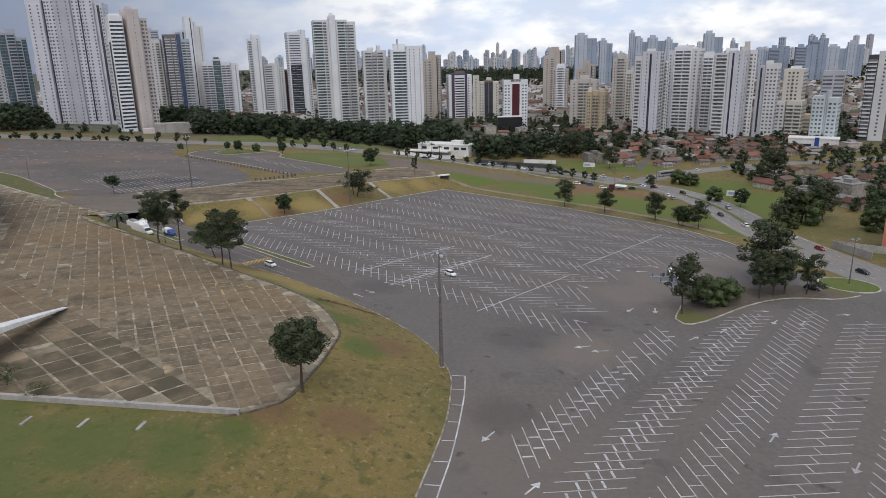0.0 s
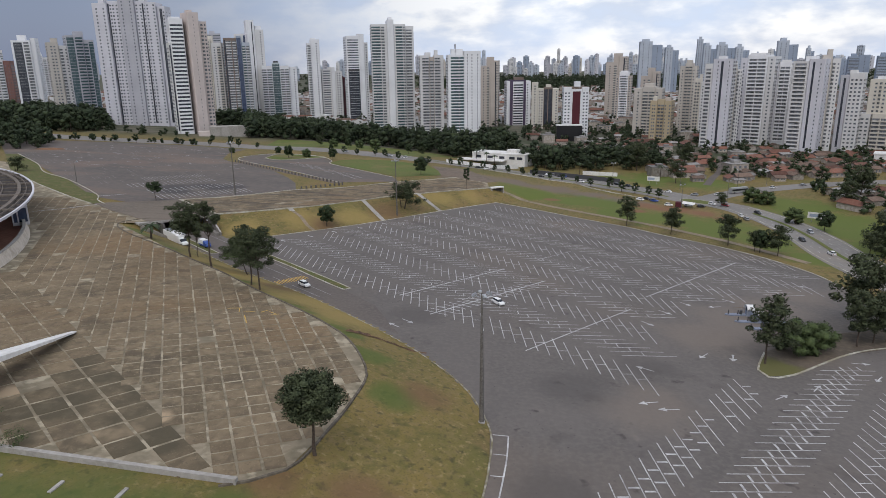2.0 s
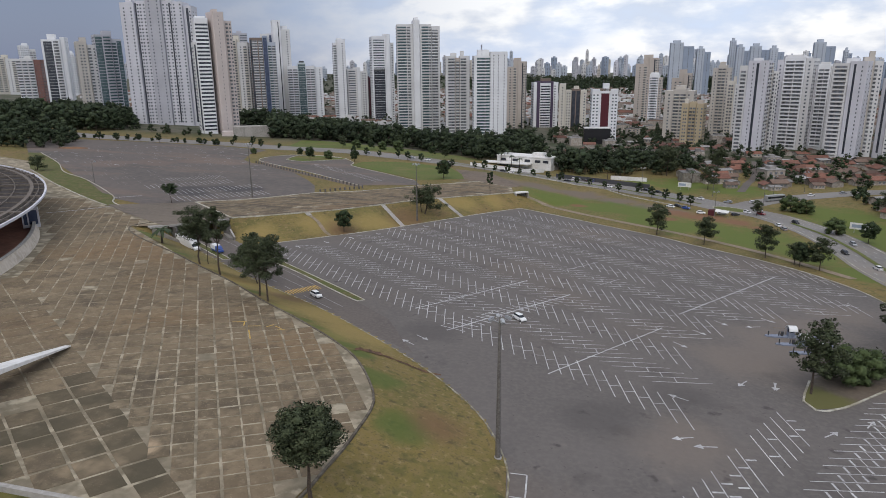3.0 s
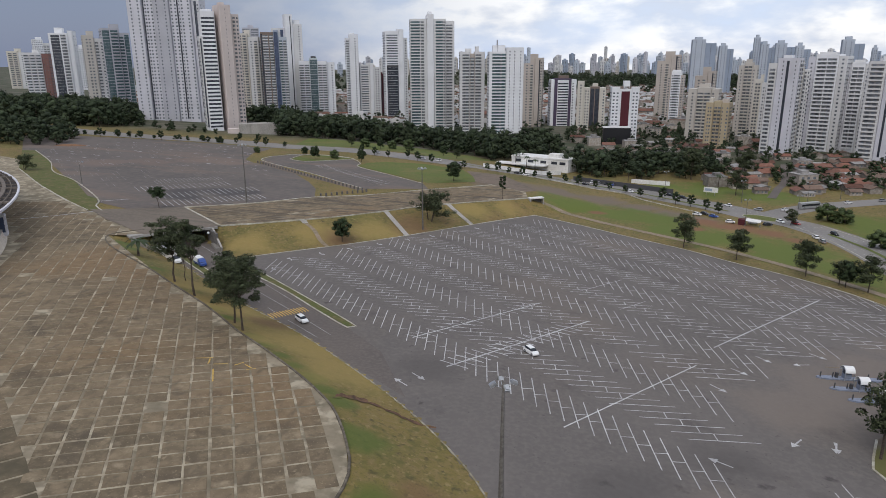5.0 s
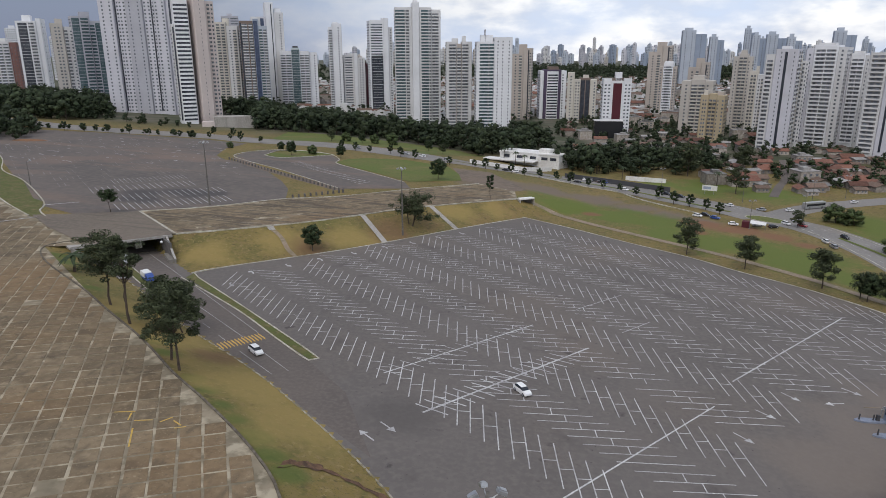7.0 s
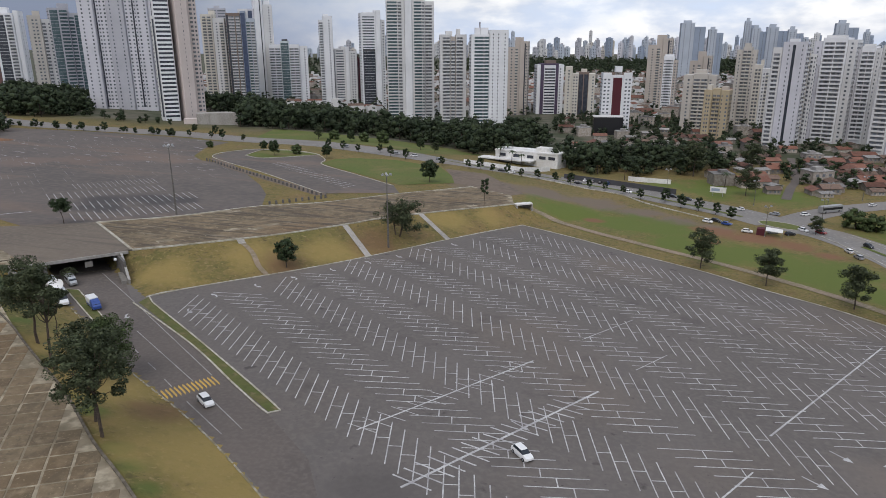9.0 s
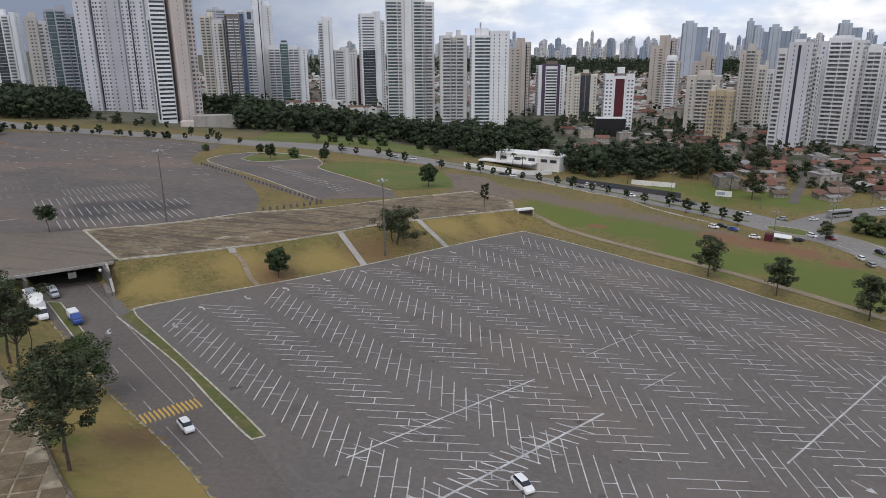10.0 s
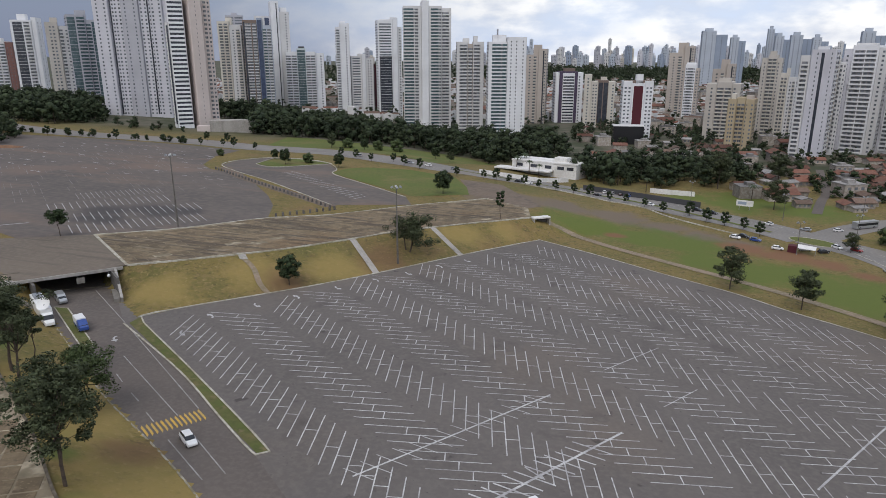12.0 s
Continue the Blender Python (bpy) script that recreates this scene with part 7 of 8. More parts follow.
part("body", s.mesh("body", W_BEIGE), None, sal)
tagged(wall_between("site_wall", (136, 117), (152, 108), lambda x, y: gz(x, y) - 0.5, lambda x, y: gz(x, y) + 2.6, 0.25, CONCRETE), "pale concrete yard wall beside the carriageway", "wall", kind="structure")
tagged(wall_between("site_wall", (136, 117), (140, 100), lambda x, y: gz(x, y) - 0.5, lambda x, y: gz(x, y) + 2.6, 0.25, CONCRETE), "pale concrete yard wall beside the carriageway", "wall", kind="structure")

# ---------------------------------------------------------------- vehicles


def hull(sections, material, name):
    """A shell lofted through cross sections (x, half width, bottom, top, top half width)."""
    s = Soup()
    for x, hw, z0, z1, tw in sections:
        zm = z0 + (z1 - z0) * 0.55
        s.v += [(x, -hw * 0.94, z0), (x, -hw, zm), (x, -tw, z1), (x, tw, z1), (x, hw, zm), (x, hw * 0.94, z0)]
    n = len(sections)
    for i in range(n - 1):
        for j in range(6):
            k = (j + 1) % 6
            s.f.append((6 * i + j, 6 * i + k, 6 * i + 6 + k, 6 * i + 6 + j))
            s.mi.append(0)
    s.f += [tuple(range(5, -1, -1)), tuple(6 * (n - 1) + j for j in range(6))]
    s.mi += [0, 0]
    return s.mesh(name, material, False)


def wheel(parent, x, y, r=0.31, w=0.2):
    s = Soup()
    s.tube((x, y - w / 2, r), (x, y + w / 2, r), r, r, 14)
    s.f.append(tuple(range(13, -1, -1)))
    s.mi.append(0)
    t = part("wheel", s.mesh("wheel", RUBBER), None, parent)
    s = Soup()
    e = 0.01 if y > 0 else -0.01
    s.tube((x, y, r), (x, y + (w / 2 + 0.012) * (1 if y > 0 else -1), r), r * 0.6, r * 0.55, 10)
    part("rim", s.mesh("rim", STEEL), None, t)


def car(paint, label, length=4.1, tall=1.46, boxy=False):
    t = thing("car", label, "car", group="cars")
    h = length / 2
    part("body", hull([(-h, .70, .34, .78, .62), (-h + .12, .80, .26, .92, .74), (-h * .5, .84, .2, .96, .78), (h * .35, .84, .2, .94, .78), (h - .45, .82, .22, .84, .74), (h - .1, .76, .26, .70, .66), (h, .66, .34, .6, .56)], paint, "body"), None, t)
    rear = -h + (0.1 if boxy else 0.35)
    part("cabin_glass", hull([(rear, .70, .88, .95, .66), (rear + .32, .74, .88, tall - .06, .60), (h * .12, .74, .88, tall - .05, .60), (h * .5, .72, .86, .93, .66)], CARGLASS, "cabin_glass"), None, t)
    part("roof", hull([(rear + .28, .60, tall - .10, tall - .02, .54), (rear + .6, .62, tall - .09, tall + .02, .55), (h * .1, .62, tall - .09, tall, .55), (h * .2, .58, tall - .14, tall - .08, .5)], paint, "roof"), None, t)
    for sx in (-0.62, 0.62):
        for sy in (-0.74, 0.74):
            wheel(t, sx * h, sy)
    for sy in (-0.52, 0.52):
        s = Soup()
        s.box(h - .14, h - .02, sy - .16, sy + .16, .56, .7)
        part("headlight", s.mesh("headlight", LIGHTS), None, t)
        s = Soup()
        s.box(-h - .01, -h + .08, sy - .12, sy + .12, .62, .8)
        part("tail_light", s.mesh("tail_light", TAIL), None, t)
    return t


cars = [car(CAR_WHITE, "white hatchback car with dark windows"), car(CAR_SILVER, "silver saloon car with dark windows", 4.4), car(CAR_BLACK, "black car with dark windows", 4.3), car(CAR_RED, "dark red car with dark windows"), car(CAR_BLUE, "blue car with dark windows")]
placed = set()


def park(i, x, y, turn):
    m = slope_pose(x, y, 0, turn) if x < 104 and y < 215 else pose(0, 0, 0, 0, 0, turn)
    m.translation = (x, y, gz(x, y) + (0.06 if within(np.array([x]), np.array([y]), LOT)[0] else 0.08))
    if i in placed:
        copy_thing(cars[i], Matrix.Identity(4)).matrix_basis = m
    else:
        cars[i].matrix_basis = m
        placed.add(i)


park(0, -53.2, 67.4, -40)
park(0, 0.0, 64.3, -52)
for i, x, y, a in ((0, 66, 254, -35), (2, 70, 257, -35), (4, 73, 252, -30), (0, 78, 241, -20), (1, 88, 243, 10), (2, 94, 242, 20), (0, 102, 252, -60), (1, 109, 259, 160), (0, 87, 288, 130), (1, 100, 282, 150),
                   (0, 113, 283, 20), (2, 67, 303, -45), (2, 61, 308, -40), (2, -24, 330, -8), (0, -19, 329, 172), (1, -60, 343, -20), (1, -87, 353, -20), (0, -76, 349, 160), (1, -122, 367, 170), (0, 40, 312, -35), (2, 16, 327, -15),
                   (1, 107, 213, 95), (0, 107, 221, 95), (2, 116, 172, -88), (2, 118, 232, -75), (3, 108, 250, -50), (3, 129, 112, -75), (2, 127, 82, -70), (2, 102, 62.5, -35), (0, 116, 93, 110), (1, 126, 190, -92), (0, 118, 150, 95), (1, 128, 130, -85),
                   (0, 20, 337, 70), (1, 24, 336, 70), (2, 28, 334, 70), (4, 32, 333, 70), (0, 44, 330, 65), (3, 50, 327, 65), (2, 12, 341, 70), (0, 150, 307, 30), (1, 170, 316, 25)):
    park(i, x, y, a)

van = thing("van", "white delivery van with dark windows", "van", pose(-113.4, 113.9, low(-113.4, 113.9) + 0.05, 0, 0, -38))
part("body", hull([(-2.4, .85, .4, 2.1, .78), (-2.3, .93, .3, 2.2, .85), (.9, .93, .3, 2.15, .82), (1.6, .92, .3, 1.35, .82), (2.3, .86, .32, 1.05, .74), (2.45, .75, .4, .9, .66)], CAR_SILVER, "body"), None, van)
part("windscreen", hull([(.75, .86, 1.25, 2.0, .72), (.98, .87, 1.25, 1.98, .72), (1.7, .84, 1.2, 1.34, .78)], CARGLASS, "windscreen"), None, van)
s = Soup()
s.box(-1.9, .6, -.95, .95, 1.35, 1.85)
part("side_window", s.mesh("side_window", CARGLASS), None, van)
for x in (-1.5, 1.5):
    for y in (-.82, .82):
        wheel(van, x, y, .34, .22)

sat = thing("satellite_truck", "white broadcast truck with a large dish on its roof", "truck", pose(-108.0, 102.8, low(-108.0, 102.8) + 0.08, 0, 0, -40))
part("box_body", hull([(-10.2, 1.1, .8, 3.3, 1.05), (-10.1, 1.22, .7, 3.45, 1.15), (2.2, 1.22, .7, 3.45, 1.15), (2.3, 1.1, .8, 3.3, 1.05)], CAR_WHITE, "box_body"), None, sat)
part("cab", hull([(2.4, 1.1, .6, 2.6, .95), (3.6, 1.1, .55, 2.5, .95), (4.2, 1.05, .55, 1.6, .95), (5.3, .98, .6, 1.4, .85), (5.5, .85, .65, 1.2, .75)], CAR_WHITE, "cab"), None, sat)
part("windscreen", hull([(3.35, 1.02, 1.6, 2.4, .92), (3.7, 1.04, 1.6, 2.4, .92), (4.3, 1.0, 1.55, 1.66, .94)], CARGLASS, "windscreen"), None, sat)
s = Soup()
for k in range(5):
    r0, r1 = 1.5 * k / 5, 1.5 * (k + 1) / 5
    for j in range(20):
        a, b = 2 * math.pi * j / 20, 2 * math.pi * (j + 1) / 20
        s.quad((r0 * math.cos(a), r0 * math.sin(a), 0.22 * r0 * r0), (r1 * math.cos(a), r1 * math.sin(a), 0.22 * r1 * r1), (r1 * math.cos(b), r1 * math.sin(b), 0.22 * r1 * r1), (r0 * math.cos(b), r0 * math.sin(b), 0.22 * r0 * r0))
part("dish", s.mesh("dish", CAR_WHITE, True), None, sat, m=Matrix.Translation((1.1, 0, 4.0)) @ pose(0, 0, 0, 30, 40, 0))
s = Soup()
s.tube((1.1, 0, 3.4), (1.1, 0, 4.1), .18, .14, 8)
part("dish_mount", s.mesh("dish_mount", STEEL), None, sat)
s = Soup()
s.box(-8.8, -5.4, -.8, .8, 3.44, 3.95)
part("roof_unit", s.mesh("roof_unit", STEEL), None, sat)
s = Soup()
s.box(-10.28, -10.18, -1.05, 1.05, 1.0, 2.2)
part("rear_panel", s.mesh("rear_panel", CAR_BLUE), None, sat)
for x in (-7.6, -6.4, 4.3):
    for y in (-1.0, 1.0):
        wheel(sat, x, y, .5, .3)

blue = thing("blue_truck", "blue van-sized truck with a white box on its back", "truck", pose(-98.3, 101.5, low(-98.3, 101.5) + 0.06, 0, 0, -40))
part("cab", hull([(.6, .98, .5, 2.2, .85), (1.7, .98, .45, 2.1, .85), (2.5, .94, .45, 1.35, .85), (3.0, .85, .5, 1.1, .75)], CAR_BLUE, "cab"), None, blue)
part("windscreen", hull([(1.5, .9, 1.3, 2.0, .8), (1.75, .92, 1.3, 2.0, .8), (2.5, .88, 1.22, 1.36, .8)], CARGLASS, "windscreen"), None, blue)
part("chassis", hull([(-2.9, .95, .5, 1.0, .95), (.6, .95, .5, 1.0, .95)], CAR_BLUE, "chassis"), None, blue)
part("box_body", hull([(-2.9, .98, 1.0, 2.35, .92), (.5, .98, 1.0, 2.35, .92)], CAR_WHITE, "box_body"), None, blue)
for x in (-1.9, 1.9):
    for y in (-.85, .85):
        wheel(blue, x, y, .38, .24)

bus = thing("bus", "grey-green city bus with dark windows", "bus", pose(126, 291, gz(126, 291) + 0.08, 0, 0, 28))
part("body", hull([(-6, 1.2, .4, 3.1, 1.1), (-5.9, 1.27, .35, 3.2, 1.15), (5.9, 1.27, .35, 3.2, 1.15), (6, 1.2, .4, 3.1, 1.1)], CAR_SILVER, "body"), None, bus)
s = Soup()
s.box(-5.6, 5.6, -1.3, 1.3, 1.5, 2.5)
part("window_band", s.mesh("window_band", CARGLASS), None, bus)
for x in (-3.8, 3.8):
    for y in (-1.1, 1.1):
        wheel(bus, x, y, .5, .3)

ISLE = mat("pale_blue_paint", (0.20, 0.23, 0.30), 0.8, (0.14, 0.16, 0.20), 0.6, (0.27, 0.29, 0.34), 1.5)
# ---------------------------------------------------------------- small things round the car park
# ticket islands with barrel-roofed booths
for x, y in ((58.4, 69.4), (59.3, 64.2), (60.9, 59.4)):
    isle = thing("ticket_island", "low pale-blue ticket island with a white barrel-roofed booth", "ticket booth", slope_pose(x, y, low(x, y) + 0.03, 8), group="ticket islands")
    s = Soup()
    outline = [(0, 0), (.5, -.45), (1.6, -.8), (12.5, -.8), (13.3, -.45), (13.6, 0), (13.3, .45), (12.5, .8), (1.6, .8), (.5, .45)]
    s.prism(outline, -.1, .28, 0)
    part("island_kerb", s.mesh("island_kerb", ISLE), None, isle)
    s = Soup()
    s.box(5.5, 6.9, -.6, .6, .28, 1.3)
    s.box(5.5, 6.9, -.6, .6, 2.1, 2.3, bottom=True)
    for bx in (5.5, 6.78):
        for by in (-.6, .48):
            s.box(bx, bx + .12, by, by + .12, 1.3, 2.1)
    part("booth", s.mesh("booth", ISLE), None, isle)
    s = Soup()
    s.box(5.56, 6.84, -.54, .54, 1.3, 2.1)
    part("window", s.mesh("window", DARKGLASS), None, isle)
    s = Soup()
    prof = [(1.15 * math.cos(math.pi * k / 12), 1.75 + 1.15 * math.sin(math.pi * k / 12)) for k in range(13)]
    for r in (1.0, 0.95):
        n = len(s.v)
        s.v += [(bx, yv * r, 1.75 + (zv - 1.75) * r) for bx in (5.2, 7.2) for yv, zv in prof]
        s.f += [(n + k, n + k + 1, n + 14 + k, n + 13 + k) for k in range(12)]
        s.mi += [0] * 12
    for e0, e1 in ((0, 26), (13, 39)):
        s.f += [(e0 + k, e0 + k + 1, e1 + k + 1, e1 + k) for k in range(12)]
        s.mi += [0] * 12
    part("barrel_roof", s.mesh("barrel_roof", CAR_WHITE), None, isle)
    for bx in (5.25, 7.05):
        for by in (-1.14, 1.06):
            s = Soup()
            s.box(bx, bx + .08, by, by + .08, .0 if abs(by) > .8 else .28, 1.8)
            part("post", s.mesh("post", STEEL), None, isle)
    for bx in (.9, 3.4, 10.6, 12.6):
        s = Soup()
        s.tube((bx, 0, .28), (bx, 0, 1.35), .14, .12, 8)
        part("bollard", s.mesh("bollard", W_DARK), None, isle)
    s = Soup()
    s.box(3.9, 4.4, -.25, .25, .28, 1.3)
    part("barrier_box", s.mesh("barrier_box", W_DARK), None, isle)
s = Soup()
s.tube((61.5, 73.4, low(61.5, 73.4) + 1.0), (65.6, 74.0, low(65.6, 74.0) + 1.0), .07, .07, 6)
s.tube((65.6, 74.0, low(65.6, 74.0)), (65.6, 74.0, low(65.6, 74.0) + 1.2), .16, .16, 8)
tagged(part("barrier_arm", s.mesh("barrier_arm", DUST), None), "faded pale barrier arm beside the ticket islands", "barrier")

# billboard and culvert
for x, y, turn, w in ((84, 319, -20, 7.5), (140, 217, -30, 9.5)):
    bb = thing("billboard", "white roadside billboard with a faded panel on two posts", "billboard", pose(x, y, gz(x, y), 0, 0, turn))
    for sx in (-w * .3, w * .3):
        s = Soup()
        s.tube((sx, 0, -.5), (sx, 0, 3.0), .12, .1, 8)
        part("post", s.mesh("post", STEEL), None, bb)
    s = Soup()
    s.box(-w / 2, w / 2, -.1, .1, 1.8, 4.6, bottom=True)
    part("panel", s.mesh("panel", WHITEWALL), None, bb)
    s = Soup()
    s.box(-w * .42, w * .1, -.14, -.1, 2.5, 3.9, bottom=True)
    part("print", s.mesh("print", W_FARB), None, bb)
cul = thing("culvert", "white concrete culvert box set in the bank", "culvert", pose(-7.5, 233, gz(-7.5, 233) - 0.6, 0, 0, 30))
s = Soup()
s.box(-3.4, 3.4, -.2, 2.4, 2.5, 3.0, bottom=True)
part("lid", s.mesh("lid", WHITEWALL), None, cul)
for x in (-3.4, 3.0):
    s = Soup()
    s.box(x, x + .4, -.2, 2.4, -1, 2.5)
    part("cheek", s.mesh("cheek", CONCRETE), None, cul)
s = Soup()
s.box(-3.0, 3.0, 2.0, 2.4, -1, 2.5)
part("back", s.mesh("back", DARKCON), None, cul)

# bollards along the verge
bol = None
for a, b, n in (((-166, 281), (-83, 216.5), 34), ((-97, 196.5), (-84, 214), 9)):
    for i in range(n):
        f = i / (n - 1)
        x, y = a[0] + (b[0] - a[0]) * f, a[1] + (b[1] - a[1]) * f
        m = pose(x, y, gz(x, y), 0, 0, 0)
        if bol is None:
            bol = thing("bollard", "short dark concrete bollard on the verge", "bollard", m, group="verge bollards")
            s = Soup()
            s.tube((0, 0, -.2), (0, 0, 1.25), .42, .38, 10)
            s.tube((0, 0, 1.25), (0, 0, 1.4), .38, .2, 10)
            part("post", s.mesh("post", DARKCON), None, bol)
        else:
            copy_thing(bol, m)

# market stall by the roundabout
stall = thing("market_stall", "roadside stall with a dark red side and white awning", "stall", pose(84, 239, gz(84, 239), 0, 0, -20))
s = Soup()
s.box(-3, 0, -1.5, 1.5, -.3, 2.6)
part("cabin", s.mesh("cabin", W_RED), None, stall)
s = Soup()
s.quad((0, -2, 2.3), (6, -2, 2.0), (6, 2, 2.4), (0, 2, 2.8))
s.quad((0, 2, 2.74), (6, 2, 2.34), (6, -2, 1.94), (0, -2, 2.24))
part("awning", s.mesh("awning", WHITEWALL), None, stall)
for x, y in ((5.9, -1.9), (5.9, 1.9)):
    s = Soup()
    s.tube((x, y, -.3), (x, y, 2.1), .05, .05, 6)
    part("pole", s.mesh("pole", STEEL), None, stall)

# terrace edge wall, slots in the grass, fin shaped to fit the camera's view
tagged(wall_between("terrace_wall", (-110, -27), (-29, -31), lambda x, y: gz(x, y) - 0.6, lambda x, y: low(x, y) + RISE + 0.75, 0.7, CONCRETE), "low pale concrete wall along the terrace", "wall", kind="structure")
for x in (-66.8, -58.6, -50.2, -41.7):
    tagged(wall_between("drain_slab", (x, -34.4), (x - 0.1, -36.9), lambda a, b: gz(a, b) - 0.3, lambda a, b: gz(a, b) + 0.12, 0.5, CONCRETE), "short pale concrete drain slab in the grass", "drain")
fin = thing("concrete_fin", "long tapered white concrete beam reaching over the terrace", "beam")
s = Soup()
a, b = Vector((-80.5, 11.0, 9.15)), Vector((-77.6, -33.0, 18.1))
d = (b - a).normalized()
o = Vector((-d.y, d.x, 0)).normalized()
ring0 = [a + o * .6, a - o * .6, a - o * .6 - Vector((0, 0, .2)), a + o * .6 - Vector((0, 0, .2))]
ring1 = [b + o * 5.2 + Vector((0, 0, 1.2)), b - o * 5.2, b - o * 5.2 - Vector((0, 0, .35)), b + o * 5.2 - Vector((0, 0, .35))]
s.v = [tuple(p) for p in ring0 + ring1]
s.f = [(0, 1, 5, 4), (1, 2, 6, 5), (2, 3, 7, 6), (3, 0, 4, 7), (0, 3, 2, 1), (4, 5, 6, 7)]
s.mi = [0] * 6
part("beam", s.mesh("beam", WHITEWALL), None, fin)
# added column, out of view, to carry the beam's far end
s = Soup()
s.box(-78.6, -76.8, -33, -31.4, gz(-77.6, -32) - .5, 16.6)
part("column", s.mesh("column", CONCRETE), None, fin)

# eroded gully in the bank, sand on the terrace
GULLY = mat("dark_red_earth", (0.115, 0.066, 0.042), 0.95, (0.06, 0.04, 0.028), 0.5, (0.17, 0.10, 0.06), 1.6, 0.6, 3)
gully = Soup()
gp = spline([(-30.3, 26.4), (-28, 28.6), (-25, 29.2), (-21.5, 28.8), (-17.5, 28.0), (-13.5, 27.6)], 0.5)
for i, (x, y) in enumerate(gp):
    f = i / (len(gp) - 1)
    w = max(0.12, (1.5 if f < 0.3 else 0.55) * (0.75 + 0.9 * noise.noise((x * 0.8, y * 0.8, 1)) + 0.5 * noise.noise((x * 2.3, y * 2.3, 5))))
    y += 0.5 * noise.noise((x * 0.7, 3.0, 2))
    z = gz(x, y)
    gully.v += [(x, y - w, gz(x, y - w) + 0.05), (x, y - w * .4, z + 0.07 + 0.16 * noise.noise((x * 2, y, 4))), (x, y, z + 0.03), (x, y + w * .5, z + 0.12 + 0.14 * noise.noise((x * 2, y, 9))), (x, y + w, gz(x, y + w) + 0.05)]
for i in range(len(gp) - 1):
    for j in range(4):
        k = 5 * i + j
        gully.f.append((k, k + 5, k + 6, k + 1))
        gully.mi.append(0)
tagged(part("erosion_gully", gully.mesh("erosion_gully", GULLY), None), "red earth gully washed into the grass bank", "gully", kind="structure")


def heap(name, x, y, rx, ry, h, turn, material, label):
    s = Soup()
    n, k = 22, 5
    for i in range(k + 1):
        for j in range(n):
            t = 2 * math.pi * j / n
            r = i / k * (1 + 0.25 * noise.noise((math.cos(t) * 2, math.sin(t) * 2, x)))
            px, py = rx * r * math.cos(t), ry * r * math.sin(t)
            c, d2 = math.cos(turn), math.sin(turn)
            gx2, gy2 = x + px * c - py * d2, y + px * d2 + py * c
            s.v.append((gx2, gy2, gz(gx2, gy2) + 0.02 + h * (1 - (i / k) ** 2) * (1 + 0.5 * noise.noise((gx2, gy2, 2)))))
    for i in range(k):
        for j in range(n):
            s.f.append((i * n + j, (i + 1) * n + j, (i + 1) * n + (j + 1) % n, i * n + (j + 1) % n))
            s.mi.append(0)
    return tagged(part(name, s.mesh(name, material, True), None), label, "heap", kind="structure")


heap("rubble_heap", -296, 296, 9, 5, 0.7, 0.6, EARTH, "reddish rubble at the end of the car park")

# thin shrubs by the terrace wall
shrub = tree(15, 3.4, 4.2, 0.012, 18, 60, 0.1, LEAF, "thin straggling shrub by the terrace wall", "shrub", stems=3, crown_low=0.3, core=0.12)
for x, y, k in ((-61, -28.5, 0.8), (-69, -25, 1.0)):
    put(shrub, x, y, k, 60 * x)

SALMON = mat("salmon_floor_paint", (0.22, 0.098, 0.066), 0.85, (0.16, 0.075, 0.052), 0.2, (0.27, 0.135, 0.095), 0.9)
BEIGEWALL = mat("weathered_beige_render", (0.50, 0.44, 0.37), 0.9, (0.38, 0.33, 0.27), 0.25, (0.58, 0.53, 0.46), 1.1)
RIB = mat("weathered_roof_rib", (0.15, 0.125, 0.105), 0.9, (0.10, 0.085, 0.072), 0.3, (0.20, 0.175, 0.15), 1.2)
ROOFDARK = mat("dark_roof_panel", (0.042, 0.034, 0.030), 0.9, (0.028, 0.024, 0.022), 0.2, (0.066, 0.055, 0.047), 1.0)
# ---------------------------------------------------------------- stadium at the edge of the terrace
SC, SR = (-297.0, -3.7), 175.6       # eaves of the roof
WC, WR = (-249.0, 4.8), 128.2        # low outer wall of the gallery
zs0 = gz(-140, 60)
stad = thing("stadium", "round concrete stadium with a dark ribbed roof and beige outer wall", "stadium", pose(SC[0], SC[1], zs0))
A0, A1, NS = -9.2, 101.3, 78


def arc(r, z, i, off=(0, 0)):
    t = radians(A0 + (A1 - A0) * i / NS)
    return (off[0] + r * math.cos(t), off[1] + r * math.sin(t), z)


def band(name, rings, material, closed=False, off=(0, 0)):
    s = Soup()
    for i in range(NS + 1):
        s.v += [arc(r, z, i, off) for r, z in rings]
    k = len(rings)
    for i in range(NS):
        for j in range(k if closed else k - 1):
            n = (j + 1) % k
            s.f.append((i * k + j, (i + 1) * k + j, (i + 1) * k + n, i * k + n))
            s.mi.append(0)
    return part(name, s.mesh(name, material), None, stad)


INSET = (WC[0] - SC[0], WC[1] - SC[1])
band("outer_wall", [(WR + 1.8, -1.5), (WR + 0.6, 2.6), (WR, 2.6), (WR - 0.2, -1.5)], BEIGEWALL, True, INSET)
band("wall_coping", [(WR + 0.8, 2.6), (WR + 0.8, 2.85), (WR - 0.15, 2.85), (WR - 0.15, 2.6)], CONCRETE, True, INSET)
band("gallery_floor", [(WR - 0.1, .9), (WR - 14, .95)], SALMON, False, INSET)
# the dark below the roof is put into this wall's and the columns' colour
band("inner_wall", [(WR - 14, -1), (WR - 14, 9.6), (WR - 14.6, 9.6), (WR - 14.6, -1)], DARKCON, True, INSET)
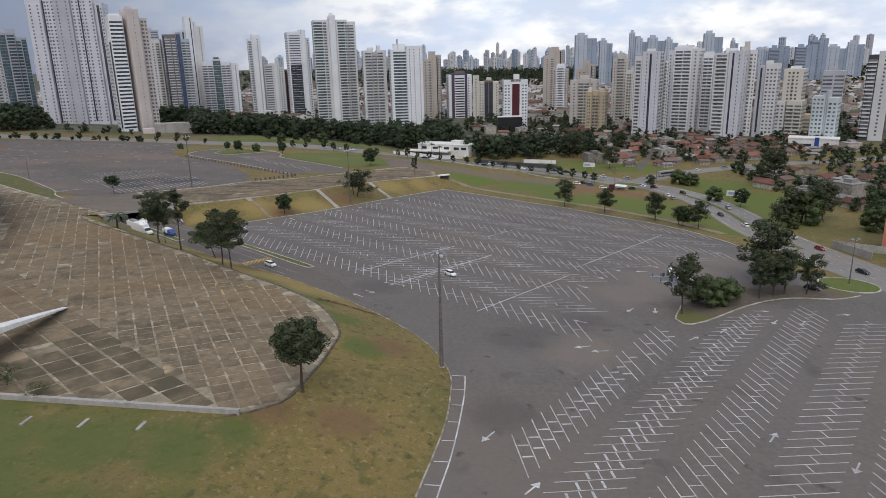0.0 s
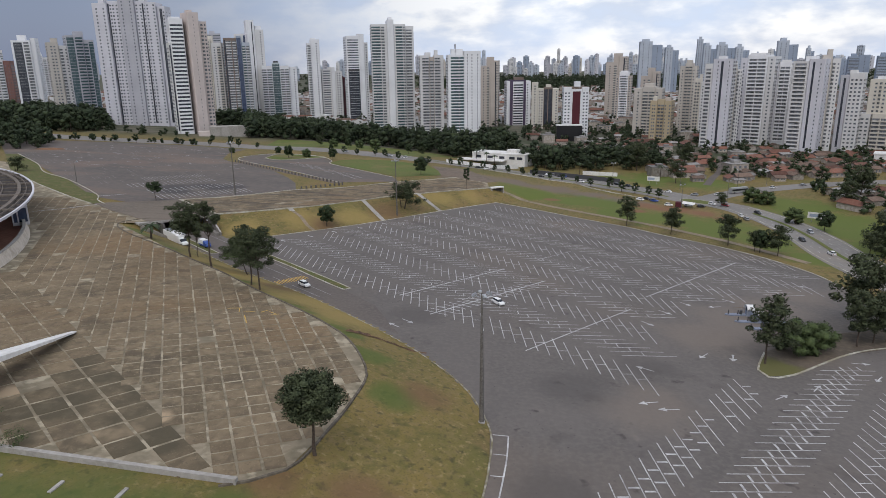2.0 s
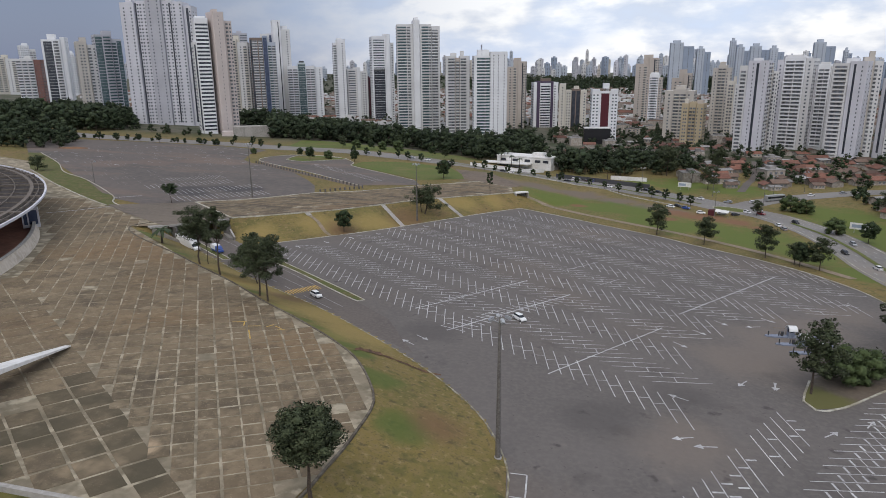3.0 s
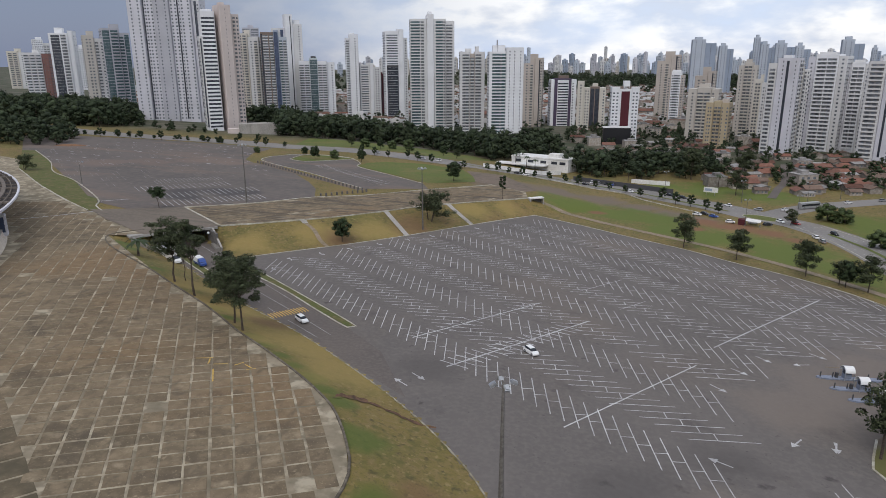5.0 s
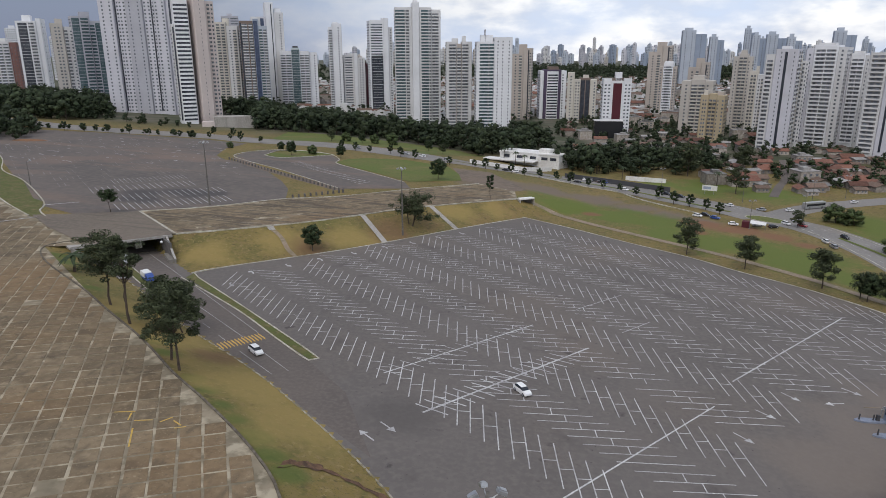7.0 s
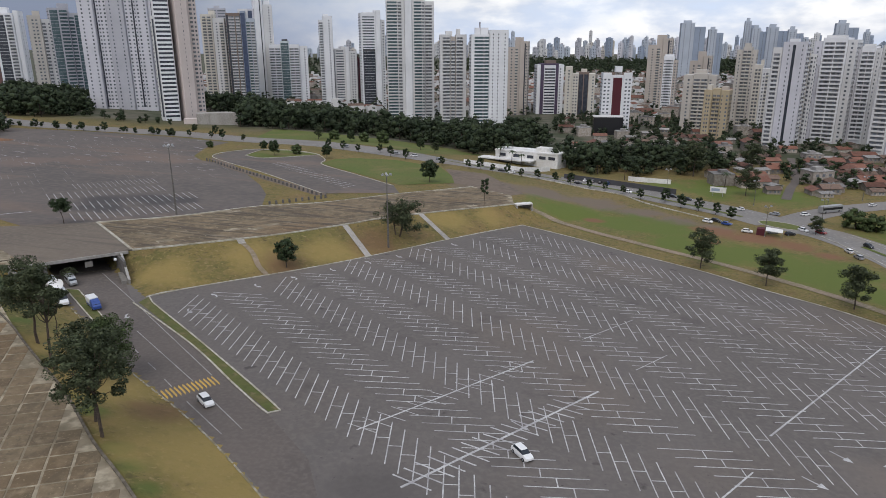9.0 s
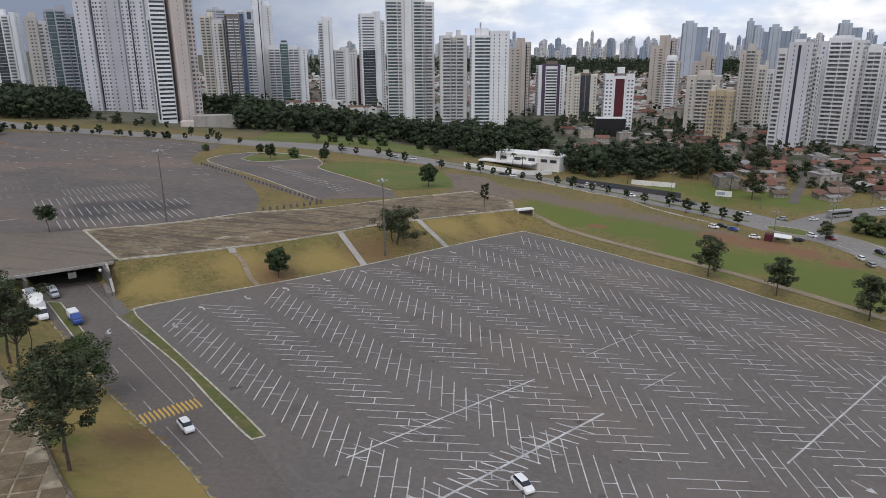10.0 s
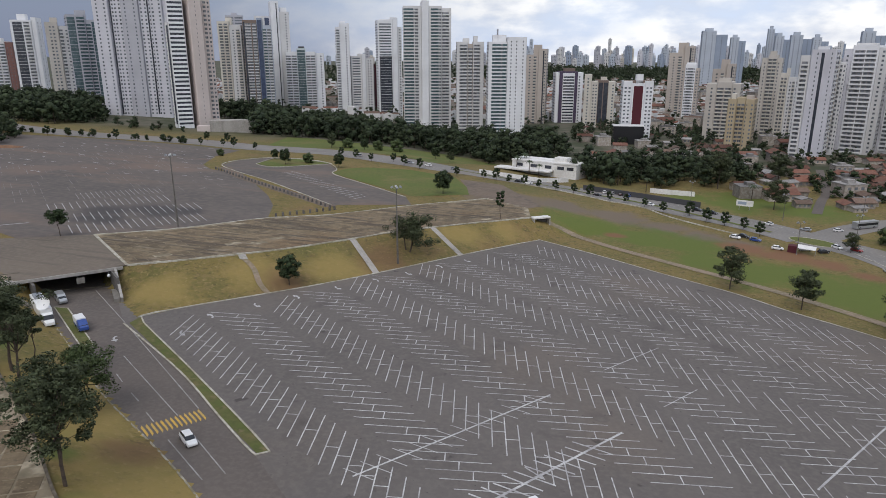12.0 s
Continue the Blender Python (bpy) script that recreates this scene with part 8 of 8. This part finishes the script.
band("roof_rim", [(SR - .5, 9.5), (SR, 9.6), (SR + .1, 10.3), (SR - .5, 10.3)], W_LILAC, True)
band("roof_deck", [(SR - .5, 9.9), (SR - 12, 10.5), (SR - 44, 12.2)], ROOFDARK)
for r, z, w in ((SR - 2.2, 10.25, .12), (SR - 4.2, 10.35, .55), (SR - 9, 10.5, .14), (SR - 13.5, 10.8, .35), (SR - 18, 11.0, .14), (SR - 23, 11.3, .4), (SR - 33, 11.8, .4)):
    band("ring_beam", [(r + w, z - .5), (r + w, z + .3), (r - w, z + .3), (r - w, z - .5)], RIB, True)
for i in range(0, NS + 1, 6):
    t = A0 + (A1 - A0) * i / NS
    for d, w, h in ((0, .4, .55), (2.8, .14, .2), (5.6, .14, .2)):
        s = Soup()
        s.v = [(SR - .5, -w, 9.8), (SR - .5, w, 9.8), (SR - .5, w, 10.0 + h), (SR - .5, -w, 10.0 + h), (SR - 44, -w, 12.0), (SR - 44, w, 12.0), (SR - 44, w, 12.3 + h), (SR - 44, -w, 12.3 + h)]
        s.f = [(0, 1, 2, 3), (3, 2, 6, 7), (0, 3, 7, 4), (1, 5, 6, 2), (4, 7, 6, 5)]
        s.mi = [0] * 5
        part("radial_beam", s.mesh("radial_beam", RIB), None, stad, m=pose(0, 0, 0, 0, 0, t + d))
    s = Soup()
    s.box(-.5, .5, -.5, .5, 0, 9.8)
    x, y, z = arc(WR - 12.5, 0, i, INSET)
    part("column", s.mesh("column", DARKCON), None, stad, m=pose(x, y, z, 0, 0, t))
# glazed white stair box in the gallery
bx, by = -153.6 - SC[0], 90.0 - SC[1]
s = Soup()
s.box(-2.3, 2.3, -1.4, 1.4, .9, 1.9)
s.box(-2.3, 2.3, -1.4, 1.4, 6.4, 7.0, bottom=True)
for x in (-2.3, -.9, 1.9):
    s.box(x, x + .4, -1.4, -1.0, 1.9, 6.4)
s.box(-2.3, 2.3, 1.0, 1.4, 1.9, 6.4)
part("stair_box", s.mesh("stair_box", W_LILAC), None, stad, "white glazed stair box", m=pose(bx, by, 0, 0, 0, 38))
s = Soup()
s.box(-2.2, 2.2, -1.2, -1.1, 1.9, 6.4)
part("window", s.mesh("window", BLUEGLASS), None, stad, "bluish glazing", m=pose(bx, by, 0, 0, 0, 38))

# ---------------------------------------------------------------- terrace slabs, one by one near the path of the camera


def slab_mesh(w, d):
    s = Soup()
    e = 0.05
    a, b, t = w / 2, d / 2, 0.06
    s.v = [(-a, -b, 0), (a, -b, 0), (a, b, 0), (-a, b, 0), (-a + e, -b + e, t), (a - e, -b + e, t), (a - e, b - e, t), (-a + e, b - e, t)]
    s.f = [(0, 1, 5, 4), (1, 2, 6, 5), (2, 3, 7, 6), (3, 0, 4, 7), (4, 5, 6, 7)]
    s.mi = [0] * 5
    return s


rp = random.Random(21)
rest = Soup()
near_slab = slab_mesh(2.84, 2.84).mesh("slab", SLAB)
fan_slab = slab_mesh(4.34, 4.34).mesh("slab", SLAB_DAMP)
made = 0
F, G = (-51.8, -12.3), (-76.6, 9.0)


def behind(x, y):
    """Inside the fan of larger slabs, past the slanted seam."""
    return (G[0] - F[0]) * (y - F[1]) - (G[1] - F[1]) * (x - F[0]) > 0


INNER = [(-31, -30.3), (-24.6, -26.5), (-22, -15), (-21, -5), (-21, 4), (-24, 11.4), (-29.4, 20.4), (-37.5, 28.7), (-49.1, 38.4), (-58, 45.2), (-71.8, 57.1), (-94.8, 74.6), (-130.9, 104.6),
         (-126, 109), (-150, 128), (-165, 134), (-200, 165), (-262, 225), (-262, 30), (-140, -26), (-110, -26.5)]
cells = []
for pitch, turn, fan in ((3.2, -61.5, False), (4.8, 139.3, True)):
    c, sn = math.cos(radians(turn)), math.sin(radians(turn))
    x0, y0 = (-47.6, -2.7) if not fan else F
    for i in range(-60, 61):
        for j in range(-60, 61):
            px, py = (i + 0.5) * pitch, (j + 0.5) * pitch
            x, y = x0 + px * c - py * sn, y0 + px * sn + py * c
            if -262 < x < -20 and -31 < y < 226:
                cells.append((x, y, turn, fan))
cx, cy = np.array([p[0] for p in cells]), np.array([p[1] for p in cells])
ok = within(cx, cy, INNER) & (np.hypot(cx - WC[0], cy - WC[1]) > WR + 4.5)
edge = line_distance(cx, cy, INNER + INNER[:1])
for (x, y, turn, fan), good, e in zip(cells, ok, edge):
    if not good or behind(x, y) != fan or e < (1.0 if fan else 0.7):
        continue
    if rp.random() < 0.01:
        continue
    wob = rp.uniform(-1.0, 1.0)
    x, y = x + rp.uniform(-0.08, 0.08), y + rp.uniform(-0.08, 0.08)
    m = slope_pose(x, y, low(x, y) + RISE - 0.03 + rp.uniform(0, 0.025), turn + wob)
    if x > -72 and y < 30 and made < 290:
        part("slab", fan_slab if fan else near_slab, None, plaza, m=m)
        made += 1
    else:
        src = slab_mesh(4.5, 4.5) if fan else slab_mesh(2.92, 2.92)
        n = len(rest.v)
        rest.v += [tuple(m @ Vector(v)) for v in src.v]
        rest.f += [tuple(n + k for k in q) for q in src.f]
        rest.mi += [0] * 5
tagged(part("slabs", rest.mesh("slabs", SLAB_FAR), None, plaza), kind="stuff")

# slabs of the road on the bank, in long courses
deck = Soup()
c, sn = math.cos(radians(51.0)), math.sin(radians(51.0))
for i in range(-14, 60):
    for j in range(-12, 14):
        px, py = (i + 0.5 + 0.5 * (j % 2)) * 4.6, (j + 0.5) * 2.5
        x, y = -110 + px * c - py * sn, 128 + px * sn + py * c
        if within(np.array([x]), np.array([y]), DECK)[0] and line_distance(np.array([x]), np.array([y]), DECK + DECK[:1])[0] > 1.1 and rp.random() > 0.02:
            m = slope_pose(x, y, low(x, y) + RISE + 0.005 + rp.uniform(0, 0.02), 51.0 + rp.uniform(-.3, .3))
            src = slab_mesh(4.5, 2.42)
            n = len(deck.v)
            deck.v += [tuple(m @ Vector(v)) for v in src.v]
            deck.f += [tuple(n + k for k in q) for q in src.f]
            deck.mi += [0] * 5
tagged(part("deck_slabs", deck.mesh("deck_slabs", SLAB_DECK), None), "weathered brown concrete slabs of the bank road", "pavement", kind="stuff")

# worn yellow signs painted on the terrace
yel = Soup()
for x, y, turn, ln in ((-57, 32, 20, 3), (-55.5, 31, 110, 2.2), (-53, 30.5, 20, 2.5), (-50, 31.5, 60, 2), (-48, 31, 150, 2), (-52, 26, 118, 5), (-47, 30, 30, 1.6)):
    m = slope_pose(x, y, low(x, y) + RISE + 0.075, turn)
    yel.quad(*[tuple(m @ Vector(p)) for p in ((-ln / 2, -.12, 0), (ln / 2, -.12, 0), (ln / 2, .12, 0), (-ln / 2, .12, 0))])
tagged(part("yellow_marks", yel.mesh("yellow_marks", YELLOW), None), "worn yellow paint marks on the terrace", "road marking", kind="structure")
